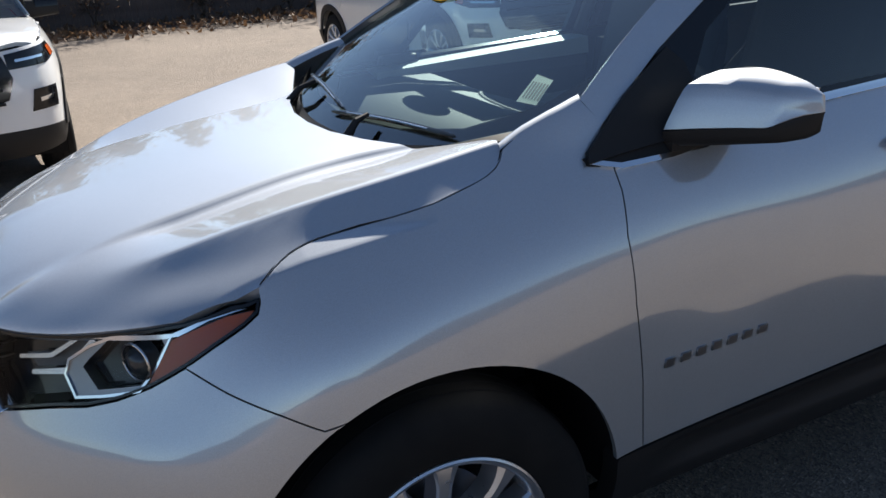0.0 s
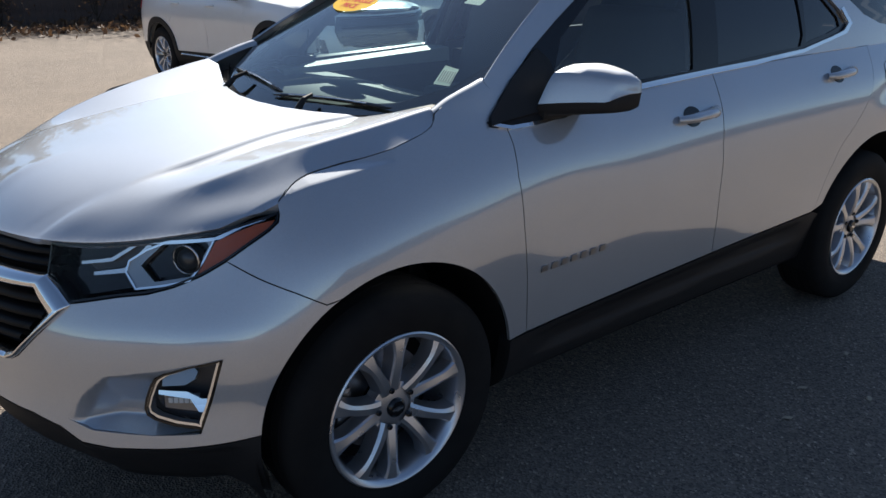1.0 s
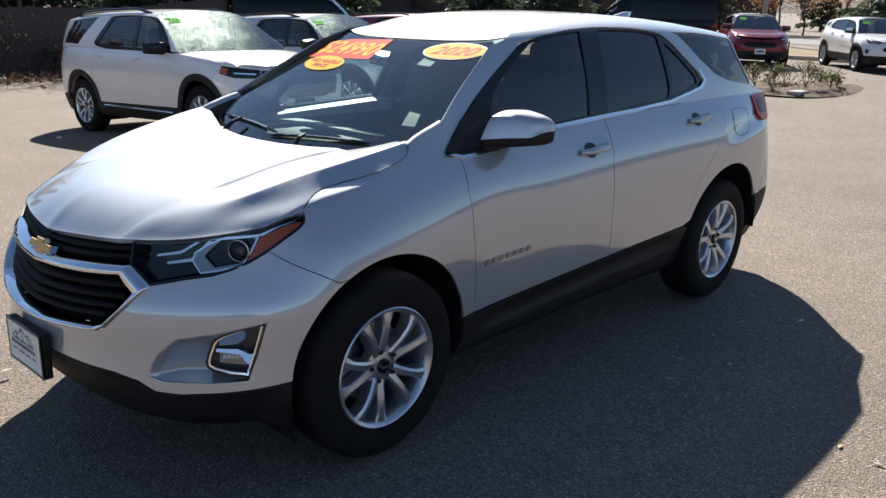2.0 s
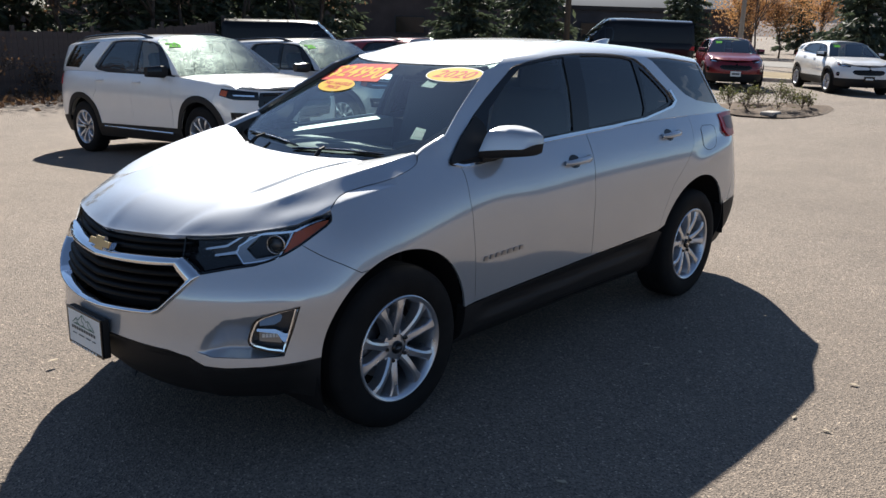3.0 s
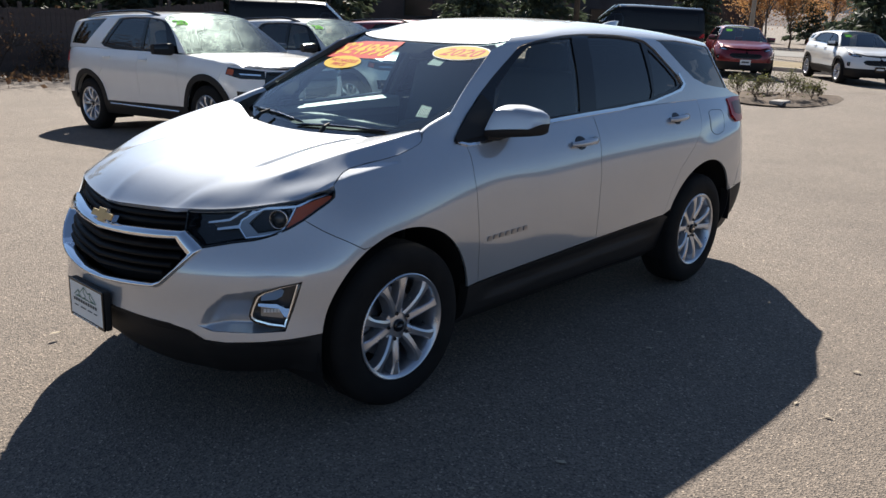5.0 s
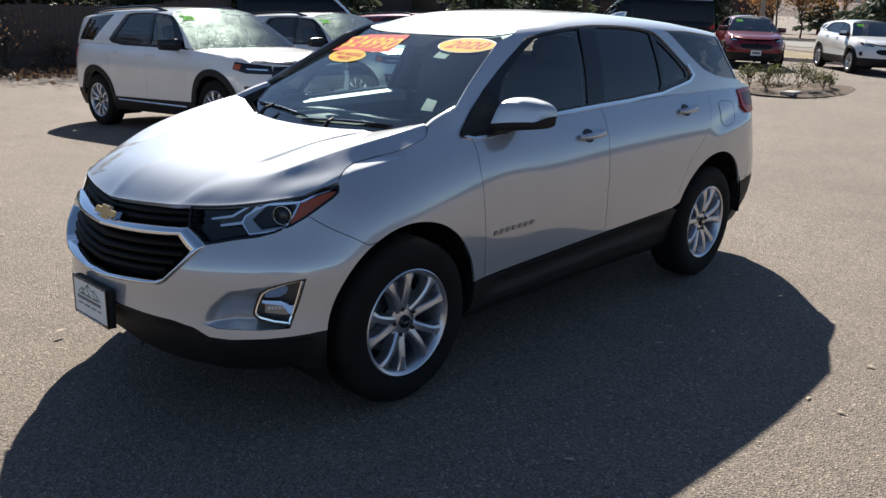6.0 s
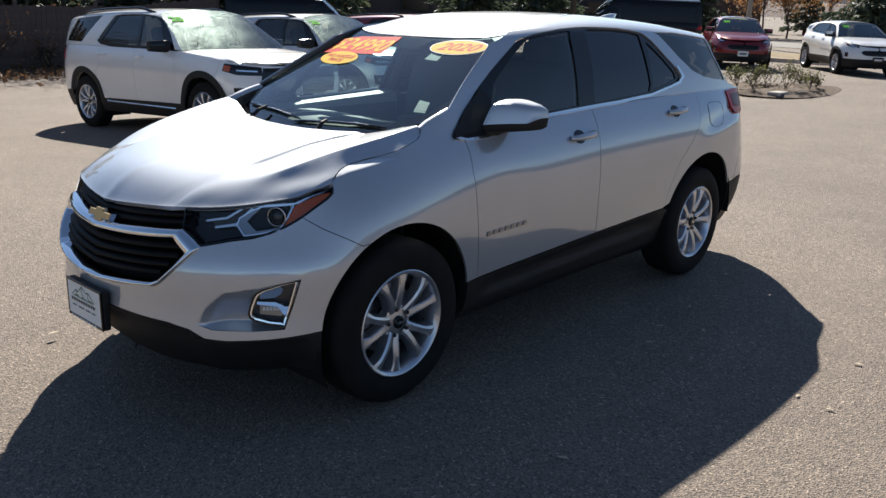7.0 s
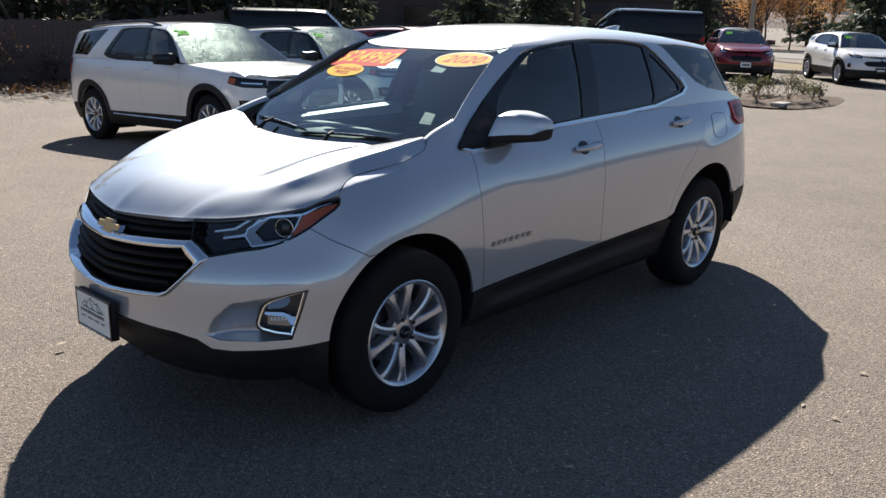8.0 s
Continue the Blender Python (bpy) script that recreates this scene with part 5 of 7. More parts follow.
tube(ring, 0.015, 8, bm, True)
bmesh.ops.transform(bm, matrix=Matrix.Translation((0.95, -0.36, 1.02)) @ Matrix.Rotation(radians(-65), 4, "Y"), verts=bm.verts)
wheel = part("steering_wheel", bm, trim, car, smooth=True)
part("airbag_boss", box((0.05, 0.16, 0.13), (0.945, -0.36, 1.02), 0.02, Matrix.Rotation(radians(25), 4, "Y")), trim, wheel)
for a in (-1, 1):
    part("steering_spoke", box((0.02, 0.10, 0.03), (0.945, -0.36 + a * 0.12, 1.02), 0.005), trim, wheel)


def seat(x, y, wide):
    sq = part("seat", box((0.52, wide, 0.18), (x, y, 0.72), 0.06), cloth, car, angle=60)
    part("seat_back", box((0.17, wide, 0.66), (x + 0.30, y, 1.06), 0.07, Matrix.Rotation(radians(16), 4, "Y")), cloth, sq, angle=60)
    for k in ([0] if wide < 0.8 else [-0.4, 0.0, 0.4]):
        part("head_rest", box((0.10, 0.25, 0.17), (x + 0.42, y + k, 1.44 if wide < 0.8 else 1.38), 0.045, Matrix.Rotation(radians(10), 4, "Y")), cloth, sq, angle=60)
        for d in (-0.05, 0.05):
            part("head_rest_post", tube([(x + 0.40, y + k + d, 1.28), (x + 0.415, y + k + d, 1.40)], 0.007, 6), satin, sq)


seat(1.22, -0.36, 0.50), seat(1.22, 0.36, 0.50), seat(2.18, 0.0, 1.24)
for s in (-1, 1):
    for x0, x1 in ((0.62, 1.44), (1.56, 2.20)):
        ys = [float(EQ.shell(U(x), EQ.belt(x))[1]) for x in (x0, x1)]
        part("door_trim", loft([[(x, s * (yy - 0.02), 1.085 + 0.045 * (x - 0.62)), (x, s * (yy - 0.115), 1.080 + 0.045 * (x - 0.62)), (x, s * (yy - 0.125), 1.04), (x, s * (yy - 0.07), 0.60), (x, s * (yy + 0.05), 0.60)] for x, yy in zip((x0, (x0 + x1) / 2, x1), (ys[0], sum(ys) / 2, ys[1]))]), trim, car)
    part("door_ledge", loft([[(x, s * (yy - 0.02), 1.118 + 0.045 * (x - 0.62)), (x, s * (yy - 0.12), 1.112 + 0.045 * (x - 0.62)), (x, s * (yy - 0.128), 1.086)] for x, yy in ((0.53, 0.775), (1.0, 0.772), (1.44, 0.775))]), ledge_grey, car)
    part("pillar_trim", tube([tuple(EQ.upper(np.array([x]), np.array([v]), 0.03)[0] * (1, s, 1)) for x, v in ((1.46, 0.0), (1.50, 0.25), (1.56, 0.52))], 0.045, 8, flat=0.5), trim, car, angle=50)
x, y = np.linspace(1.10, 3.3, 14), np.linspace(-0.56, 0.56, 9)
mesh_object("headliner", [(a, b, float(EQ.roof(a)) - 0.045 - 0.05 * (b / 0.56) ** 4) for a in x for b in y], [(9 * i + j, 9 * i + j + 1, 9 * i + j + 10, 9 * i + j + 9) for i in range(13) for j in range(8)], liner, car)
part("cabin_floor", box((2.9, 1.5, 0.03), (1.95, 0, 0.52)), trim, car)
part("load_floor", box((0.9, 1.2, 0.35), (2.95, 0, 0.78), 0.05), cloth, car)
part("rear_view_mirror", box((0.03, 0.24, 0.06), (1.02, 0.02, 1.44), 0.018), gloss, car, angle=60)
part("mirror_mount", tube([(0.985, 0.02, 1.50), (1.01, 0.02, 1.45)], 0.012, 8), gloss, car)
part("firewall", box((0.02, 1.35, 0.55), (0.20, 0, 0.83)), dark, car)
part("engine_cover", box((0.75, 1.05, 0.42), (-0.25, 0, 0.66), 0.05), dark, car)

# the car is sheared, far side lower, to fit the camera's view
skew = Matrix.Identity(4)
skew[2][1], skew[2][3] = -VIEW_DROP, -0.9 * VIEW_DROP
for o in car.children:
    o.matrix_parent_inverse = skew

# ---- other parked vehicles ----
def painted_reflection_screen():
    """A windscreen with bright speckled reflections painted into its glass by noise masks."""
    m = window("painted_reflection_glass", (0.55, 0.62, 0.60))
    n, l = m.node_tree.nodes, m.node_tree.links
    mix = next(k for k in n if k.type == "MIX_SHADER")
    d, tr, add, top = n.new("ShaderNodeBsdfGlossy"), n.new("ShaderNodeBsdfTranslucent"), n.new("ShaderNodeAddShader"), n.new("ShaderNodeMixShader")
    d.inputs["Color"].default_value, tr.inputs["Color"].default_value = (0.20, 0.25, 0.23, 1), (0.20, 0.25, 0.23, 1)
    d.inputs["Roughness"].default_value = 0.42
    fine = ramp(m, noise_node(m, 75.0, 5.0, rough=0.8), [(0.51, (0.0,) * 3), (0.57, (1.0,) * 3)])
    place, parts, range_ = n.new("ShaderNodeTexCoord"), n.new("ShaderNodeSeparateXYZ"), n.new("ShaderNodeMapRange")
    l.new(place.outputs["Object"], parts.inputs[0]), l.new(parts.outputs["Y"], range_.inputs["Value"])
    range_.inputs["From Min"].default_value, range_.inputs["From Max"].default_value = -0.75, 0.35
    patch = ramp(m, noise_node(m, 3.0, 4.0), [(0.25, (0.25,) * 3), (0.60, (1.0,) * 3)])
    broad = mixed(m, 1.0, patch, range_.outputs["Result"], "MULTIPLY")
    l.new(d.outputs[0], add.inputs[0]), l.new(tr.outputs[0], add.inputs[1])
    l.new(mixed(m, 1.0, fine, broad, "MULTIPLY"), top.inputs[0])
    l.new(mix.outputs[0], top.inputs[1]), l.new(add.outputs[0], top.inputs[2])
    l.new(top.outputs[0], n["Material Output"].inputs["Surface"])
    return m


speckled = painted_reflection_screen()


def parked(name, label, b, k, coat, m, screen=None, year="20"):
    """A parked car on the skin b with the measures k."""
    v = thing(name, label, "car", m, "vehicles in the car park")
    ux, st, W = b.ux, k["step"], k["wheelbase"]
    af, ar = (0, k["arch_z"], k["arch"], k["arch"]), (W, k["arch_z"], k["arch"], k["arch"])
    sill = k["sill"]
    rim = lambda c, a0, a1, n=18, g=0.0: [(float(ux(x)), z) for x, z in arc(c[0], c[1], c[2] + g, c[3] + g, a0, a1, n)]
    belt = lambda u: float(b.belt(b.bx(u)))
    line = lambda u0, u1, n=14: [(u, belt(u)) for u in np.linspace(u0, u1, n)]
    a0 = math.degrees(math.asin((sill - af[1]) / af[2]))
    s1, s2, s3 = (float(ux(x)) for x in k["seams"])
    ub, nose = float(ux(-k["arch"] + 0.02)), k["nose_top"]
    SHb = signed(b.shell)
    for s in (-1, 1):
        skin("fender", [(float(ux(k["lamp_end"])), belt(float(ux(k["lamp_end"]))))] + line(float(ux(k["lamp_end"])) + 0.02, s1) + [(s1, sill)] + rim(af, a0, 125), b.shell, coat, v, st, flip=s)
        skin("front_door", line(s1, s2) + [(s2, sill), (s1, sill)], b.shell, coat, v, st, flip=s)
        skin("rear_door", line(s2, s3) + [(s3, 0.95)] + rim(ar, 128, 180 - a0, 8) + [(s2, sill)], b.shell, coat, v, st, flip=s)
        skin("quarter_panel", line(s3, b.length - 0.75) + [(b.length - 0.75, sill + 0.1)] + rim(ar, a0 + 12, 128, 14) + [(s3, 0.95)], b.shell, coat, v, st, flip=s)
        skin("tail_panel", line(b.length - 0.75, b.length, 8) + [(b.length, 0.5), (b.length - 0.75, 0.5)], b.shell, coat, v, st, flip=s)
        skin("sill_cladding", [(float(ux(af[2] - 0.02)), sill), (float(ux(W - ar[2] + 0.02)), sill), (float(ux(W - ar[2] + 0.05)), 0.27), (float(ux(af[2] - 0.05)), 0.27)], b.shell, plastic, v, st, flip=s, off=-0.012)
        skin("rear_cladding", [(float(ux(W + ar[2] - 0.03)), sill + 0.09), (b.length, 0.52), (b.length, 0.30), (float(ux(W + ar[2] - 0.05)), 0.30)], b.shell, plastic, v, st, flip=s)
        if k["step_bar"]:
            part("step_bar", tube([(0.62, s * 0.97, 0.40), (W - 0.62, s * 0.97, 0.43)], 0.018, 8), chrome, v)
        for c in (af, ar):
            lo, hi = (a0 - 2, 180) if c is af else (a0, 182 - a0)
            if k["clad_arch"]:
                skin("arch_cladding", rim(c, lo, hi, 22, 0.075) + rim(c, hi, lo, 22, -0.01), b.shell, plastic, v, 0.04, gap=0, flip=s, off=-0.014)
            bm = bmesh.new()
            rows = [[bm.verts.new((c[0] + (c[2] + 0.01) * math.cos(a), s * y, c[1] + (c[3] + 0.01) * math.sin(a))) for y in (0.5, 0.9)] for a in np.linspace(radians(-30), radians(210), 24)]
            for p, q in zip(rows, rows[1:]):
                bm.faces.new((p[0], p[1], q[1], q[0]))
            part("wheel_liner", bm, dark, v, smooth=True)
        # upper body
        edge = [(float(b.pillar(np.array([t]))[0]), float(t)) for t in np.linspace(0.03, 0.62, 12)]
        xe = k["tail_x"]
        skin("side_frame", edge + [(xe - 0.15, 0.62), (xe - 0.08, 0.45), (xe, 0.0), (k["dlo"][0][0] - 0.3, 0.0)] + k["dlo"], b.upper, coat, v, st, flip=s, depth=0.03, holes=[k["quarter"]])
        skin("quarter_window", k["quarter"], b.upper, k.get("glass", dark_glass), v, st, gap=0.003, depth=0, flip=s, off=0.006)
        full = [(k["dlo"][-1][0], 0.0)] + k["dlo"][::-1] + [(k["dlo"][0][0] - 0.3, 0.0)]
        skin("window_frame", full, b.upper, gloss, v, st, flip=s, off=0.008, holes=k["panes"])
        for n, p in zip(("front_window", "rear_window"), k["panes"]):
            skin(n, p, b.upper, side_glass if n[0] == "f" and "glass" not in k else k.get("glass", dark_glass), v, st, gap=0, depth=0, flip=s, off=0.014)
        if k["chrome"]:
            skin("belt_moulding", [(k["dlo"][-1][0], -0.012), (k["dlo"][0][0], 0.0), (k["dlo"][0][0], 0.022), (k["dlo"][-1][0], 0.012)], b.upper, chrome, v, 0.04, gap=0, flip=s, off=-0.006)
        if k["rails"]:
            pts = []
            for t in np.linspace(0, 1, 15):
                p = b.upper(np.array([k["rails"][0] + (k["rails"][1] - k["rails"][0]) * t]), np.array([0.70]))[0]
                pts.append((p[0], s * p[1], p[2] - 0.01 + 0.055 * min(1, 6 * t, 6 * (1 - t))))
            part("roof_rail", tube(pts, 0.02, 8), gloss, v, angle=50)
        # mirrors, handles
        mx, mz = k["mirror"]
        my = float(b.shell(ux(mx), mz)[1])
        rows = [rounded(s * (my - 0.02 + 0.26 * t), mx + 0.08 * t, mx + 0.17, mz - 0.02 + 0.02 * t, mz + 0.15 - 0.02 * t, 18, 0.6) for t in (0.0, 0.3, 0.7, 0.92, 1.0)]
        mir = part("door_mirror", loft(rows), plastic, v, angle=60)
        part("cap", loft([[(x - 0.006, y, z + 0.006) for x, y, z in r] for r in rows[1:]], lambda q: q.z > mz + 0.07 and q.x < mx + 0.15, False), k.get("cap", coat), mir, angle=60)
        for x in k["handles"]:
            u, z = float(ux(x)), float(b.belt(x)) - 0.11
            q = [tuple(b.shell(np.array([u + d]), np.array([z]), -o)[0] * (1, s, 1)) for d, o in ((0, 0.0), (0.05, 0.03), (0.16, 0.03), (0.2, 0.0))]
            part("door_handle", tube(q, 0.014, 6), coat, v)
        # lamps
        lamp = skin("headlamp", k["lamp"], b.shell, gloss, v, 0.04, gap=0, depth=0.02, flip=s, off=-0.004)
        skin("reflector", k["reflector"], b.shell, chrome, lamp, 0.04, gap=0, depth=0, flip=s, off=-0.008)
        skin("marker", k["marker"], b.shell, amber, lamp, 0.04, gap=0, depth=0, flip=s, off=-0.009)
        fog = skin("fog_recess", k["fog"], b.shell, gloss, v, 0.04, gap=0, depth=0, flip=s, off=-0.004)
        fm = np.array(k["fog"]).mean(0)
        skin("fog_bar", [(fm[0] - 0.07, fm[1] - 0.02), (fm[0] + 0.06, fm[1] - 0.005), (fm[0] + 0.06, fm[1] + 0.02), (fm[0] - 0.07, fm[1] + 0.008)], b.shell, chrome, fog, 0.03, gap=0, depth=0.01, flip=s, off=-0.012)
        tl = k["tail_lamp"]
        skin("tail_lamp", [(b.length - 1.18, tl + 0.02), (b.length - 0.55, tl), (b.length - 0.55, tl + 0.17), (b.length - 1.05, tl + 0.17)], b.shell, red_lens, v, 0.05, gap=0, depth=0.02, flip=s, off=-0.01)
    front = [(0, k["bumper_low"])] + [(u, k["bumper_low"]) for u in np.linspace(0.1, float(ux(-k["arch"])), 8)] + rim(af, 180 + math.degrees(math.asin((af[1] - k["bumper_low"]) / af[2])) if k["bumper_low"] < af[1] else 178, 125, 8) + [(float(ux(k["lamp_end"])), belt(float(ux(k["lamp_end"]))))] + [(u, nose + (belt(float(ux(k["lamp_end"]))) - nose) * (u / float(ux(k["lamp_end"]))) ** 2) for u in np.linspace(float(ux(k["lamp_end"])) - 0.05, 0, 12)]
    skin("front_bumper", both(front), SHb, coat, v, st)
    skin("lower_valance", both([(0, 0.24), (0.6, 0.24), (float(ux(-k["arch"])), 0.27), (float(ux(-k["arch"] + 0.01)), k["bumper_low"]), (0, k["bumper_low"])]), SHb, plastic, v, st, off=-0.004, depth=0.04)
    g = skin("grille", both(k["grille"]), SHb, gloss, v, 0.04, gap=0, depth=0.02, off=-0.006)
    zs = np.array(k["grille"])[:, 1]
    for z in np.linspace(zs.min() + 0.04, zs.max() - 0.03, 4):
        wide = min(np.array(k["grille"])[:, 0].max() * 0.86, 0.62)
        part("slat", tube([tuple(SHb(np.array([w]), np.array([z]), -0.014)[0]) for w in np.linspace(-wide, wide, 15)], 0.012, 6), plastic, g)
    plate = part("plate", box((0.012, 0.31, 0.155), (float(b.shell(0.0, k["plate"])[0]) - 0.02, 0, k["plate"]), 0.003), paper if k["plate_white"] else gloss, v)
    part("bars", box((0.004, 0.22, 0.05), (float(b.shell(0.0, k["plate"])[0]) - 0.028, 0, k["plate"])), grey_ink if k["plate_white"] else paper, plate)
    # bonnet, screen, roof
    wide = lambda x: float(b.hood_wide(x))
    xs = np.linspace(k["lamp_end"], k["hood_end"], 12)
    half = [(float(b.hood_front(y)), y) for y in np.linspace(0, wide(k["lamp_end"]) - 0.01, 16)] + [(x, wide(x)) for x in xs] + [(k["hood_end"] - 0.10 * (1 - (y / 0.7) ** 2), y) for y in np.linspace(0.7, 0, 8)]
    skin("bonnet", half + [(x, -y) for x, y in half[::-1] if y > 1e-6], b.hood, coat, v, st, depth=0.03)
    ed = [b.upper(np.array([x]), np.array([t]))[0] for x, t in edge]
    tp = [b.upper(b.pillar(np.array([t])), np.array([t]))[0] for t in np.linspace(0.66, 1.25, 8)]
    z0 = b.screen[1]
    pane = both([(0, z0 - 0.03), (0.5, z0 - 0.01), (float(ed[0][1]) - 0.02, float(ed[0][2]))] + [(float(p[1]) - 0.01, float(p[2])) for p in ed + tp])
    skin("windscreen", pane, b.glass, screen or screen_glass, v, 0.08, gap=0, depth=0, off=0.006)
    ww = 0.63
    rp = [(float(b.pillar(np.array([SIDE + 0.8 - abs(a)]))[0]), float(a)) for a in np.linspace(-ww, ww, 25)] + [(xe - 0.12, ww), (xe - 0.06, 0.0), (xe - 0.12, -ww)]

    def roof_of(x, w, off=0.0):
        p = b.upper(x, SIDE + 0.8 - np.abs(w), off)
        p[..., 1] *= np.where(np.asarray(w) < 0, -1, 1)
        return p
    skin("roof", rp, roof_of, coat, v, st + 0.02, gap=0.001)
    rows = []
    for t in np.linspace(0, SIDE + 0.1, 6):
        x = xe - 0.1 * min(t / SIDE, 1.2)
        p = b.upper(np.array([x]), np.array([t]))[0]
        rows.append([(p[0] + 0.05 * (1 - a * a), a * p[1], p[2]) for a in np.linspace(-1, 1, 9)])
    mesh_object("tail_window", [p for r in rows for p in r], [(9 * i + j, 9 * i + j + 1, 9 * i + j + 10, 9 * i + j + 9) for i in range(5) for j in range(8)], dark_glass, v)
    if year:
        xg, zg = k["year"]
        words("year_digits", year, lambda a, c: tuple(map(float, b.glass(np.array([xg - a]), np.array([zg + c * 0.5]), -0.006)[0])), 0.17, green_film, v, 0.0, 1.15, 0.008)
    # inside and below
    part("cabin", box((1.9, 1.35, 0.5), (W * 0.5 + 0.25, 0, 0.8), 0.05), trim, v)
    for y in (-0.37, 0.37):
        part("seat_back", box((0.16, 0.5, 0.62), (W * 0.5 + 0.05, y, 1.18), 0.06, Matrix.Rotation(radians(14), 4, "Y")), cloth, v, angle=60)
    part("dashboard", box((0.4, 1.4, 0.12), (0.72, 0, float(b.belt(0.7)) - 0.06), 0.05), trim, v, angle=50)
    part("floor_pan", box((W + 1.0, 1.1, 0.2), (W / 2, 0, 0.42), 0.02), dark, v)
    part("sill_box", box((W - 0.95, 1.7, 0.2), (W / 2, 0, 0.42), 0.02), dark, v)
    for x, y in ((0, -1), (W, -1), (0, 1), (W, 1)):
        c = copy_thing(first, Matrix.Translation((x, y * k["track"], 0.362 * k["wheel"])) @ Matrix.Rotation(0 if y < 0 else math.pi, 4, "Z") @ Matrix.Rotation(x + y, 4, "Y") @ Matrix.Diagonal((k["wheel"],) * 3 + (1,)))
        c.parent = v
        c.matrix_parent_inverse = Matrix.Identity(4)
        c.scale = (k["wheel"],) * 3
    return v


BIG = Body(
    outline=[(-0.87, 0), (-0.86, 0.3), (-0.82, 0.6), (-0.72, 0.80), (-0.55, 0.92), (-0.25, 0.98), (0, 0.995), (0.6, 0.985), (1.5, 0.982), (2.4, 0.988), (3.025, 0.998), (3.5, 0.97), (3.85, 0.86), (4.05, 0.6), (4.12, 0.3), (4.14, 0)],
    front=[(0.2, 0.12), (0.35, 0.03), (0.5, 0.005), (0.7, 0.0), (0.85, 0.015), (0.98, 0.04), (1.08, 0.085), (1.2, 0.15)],
    side=[(0, 0.085), (0.05, 0.055), (0.12, 0.026), (0.25, 0.0), (0.4, 0.008), (0.55, 0.02), (0.7, 0.022), (0.85, 0.05), (1.0, 0.12)],
    rear=[(0.2, 0.12), (0.5, 0.02), (0.8, 0.0), (1.0, 0.02), (1.25, 0.08)],
    belt=[(-0.9, 1.0), (-0.3, 1.07), (0.3, 1.135), (0.8, 1.17), (1.6, 1.195), (2.6, 1.225), (3.5, 1.24), (4.15, 1.22)],
    roof=[(0.4, 1.60), (0.9, 1.68), (1.3, 1.725), (1.8, 1.755), (2.4, 1.762), (3.2, 1.745), (4.1, 1.69)],
    screen=(0.42, 1.17, 1.40, 0.12, 0.45), tumble=0.36,
    hood_mid=[(-0.85, 1.03), (-0.6, 1.09), (-0.2, 1.13), (0.4, 1.175), (0.7, 1.19)],
    hood_edge=[(-0.85, 0.98), (-0.5, 1.04), (-0.2, 1.08), (0.3, 1.135), (0.7, 1.175)],
    hood_wide=[(-0.85, 0.86), (-0.3, 0.90), (0.2, 0.90), (0.6, 0.89)],
    hood_front=[(0, -0.79), (0.3, -0.775), (0.6, -0.72), (0.78, -0.60), (0.88, -0.40), (0.9, -0.2)],
    roll=(0.03, 0.06), blend=(-0.6, -0.2, 3.5, 3.9), corner=0.11)
BIG_KIT = dict(step=0.06, wheelbase=3.025, arch=0.44, arch_z=0.41, sill=0.47, seams=(0.62, 1.62, 2.55), nose_top=0.965, lamp_end=-0.38, bumper_low=0.44, hood_end=0.62, tail_x=3.98,
               step_bar=True, clad_arch=True, chrome=False, rails=(1.45, 3.6), mirror=(0.78, 1.16), handles=(1.38, 2.36), track=0.85, wheel=1.08, tail_lamp=1.02, plate=0.52, plate_white=False,
               dlo=[(2.60, 0.03), (2.70, 0.08), (2.34, 0.50), (2.2, 0.545), (1.7, 0.565), (1.35, 0.53), (1.1, 0.42), (0.85, 0.22), (0.68, 0.02)],
               quarter=[(3.14, 0.05), (3.70, 0.08), (3.58, 0.30), (3.45, 0.48), (2.76, 0.52), (2.70, 0.47)], cap=gloss,
               panes=[[(0.95, 0.05), (1.56, 0.04), (1.60, 0.51), (1.38, 0.49), (1.18, 0.40)], [(1.64, 0.04), (2.59, 0.075), (2.27, 0.48), (2.14, 0.51), (1.68, 0.52)]],
               lamp=[(0.62, 0.86), (0.95, 0.875), (1.18, 0.93), (1.16, 1.02), (0.9, 0.995), (0.62, 0.965)], reflector=[(0.68, 0.908), (0.95, 0.925), (0.97, 0.942), (0.68, 0.926)],
               marker=[(1.06, 0.915), (1.165, 0.935), (1.15, 1.0), (1.04, 0.985)], fog=[(0.72, 0.56), (0.98, 0.57), (1.0, 0.72), (0.76, 0.71)],
               grille=[(0, 0.60), (0.35, 0.60), (0.58, 0.66), (0.64, 0.80), (0.60, 0.955), (0, 0.945)], year=(0.54, 1.585))
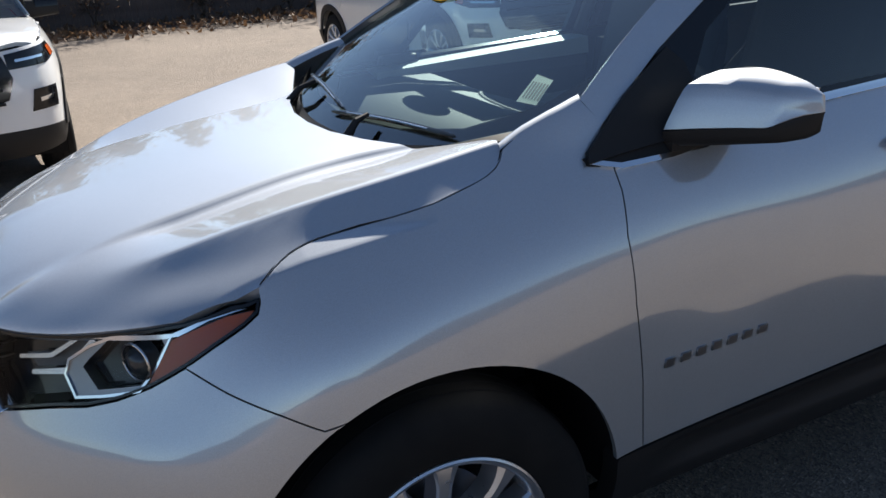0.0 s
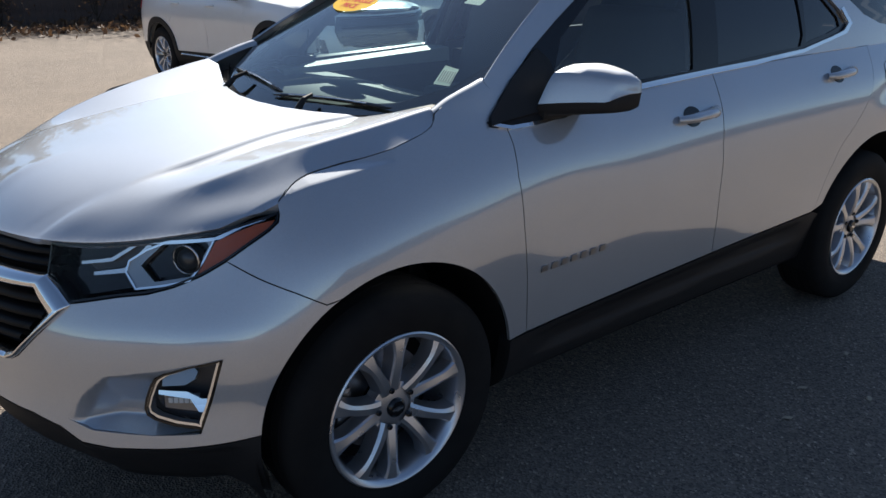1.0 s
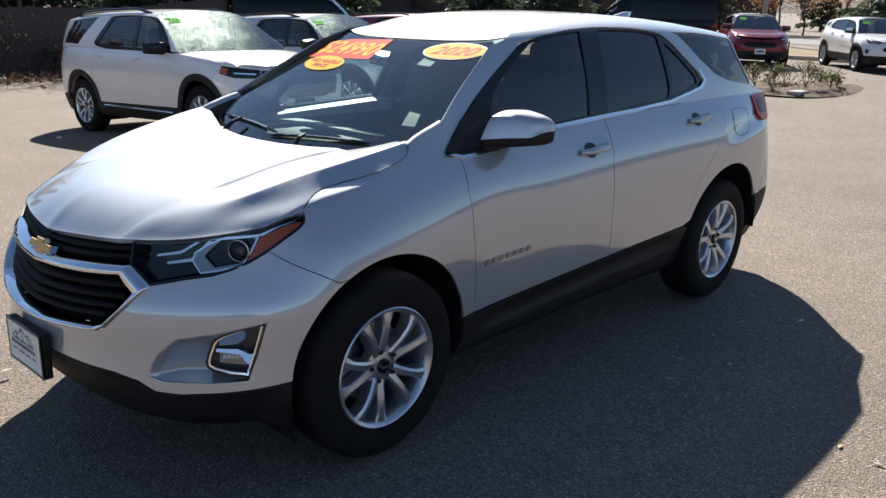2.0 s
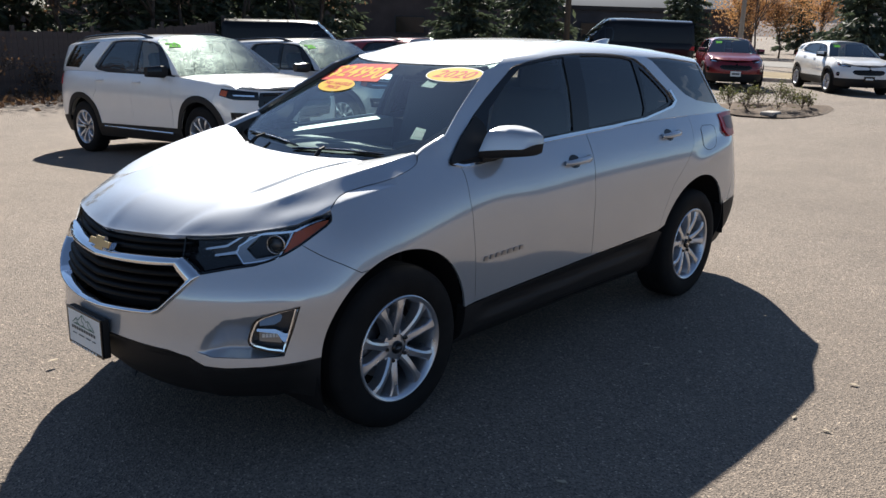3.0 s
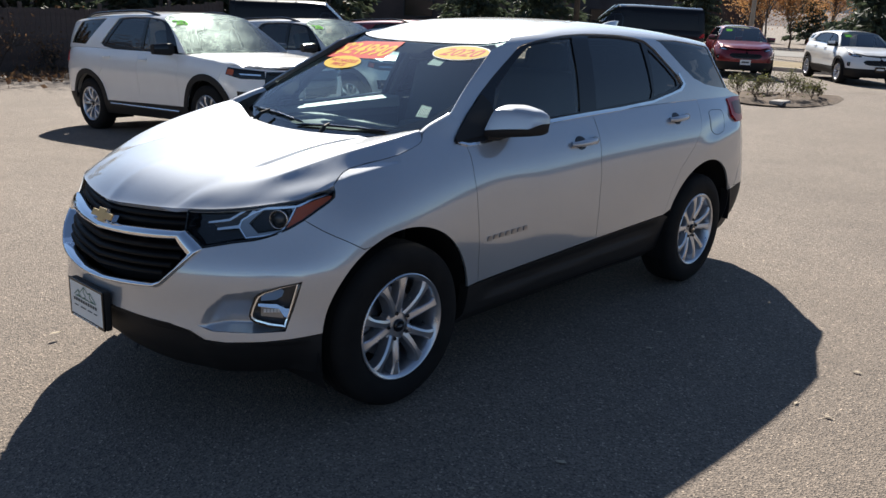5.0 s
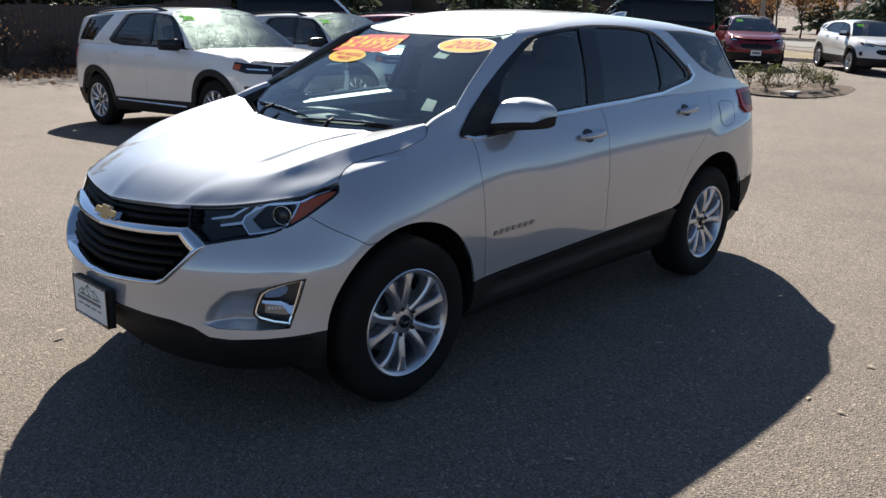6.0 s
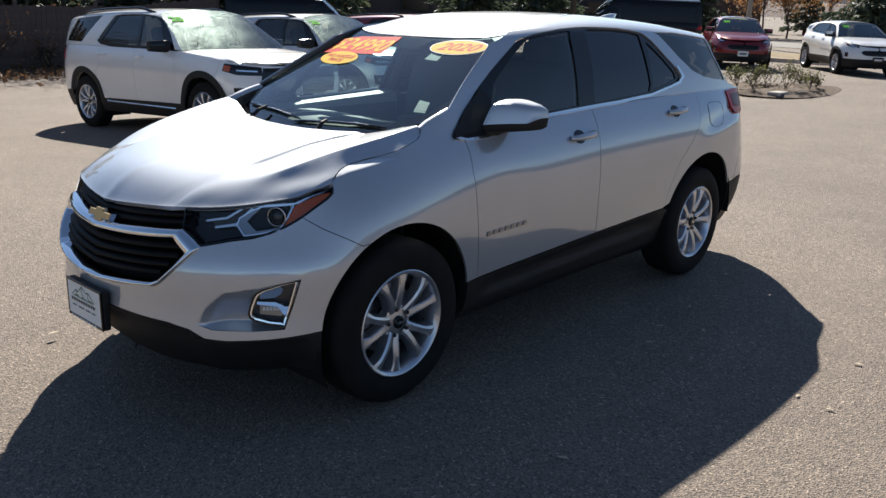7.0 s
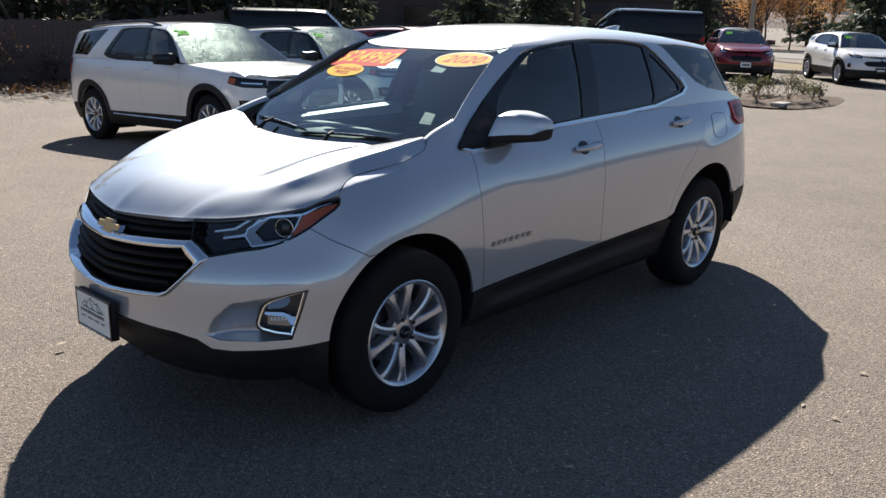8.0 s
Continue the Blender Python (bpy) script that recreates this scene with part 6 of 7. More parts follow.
MID = Body(
    outline=[(-0.90, 0), (-0.885, 0.25), (-0.83, 0.48), (-0.72, 0.67), (-0.56, 0.80), (-0.35, 0.885), (0, 0.93), (0.6, 0.92), (1.4, 0.92), (2.2, 0.925), (2.71, 0.93), (3.1, 0.90), (3.4, 0.80), (3.58, 0.6), (3.66, 0.3), (3.68, 0)],
    front=[(0.2, 0.12), (0.35, 0.03), (0.5, 0.0), (0.65, 0.005), (0.75, 0.03), (0.85, 0.08), (0.95, 0.13), (1.05, 0.19)],
    side=[(0, 0.13), (0.06, 0.085), (0.14, 0.035), (0.25, 0.004), (0.36, 0.003), (0.5, 0.018), (0.65, 0.01), (0.8, 0.04), (0.95, 0.12)],
    rear=[(0.2, 0.12), (0.45, 0.02), (0.7, 0.0), (0.9, 0.03), (1.2, 0.10)],
    belt=[(-0.9, 0.90), (-0.3, 1.0), (0.3, 1.08), (0.8, 1.115), (1.6, 1.15), (2.4, 1.185), (3.1, 1.20), (3.7, 1.18)],
    roof=[(0.3, 1.46), (0.7, 1.515), (1.0, 1.55), (1.4, 1.58), (1.9, 1.59), (2.5, 1.57), (3.5, 1.48)],
    screen=(0.28, 1.10, 1.60, 0.14, 0.5), tumble=0.46,
    hood_mid=[(-0.85, 0.92), (-0.6, 0.99), (-0.2, 1.05), (0.3, 1.11), (0.6, 1.14)],
    hood_edge=[(-0.85, 0.84), (-0.5, 0.94), (-0.2, 1.01), (0.2, 1.07), (0.6, 1.12)],
    hood_wide=[(-0.85, 0.70), (-0.3, 0.79), (0.2, 0.80), (0.6, 0.76)],
    hood_front=[(0, -0.80), (0.25, -0.77), (0.5, -0.68), (0.68, -0.52), (0.78, -0.30), (0.8, -0.1)],
    roll=(0.03, 0.06), blend=(-0.6, -0.2, 3.0, 3.5), corner=0.11)
MID_KIT = dict(step=0.08, wheelbase=2.71, arch=0.39, arch_z=0.38, sill=0.50, seams=(0.5, 1.46, 2.28), nose_top=0.845, lamp_end=-0.30, bumper_low=0.50, hood_end=0.46, tail_x=3.5,
               step_bar=False, clad_arch=True, chrome=True, rails=None, mirror=(0.62, 1.10), handles=(1.22, 2.08), track=0.80, wheel=1.0, tail_lamp=1.0, plate=0.50, plate_white=True,
               dlo=[(2.62, 0.06), (2.72, 0.15), (2.50, 0.45), (2.2, 0.53), (1.6, 0.55), (1.25, 0.50), (0.95, 0.36), (0.7, 0.18), (0.55, 0.02)],
               quarter=[(2.85, 0.14), (3.25, 0.16), (3.15, 0.36), (2.75, 0.42)],
               panes=[[(0.78, 0.05), (1.42, 0.04), (1.46, 0.50), (1.28, 0.47), (1.0, 0.33)], [(1.52, 0.04), (2.55, 0.10), (2.55, 0.20), (2.42, 0.42), (2.15, 0.49), (1.56, 0.505)]],
               lamp=[(0.56, 0.835), (0.80, 0.84), (1.02, 0.88), (1.12, 0.93), (0.9, 0.915), (0.58, 0.872)], reflector=[(0.64, 0.848), (0.90, 0.870), (0.91, 0.898), (0.66, 0.868)],
               marker=[(0.98, 0.87), (1.05, 0.89), (1.08, 0.92), (1.0, 0.91)], fog=[(0.86, 0.56), (0.97, 0.57), (0.98, 0.68), (0.87, 0.68)],
               grille=[(0, 0.60), (0.34, 0.61), (0.45, 0.66), (0.50, 0.70), (0.42, 0.755), (0, 0.765)], year=(0.40, 1.42))


def ground_z(x, y):
    """Ground heights, falling towards +y, set so the cars fit the camera's view."""
    d = np.clip(np.asarray(y, float) + 0.9, 0, None)
    e = np.clip(d - 1.9, 0, None)
    fall = VIEW_DROP * np.clip(d, 0, 12) + np.where(e < 9.5, 0.0028 * e * e, 0.2527 + 0.025 * np.clip(e - 9.5, 0, 12))
    return -fall * (1 - ease(x, 9, 19)) * (1 - ease(-np.asarray(x, float), 20, 60))


def stand(x, y, turn, wheelbase):
    """A pose on the ground: the front axle's place, and the way towards the tail in degrees from x."""
    c, s = math.cos(radians(turn)), math.sin(radians(turn))
    z0, z1 = float(ground_z(x, y)), float(ground_z(x + wheelbase * c, y + wheelbase * s))
    return Matrix.Translation((x, y, z0)) @ Matrix.Rotation(radians(turn), 4, "Z") @ Matrix.Rotation(-math.atan2(z1 - z0, wheelbase), 4, "Y")


parked("white_suv", "large white SUV with black wheel arches, speckled reflections painted on its windscreen", BIG, BIG_KIT, white, stand(4.58, 6.53, 93.2, 3.025), speckled)
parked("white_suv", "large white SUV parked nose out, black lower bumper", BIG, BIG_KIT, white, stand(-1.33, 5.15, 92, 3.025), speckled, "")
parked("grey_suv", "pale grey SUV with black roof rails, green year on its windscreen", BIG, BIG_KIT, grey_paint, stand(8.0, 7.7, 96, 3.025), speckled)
parked("dark_red_suv", "dark red SUV with black roof rails behind the others", BIG, BIG_KIT, red, stand(11.3, 8.2, 96, 3.025), None, "")
parked("red_suv", "dark red compact SUV with a green year sticker", MID, MID_KIT, red, stand(23.95, 8.25, 31, 2.71))
parked("white_compact_suv", "white compact SUV parked by the shrub bed", MID, dict(MID_KIT, plate_white=False), white, stand(25.77, 5.02, 39, 2.71))

VAN = Body(
    outline=[(-0.85, 0), (-0.83, 0.4), (-0.76, 0.7), (-0.6, 0.9), (-0.3, 0.99), (0, 1.02), (1.0, 1.03), (2.0, 1.03), (3.3, 1.03), (4.2, 1.02), (4.45, 0.97), (4.52, 0.6), (4.53, 0)],
    front=[(0.25, 0.1), (0.45, 0.0), (0.7, 0.0), (0.95, 0.04), (1.1, 0.10), (1.25, 0.2)],
    side=[(0, 0.05), (0.1, 0.02), (0.3, 0.0), (0.6, 0.0), (0.8, 0.01), (1.0, 0.06)],
    rear=[(0.2, 0.05), (0.6, 0.0), (1.0, 0.0), (1.4, 0.02)],
    belt=[(-0.9, 1.02), (-0.3, 1.15), (0.2, 1.25), (0.8, 1.30), (2.5, 1.32), (4.5, 1.32)],
    roof=[(0.2, 2.02), (0.8, 2.14), (1.2, 2.19), (2.5, 2.21), (4.5, 2.19)],
    screen=(0.15, 1.22, 0.80, 0.12, 0.25), tumble=0.14,
    hood_mid=[(-0.8, 1.06), (-0.4, 1.18), (0.1, 1.27), (0.5, 1.34)],
    hood_edge=[(-0.8, 0.98), (-0.4, 1.12), (0.1, 1.22), (0.5, 1.28)],
    hood_wide=[(-0.8, 0.80), (-0.3, 0.92), (0.3, 0.95)],
    hood_front=[(0, -0.76), (0.4, -0.74), (0.7, -0.62), (0.88, -0.42), (0.92, -0.2)],
    roll=(0.03, 0.06), blend=(-0.6, -0.2, 4.2, 4.5), corner=0.14)
VAN_KIT = dict(BIG_KIT, glass=black_paint, step=0.11, wheelbase=3.3, arch=0.41, arch_z=0.38, sill=0.45, seams=(0.5, 1.35, 2.6), nose_top=0.98, lamp_end=-0.42, bumper_low=0.45, hood_end=0.22, tail_x=4.48,
               step_bar=False, clad_arch=False, rails=None, mirror=(0.35, 1.40), handles=(1.15, 1.6), track=0.88, wheel=1.0, tail_lamp=1.05, plate=0.55,
               dlo=[(1.30, 0.04), (1.32, 0.25), (1.22, 0.34), (0.95, 0.36), (0.72, 0.30), (0.5, 0.14), (0.40, 0.02)],
               quarter=[(1.6, 0.06), (4.2, 0.06), (4.2, 0.36), (1.6, 0.36)], panes=[[(0.62, 0.04), (0.95, 0.04), (0.95, 0.30), (0.78, 0.27)], [(0.98, 0.04), (1.25, 0.04), (1.26, 0.25), (1.2, 0.30), (0.98, 0.31)]])
parked("black_van", "black passenger van with dark windows", VAN, VAN_KIT, black_paint, Matrix.Translation((26.6, 16.0, -0.05)) @ Matrix.Rotation(radians(-48), 4, "Z"), None, "")
parked("black_van", "black passenger van parked by the trees", VAN, VAN_KIT, black_paint, Matrix.Translation((18.1, 19.9, -0.5)) @ Matrix.Rotation(radians(133), 4, "Z"), None, "")

# ---- ground ----
def asphalt_material():
    m = material("asphalt", (0.2, 0.18, 0.16), 0.88)
    big, mid = noise_node(m, 0.35, 5.0), noise_node(m, 2.2, 6.0)
    n, l = m.node_tree.nodes, m.node_tree.links
    tc, vor = n.new("ShaderNodeTexCoord"), n.new("ShaderNodeTexVoronoi")
    vor.inputs["Scale"].default_value = 125.0
    l.new(tc.outputs["Object"], vor.inputs["Vector"])
    tone = ramp(m, big, [(0.25, (0.186, 0.151, 0.124)), (0.5, (0.218, 0.179, 0.147)), (0.75, (0.246, 0.202, 0.166))])
    tone = mixed(m, 0.5, tone, ramp(m, mid, [(0.3, (0.72, 0.72, 0.72)), (0.7, (1.0, 1.0, 1.0))]), "MULTIPLY")
    stones = ramp(m, vor.outputs["Color"], [(0.12, (0.40, 0.40, 0.40)), (0.5, (0.86, 0.85, 0.83)), (0.82, (1.15, 1.12, 1.08)), (0.97, (2.3, 2.25, 2.1))])
    tone = mixed(m, 1.0, tone, stones, "MULTIPLY")
    link(m, tone, "Base Color")
    b1, b2 = n.new("ShaderNodeBump"), n.new("ShaderNodeBump")
    b1.inputs["Strength"].default_value, b1.inputs["Distance"].default_value = 0.8, 0.007
    b2.inputs["Strength"].default_value, b2.inputs["Distance"].default_value = 0.5, 0.01
    l.new(vor.outputs["Distance"], b1.inputs["Height"]), l.new(mid, b2.inputs["Height"])
    l.new(b2.outputs["Normal"], b1.inputs["Normal"])
    l.new(b1.outputs["Normal"], n["Principled BSDF"].inputs["Normal"])
    return m


asphalt = asphalt_material()
axis = lambda lo, hi: np.concatenate([np.linspace(-900, lo - 8, 10), np.linspace(lo, hi, 72), np.linspace(hi + 10, 1500, 10)])
gx, gy = axis(-24, 48), axis(-20, 42)
verts = [(x, y, float(ground_z(x, y))) for x in gx for y in gy]
n = len(gy)
tagged(mesh_object("ground", verts, [(n * i + j, n * (i + 1) + j, n * (i + 1) + j + 1, n * i + j + 1) for i in range(len(gx) - 1) for j in range(n - 1)], asphalt), "worn grey-brown asphalt car park", "ground", kind="structure")


def earth(name, a, b, scale):
    m = material(name, a, 0.95)
    link(m, ramp(m, noise_node(m, scale, 6.0), [(0.3, a), (0.7, b)]), "Base Color")
    bump(m, noise_node(m, scale * 6, 5.0), 0.6, 0.02)
    return m


mulch = earth("mulch", (0.05, 0.033, 0.022), (0.13, 0.09, 0.06), 6.0)
dry_grass = earth("dry_grass", (0.16, 0.12, 0.06), (0.26, 0.20, 0.11), 1.5)
bark = earth("bark", (0.035, 0.027, 0.02), (0.08, 0.062, 0.048), 8.0)
twig = earth("twig", (0.06, 0.042, 0.032), (0.13, 0.095, 0.07), 8.0)
kerb_mat = earth("kerb_concrete", (0.33, 0.30, 0.27), (0.45, 0.42, 0.38), 3.0)
road_mat = earth("road_asphalt", (0.18, 0.17, 0.16), (0.25, 0.24, 0.22), 0.6)
hill_mat = earth("dry_hill", (0.11, 0.085, 0.078), (0.16, 0.13, 0.12), 0.012)
# the blue of distant haze is put into the mountains' base colour
far_mat = earth("haze_blue_mountain", (0.045, 0.056, 0.075), (0.065, 0.077, 0.10), 0.004)


def leaf_material(name, a, b):
    m = material(name, a, 0.6, 0.0)
    n, l = m.node_tree.nodes, m.node_tree.links
    g = n.new("ShaderNodeNewGeometry")
    c = ramp(m, g.outputs["Random Per Island"], [(0.0, a), (1.0, b)])
    link(m, c, "Base Color")
    tr, mix = n.new("ShaderNodeBsdfTranslucent"), n.new("ShaderNodeMixShader")
    l.new(c, tr.inputs["Color"])
    mix.inputs[0].default_value = 0.35
    l.new(n["Principled BSDF"].outputs[0], mix.inputs[1]), l.new(tr.outputs[0], mix.inputs[2])
    l.new(mix.outputs[0], n["Material Output"].inputs["Surface"])
    return m


needle = leaf_material("needles", (0.035, 0.052, 0.036), (0.085, 0.105, 0.062))
autumn = leaf_material("autumn_leaves", (0.46, 0.22, 0.08), (0.60, 0.36, 0.16))
shrub_leaf = leaf_material("shrub_leaves", (0.06, 0.08, 0.03), (0.20, 0.19, 0.07))
dead_leaf = leaf_material("dead_leaves", (0.10, 0.055, 0.03), (0.22, 0.13, 0.07))


def leaf_mesh(name, centres, size, mat, parent, rng, aim=None, long=2.2, label=""):
    """Many small leaves, each a folded four-cornered blade."""
    c = np.asarray(centres, float)
    k = len(c)
    d = rng.normal(size=(k, 3)) if aim is None else aim + 0.45 * rng.normal(size=(k, 3))
    d /= np.linalg.norm(d, axis=1)[:, None]
    s = np.cross(d, rng.normal(size=(k, 3)))
    s /= np.linalg.norm(s, axis=1)[:, None]
    up = np.cross(d, s)
    z = (size * rng.uniform(0.6, 1.3, k))[:, None]
    v = np.stack([c - d * z * long / 2, c + s * z * 0.5 + up * z * 0.12, c + d * z * long / 2, c - s * z * 0.5 + up * z * 0.12], 1).reshape(-1, 3)
    f = [(4 * i, 4 * i + 1, 4 * i + 2, 4 * i + 3) for i in range(k)]
    return mesh_object(name, v, f, mat, parent, label, smooth=False)


def conifer(x, y, z, h, r, seed, dense_=1.0):
    rng = np.random.default_rng(seed)
    t = thing("conifer_tree", "dark green conifer with drooping branches", "tree", Matrix.Translation((x, y, z)))
    part("trunk", tube([(0, 0, 0), (0.03, 0, h * 0.5), (0, 0, h)], [0.03 * h * 0.6, 0.012 * h, 0.01], 8), bark, t, smooth=True)
    bm, cs, aims = bmesh.new(), [], []
    for i in range(int(70 * dense_)):
        q = 0.06 + 0.92 * (i / (70 * dense_)) ** 0.9
        a = i * 2.4 + rng.normal() * 0.3
        ln = r * (1 - q) ** 0.8 * rng.uniform(0.7, 1.15) + 0.12
        d = np.array([math.cos(a), math.sin(a), 0])
        p0 = np.array([0, 0, q * h])
        tip = p0 + d * ln + np.array([0, 0, -0.18 * ln + 0.1])
        tube([tuple(p0), tuple((p0 + tip) / 2 + (0, 0, 0.05 * ln)), tuple(tip)], [0.02 + 0.01 * ln, 0.012, 0.004], 5, bm)
        k = int(16 + 70 * ln / r)
        s = rng.uniform(0.12, 1.05, k)
        pts = p0 + (tip - p0) * s[:, None] + rng.normal(size=(k, 3)) * (0.07 * ln + 0.03) * np.array([1, 1, 0.6])
        cs.append(pts)
        aims.append(np.tile(d + (0, 0, -0.35), (k, 1)))
    part("crown_wood", bm, bark, t, smooth=True)
    leaf_mesh("crown", np.concatenate(cs), 0.16 * (r / 2.2) ** 0.5, needle, t, rng, np.concatenate(aims), 2.8)
    return t


def limbs(rng, h, spread, levels=4, base=0.10, forks=3, stem=0.36):
    """Branch lines of a bare tree: lists of (points, radii), and the tips."""
    out, tips = [], []
    todo = [(np.zeros(3), np.array([0, 0, 1.0]), h * stem, base, 0)]
    while todo:
        p, d, ln, r, lv = todo.pop()
        mid = p + d * ln * 0.5 + rng.normal(size=3) * ln * 0.05
        e = p + d * ln + rng.normal(size=3) * ln * 0.06
        out.append(([tuple(p), tuple(mid), tuple(e)], [r, r * 0.82, r * 0.62]))
        if lv == levels:
            tips.append(e)
            continue
        for _ in range(forks if lv else forks + 1):
            nd = d + rng.normal(size=3) * spread + np.array([0, 0, 0.18])
            nd /= np.linalg.norm(nd)
            todo.append((p + (e - p) * rng.uniform(0.55, 1.0), nd, (ln if lv else h * 0.36) * rng.uniform(0.62, 0.82), r * 0.56, lv + 1))
        tips.append(e)
    return out, np.array(tips)


def leafy(name, label, x, y, z, h, seed, leafmat, count, size, spread=0.55, levels=4, base=0.10, wood=None, fuzz=0.35, forks=3, category="tree", stem=0.36):
    rng = np.random.default_rng(seed)
    t = thing(name, label, category, Matrix.Translation((x, y, z)))
    segs, tips = limbs(rng, h, spread, levels, base, forks, stem)
    bm = bmesh.new()
    for p, r in segs[1:]:
        tube(p, r, 5, bm)
    part("trunk", tube(segs[0][0], segs[0][1], 8), wood or bark, t, smooth=True)
    part("crown_wood", bm, wood or bark, t, smooth=True)
    if count:
        c = tips[rng.integers(0, len(tips), count)] + rng.normal(size=(count, 3)) * fuzz
        c = c[c[:, 2] > 0.05]
        leaf_mesh("crown", c, size, leafmat, t, rng)
    return t


# ---- shrub bed ----
bed = [(15.4, 4.25), (15.6, 3.6), (16.6, 3.2), (18.6, 3.35), (19.9, 4.0), (19.6, 4.8), (18.9, 5.5), (17.0, 5.6), (15.9, 5.0)]
bed = curve(bed + bed[:1], 60)[:-1]
rng = np.random.default_rng(5)
cx, cy = bed.mean(0)
bv, bf = [], []
for q, zz in ((1.0, 0.006), (0.93, 0.03), (0.6, 0.06), (0.25, 0.07)):
    bv += [(cx + (a - cx) * q, cy + (b - cy) * q, zz + (0.03 * rng.normal() if q < 1 else 0)) for a, b in bed]
m = len(bed)
bf = [(m * r + i, m * r + (i + 1) % m, m * (r + 1) + (i + 1) % m, m * (r + 1) + i) for r in range(3) for i in range(m)] + [tuple(range(3 * m, 4 * m))]
tagged(mesh_object("planting_bed", bv, bf, mulch), "low mulched planting bed with dry litter", "planting bed", kind="structure")
for i, (x, y, h, c) in enumerate(((16.4, 4.9, 0.9, 220), (16.9, 4.0, 1.0, 300), (17.6, 3.7, 0.7, 120), (18.3, 3.8, 0.5, 50), (17.4, 4.9, 0.8, 120), (16.1, 4.4, 0.7, 60), (18.9, 4.4, 0.6, 60), (18.0, 4.9, 0.7, 90))):
    leafy("shrub", "small leafy shrub in a mulched bed", x, y, 0.04, h, 40 + i, shrub_leaf, int(1.6 * c), 0.026, 0.55, 3, 0.014, twig, 0.06, 5, "shrub", 0.08)
tagged(mesh_object("flat_stone", *[(lambda b: ([v.co[:] for v in b.verts], [tuple(v.index for v in f.verts) for f in b.faces]))(box((0.5, 0.28, 0.08), (15.9, 3.75, 0.06), 0.02))][0], kerb_mat), "flat pale stone at the bed's edge", "stone")

# ---- the far side: kerb, verge, road ----
def strip(name, pts, width, z, mat, label, category, height=0.0):
    p = curve(pts, 60)
    d = np.gradient(p, axis=0)
    nrm = np.stack([-d[:, 1], d[:, 0]], 1) / np.linalg.norm(d, axis=1)[:, None]
    bm = bmesh.new()
    cols = [[(*(a + b * s * width / 2), z + h) for s, h in ((-1, -0.3 if height else 0.0), (-1, height), (1, height), (1, -0.3 if height else 0.0))] for a, b in zip(p, nrm)]
    rows = [[bm.verts.new(tuple(map(float, q))) for q in c] for c in cols]
    for a, b in zip(rows, rows[1:]):
        for j in range(3):
            if height or j == 1:
                bm.faces.new((a[j], b[j], b[j + 1], a[j + 1]))
    return tagged(part(name, bm, mat, None), label, category, kind="structure")


strip("kerb", [(33.0, -12.0), (31.0, 0.0), (29.6, 8.0), (28.6, 14.0), (29.5, 24.0)], 0.16, 0.0, kerb_mat, "pale concrete kerb along the car park", "kerb", 0.14)
strip("verge", [(36.4, -12.0), (34.4, 0.0), (33.0, 8.0), (32.0, 14.0), (33.0, 24.0)], 6.4, 0.10, dry_grass, "dry grass verge with shrubs", "verge")
strip("road", [(52.0, -60.0), (50.0, 0.0), (48.5, 15.0), (48.0, 40.0), (49.0, 90.0)], 9.0, 0.02, road_mat, "pale grey road beyond the verge", "road")
for i, (x, y, h) in enumerate(((59.6, 23.6, 5.6), (63.0, 24.2, 6.0), (62.0, 21.4, 4.8), (68.0, 20.5, 5.5))):
    leafy("dry_shrub", "brown dry shrub on the verge", x, y, 0.1, h, 70 + i, dead_leaf, 500, 0.05, 0.6, 3, 0.02, twig, 0.14, 4, "shrub")

# ---- fence and thicket behind the parked row ----
fence = thing("fence", "dark weathered board fence in shade", "fence", kind="structure")
fence_wood = earth("fence_wood", (0.075, 0.056, 0.050), (0.125, 0.098, 0.085), 3.0)
board = bpy.data.meshes.new("board")
bm = box((0.145, 0.022, 1.9), (0, 0, 0.95), 0.004, segments=1)
bm.to_mesh(board), bm.free()
board.materials.append(fence_wood)
for i in range(190):
    x = -14.0 + 0.15 * i
    o = new("board", board)
    o.parent = fence
    y = 22.6 + 0.02 * x
    o.matrix_basis = pose(x, y + random.uniform(-0.006, 0.006), float(ground_z(x, y)) + random.uniform(-0.05, 0.01), 0, 0, random.uniform(-1, 1))
for i in range(13):
    x = -14.0 + 2.4 * i
    part("post", box((0.1, 0.1, 2.1), (x, 22.68 + 0.02 * x, float(ground_z(x, 22.6)) + 1.0), 0.008, segments=1), fence_wood, fence)
strip("litter_strip", [(-18.0, 20.7), (-4.0, 20.9), (6.0, 21.2), (15.0, 21.4)], 3.4, float(ground_z(0, 21)) + 0.03, mulch, "strip of fallen leaves and mulch along the fence", "ground cover")
rng = np.random.default_rng(8)
pts = np.stack([rng.uniform(-16, 14, 2600), 20.9 + rng.normal(size=2600) * 1.0, np.full(2600, float(ground_z(0, 21)) + 0.06) + rng.uniform(0, 0.12, 2600)], 1)
tagged(leaf_mesh("leaf_litter", pts, 0.10, dead_leaf, None, rng), "brown fallen leaves", "leaves", kind="stuff")
for i in range(12):
    x = -14.5 + 2.3 * i + random.uniform(-0.5, 0.5)
    leafy("bare_shrub", "twiggy leafless shrub in front of a dark fence", x, 21.9 + random.uniform(-0.3, 0.3), float(ground_z(x, 21.9)), random.uniform(1.5, 2.6), 300 + i, dead_leaf, 260, 0.05, 0.62, 3, 0.035, bark, 0.25, 4, "shrub", 0.12)
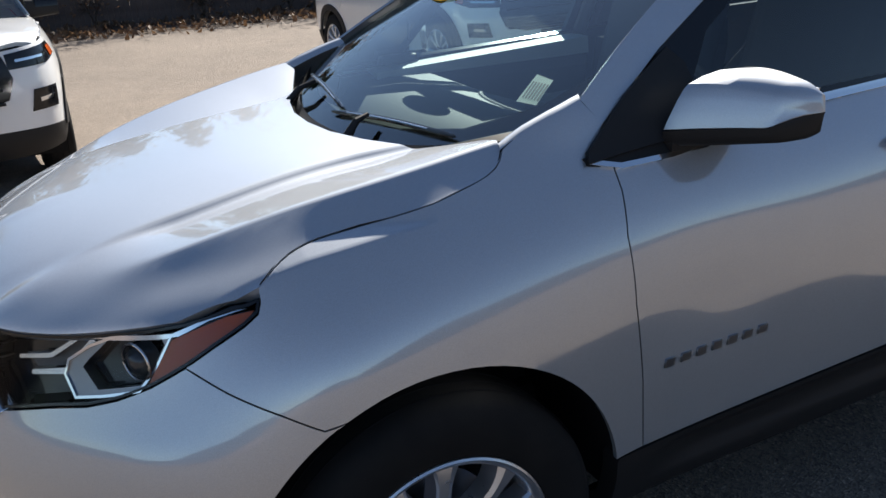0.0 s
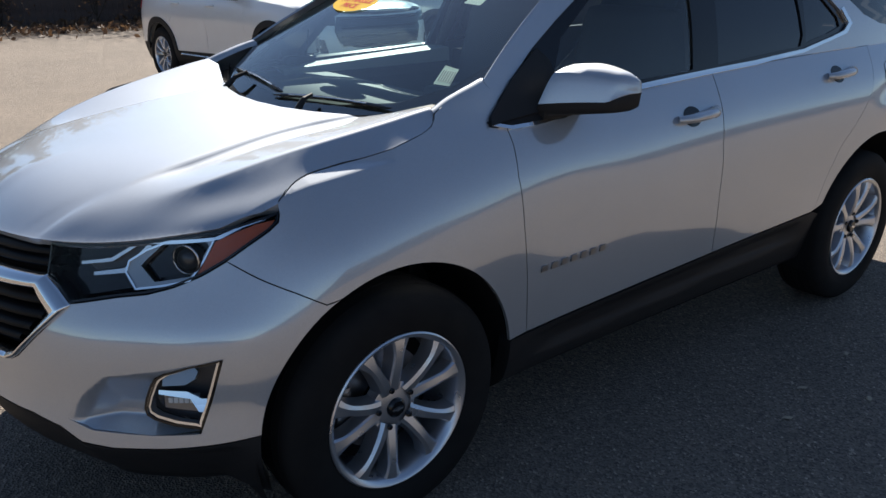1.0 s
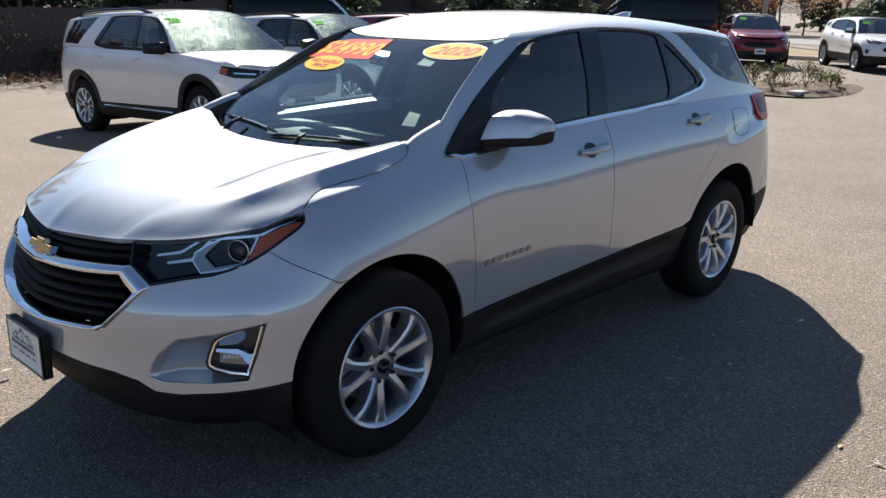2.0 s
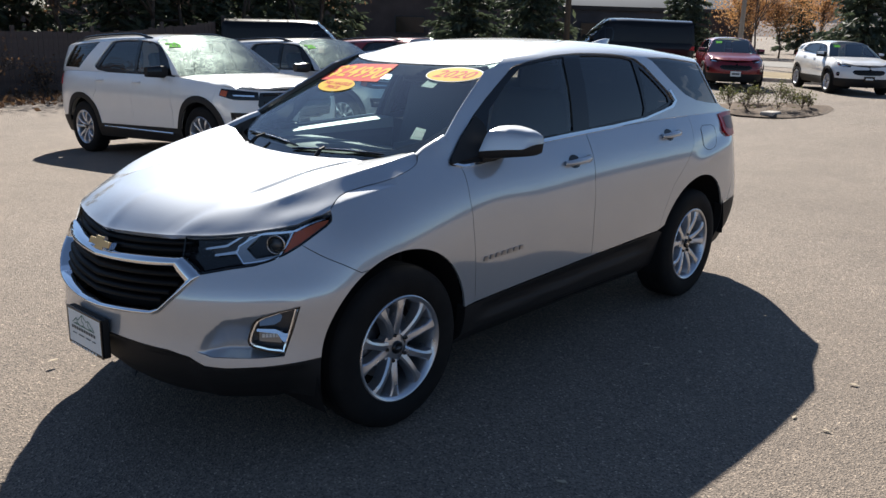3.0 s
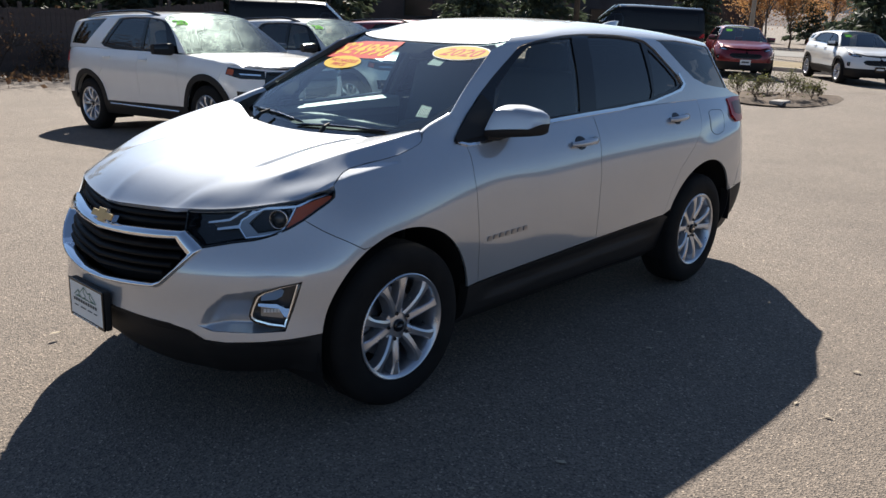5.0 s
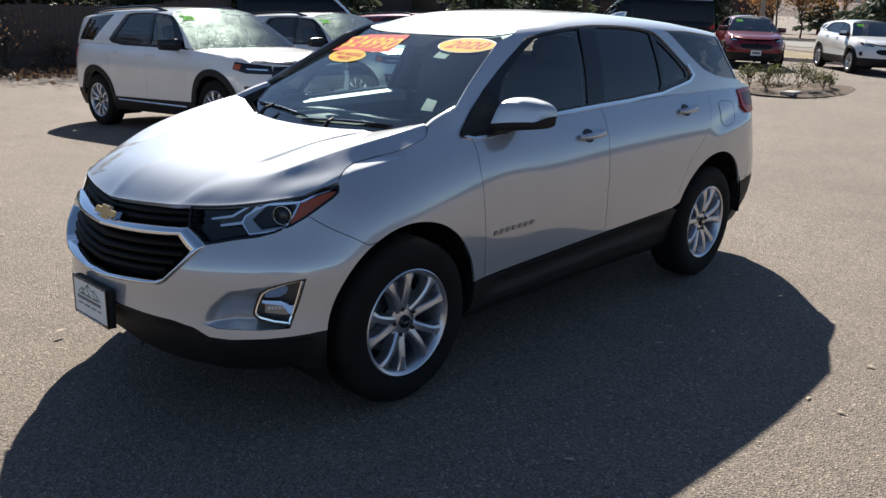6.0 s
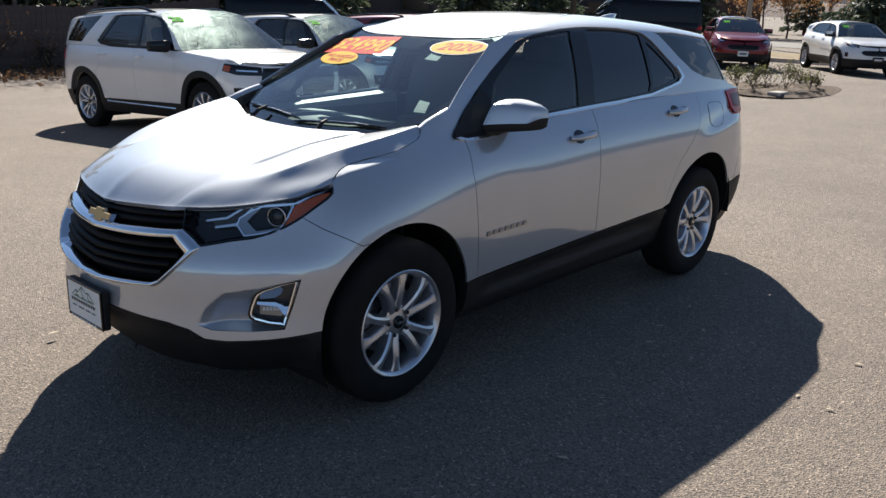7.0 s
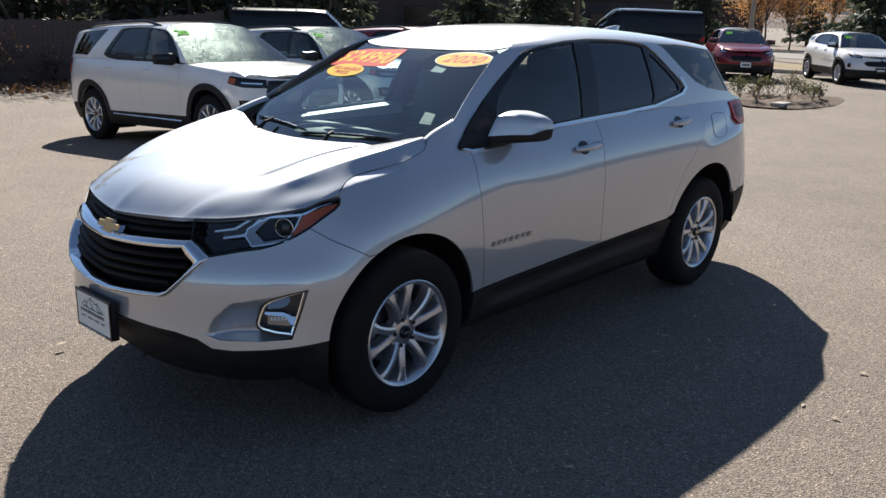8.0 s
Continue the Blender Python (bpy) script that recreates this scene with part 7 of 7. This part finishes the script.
for i in range(15):
    x = -13 + 2.6 * i + random.uniform(-0.6, 0.6)
    y = 24.3 + random.uniform(-0.6, 2.2) + max(0, x - 12) * 0.25
    leafy("bare_tree", "tall bare tree with a few brown leaves", x, y, float(ground_z(x, y)), random.uniform(6.5, 9.0), 100 + i, dead_leaf, 1500, 0.075, 0.5, 4, 0.09, bark, 0.5, 3)
for i in range(15):
    x = -16 + 2.7 * i
    conifer(x, 29.0 + random.uniform(-1, 2), -0.8, random.uniform(7.0, 9.0), 2.7, 200 + i)

# ---- trees and buildings in the distance ----
conifer(35.2, 24.6, 0, 9.5, 2.6, 11, 1.3)
conifer(33.0, 27.4, 0, 8.0, 2.2, 12, 1.2)
conifer(43.8, 10.3, 0, 8.5, 2.5, 13, 1.2)
conifer(46.5, 8.2, 0, 9.5, 2.6, 18, 1.2)
conifer(27.5, 33.0, -0.3, 9.5, 2.8, 14, 1.3)
conifer(78.0, 26.0, 0, 8.5, 2.6, 51)
conifer(83.0, 22.5, 0, 7.5, 2.4, 52)
conifer(88.0, 17.0, 0, 9.0, 2.8, 53)
conifer(55.5, 25.4, 0, 7.5, 1.7, 15)
conifer(57.0, 27.2, 0, 7.0, 1.7, 16)
for i, (x, y, h) in enumerate(((59.6, 23.6, 5.6), (63.0, 24.2, 6.0), (62.0, 21.4, 4.8), (68.0, 20.5, 5.5))):
    leafy("autumn_tree", "tall tree with thin orange autumn leaves", x, y, 0, h, 20 + i, autumn, 2600, 0.085, 0.26, 4, 0.08, twig, 0.75, 4)
leafy("bare_tree", "slender bare tree with several stems", 41.0, 14.6, 0, 6.5, 31, dead_leaf, 60, 0.06, 0.38, 4, 0.06, twig, 0.3, 3)


def building(name, label, x, y, turn, w, d, h, wall, roofmat, rows, cols):
    b = thing(name, label, "building", Matrix.Translation((x, y, 0)) @ Matrix.Rotation(radians(turn), 4, "Z"))
    part("wall", box((w, d, h), (0, 0, h / 2)), wall, b)
    part("roof", box((w + 0.5, d + 0.5, 0.35), (0, 0, h + 0.17), 0.03), roofmat, b)
    for r in range(rows):
        for c in range(cols):
            px = -w / 2 + w * (c + 0.5) / cols
            win = part("window", box((w / cols * 0.5, 0.12, 1.3), (px, -d / 2 - 0.0, 1.6 + 3.0 * r), 0.01), roofmat, b)
            part("pane", box((w / cols * 0.5 - 0.16, 0.06, 1.14), (px, -d / 2 - 0.05, 1.6 + 3.0 * r)), gloss, win)
    return b


brown_wall = earth("brown_siding", (0.075, 0.05, 0.042), (0.11, 0.078, 0.066), 1.2)
grey_wall = earth("slate_siding", (0.055, 0.058, 0.068), (0.085, 0.088, 0.10), 0.8)
dark_roof = earth("roof_edge", (0.04, 0.038, 0.038), (0.07, 0.066, 0.064), 1.0)
building("brown_building", "long dark brown two-storey building", 37.1, 57.5, -48, 54, 12, 8.5, brown_wall, dark_roof, 2, 12)
building("grey_building", "low slate-grey flat-roofed building", 66.0, 40.0, -48, 12, 9, 3.3, grey_wall, dark_roof, 1, 4)
building("low_building", "low brown building with a small gable", 74.0, 34.5, -50, 9, 8, 3.4, brown_wall, dark_roof, 1, 3)

# poles and wires
pole_mat = earth("pole_wood", (0.06, 0.05, 0.042), (0.11, 0.09, 0.075), 4.0)
steel = material("galvanised_steel", (0.30, 0.31, 0.32), 0.5, 0.6)
p = thing("utility_pole", "dark wooden utility pole with a cross-arm", "pole", Matrix.Translation((31.9, 20.1, 0)))
part("mast", tube([(0, 0, 0), (0, 0, 9.0)], [0.15, 0.11], 10), pole_mat, p, smooth=True)
part("cross_arm", box((0.12, 2.6, 0.12), (0, 0, 8.2), 0.01), pole_mat, p)
part("cable", tube([(0, 0, 4.4), (-3.5, 4.0, 4.6), (-9.0, 10.0, 4.9)], 0.02, 6), pole_mat, p)
part("cable", tube([(0, 0, 4.2), (1.6, -2.0, 4.1), (5.0, -6.0, 4.0)], 0.02, 6), pole_mat, p)
p = thing("light_pole", "grey steel light pole", "pole", Matrix.Translation((42.5, 16.1, 0)))
part("mast", tube([(0, 0, 0.6), (0, 0, 8.5)], [0.13, 0.09], 10), steel, p, smooth=True)
part("base", lathe([(0.0, 0.0), (0.3, 0.0), (0.3, 0.6), (0.0, 0.62)], 20, "Z"), kerb_mat, p, angle=40)


# hills all round; the unseen half behind the camera is added
def hills(name, radius, height, mat, seed, label, wave):
    rng = np.random.default_rng(seed)
    ph = rng.uniform(0, 6.28, 8)
    bm = bmesh.new()
    rows = []
    for i in range(181):
        a = 2 * math.pi * i / 180
        # higher behind the camera, to keep bright low sky out of reflections
        hgt = height * (0.62 + sum(math.sin(a * (k + 2) * wave + ph[k]) / (k + 2.5) for k in range(8)) * 0.32) * (1 + 1.2 * max(0.0, -math.sin(a)))
        rows.append([bm.verts.new((radius * q * math.cos(a), radius * q * math.sin(a), z)) for q, z in ((1.0, -2.0), (1.04, hgt * 0.45), (1.10, hgt * 0.85), (1.18, hgt), (1.4, -3.0))])
    for p, q in zip(rows, rows[1:]):
        for j in range(4):
            bm.faces.new((p[j], p[j + 1], q[j + 1], q[j]))
    tagged(part(name, bm, mat, None, smooth=True), label, "hills", kind="structure")


hills("dry_hills", 620, 17, hill_mat, 3, "dry tan hills ahead, carried on unseen behind the camera", 1)
hills("backdrop_mountains", 2400, 190, far_mat, 4, "distant mountains, haze put into their blue", 2)

# ---- fallen leaves and specks on the asphalt ----
rng = np.random.default_rng(21)
specks = thing("fallen_leaf", "pale dry leaf on the asphalt", "leaf")
speck_mat = material("pale_leaf", (0.40, 0.33, 0.24), 0.8)
bm = bmesh.new()
vs = [bm.verts.new(v) for v in ((-0.03, 0, 0.004), (-0.008, 0.014, 0.009), (0.02, 0.010, 0.006), (0.034, 0, 0.010), (0.015, -0.013, 0.005), (-0.012, -0.012, 0.011))]
bm.faces.new(vs)
part("blade", bm, speck_mat, specks)
specks.matrix_basis = pose(-0.78, 0.824, 0.002)
specks["group"] = "leaves on the asphalt"
for i in range(110):
    x, y = (rng.uniform(-1.2, 8.5), rng.uniform(-3.5, -0.9)) if i < 60 else (rng.uniform(-4, 9), rng.uniform(1.3, 6.5))
    copy_thing(specks, pose(float(x), float(y), float(ground_z(x, y)) + 0.003, 0, 0, float(rng.uniform(0, 360))) @ Matrix.Diagonal((*[float(rng.uniform(0.35, 0.85))] * 3, 1)))
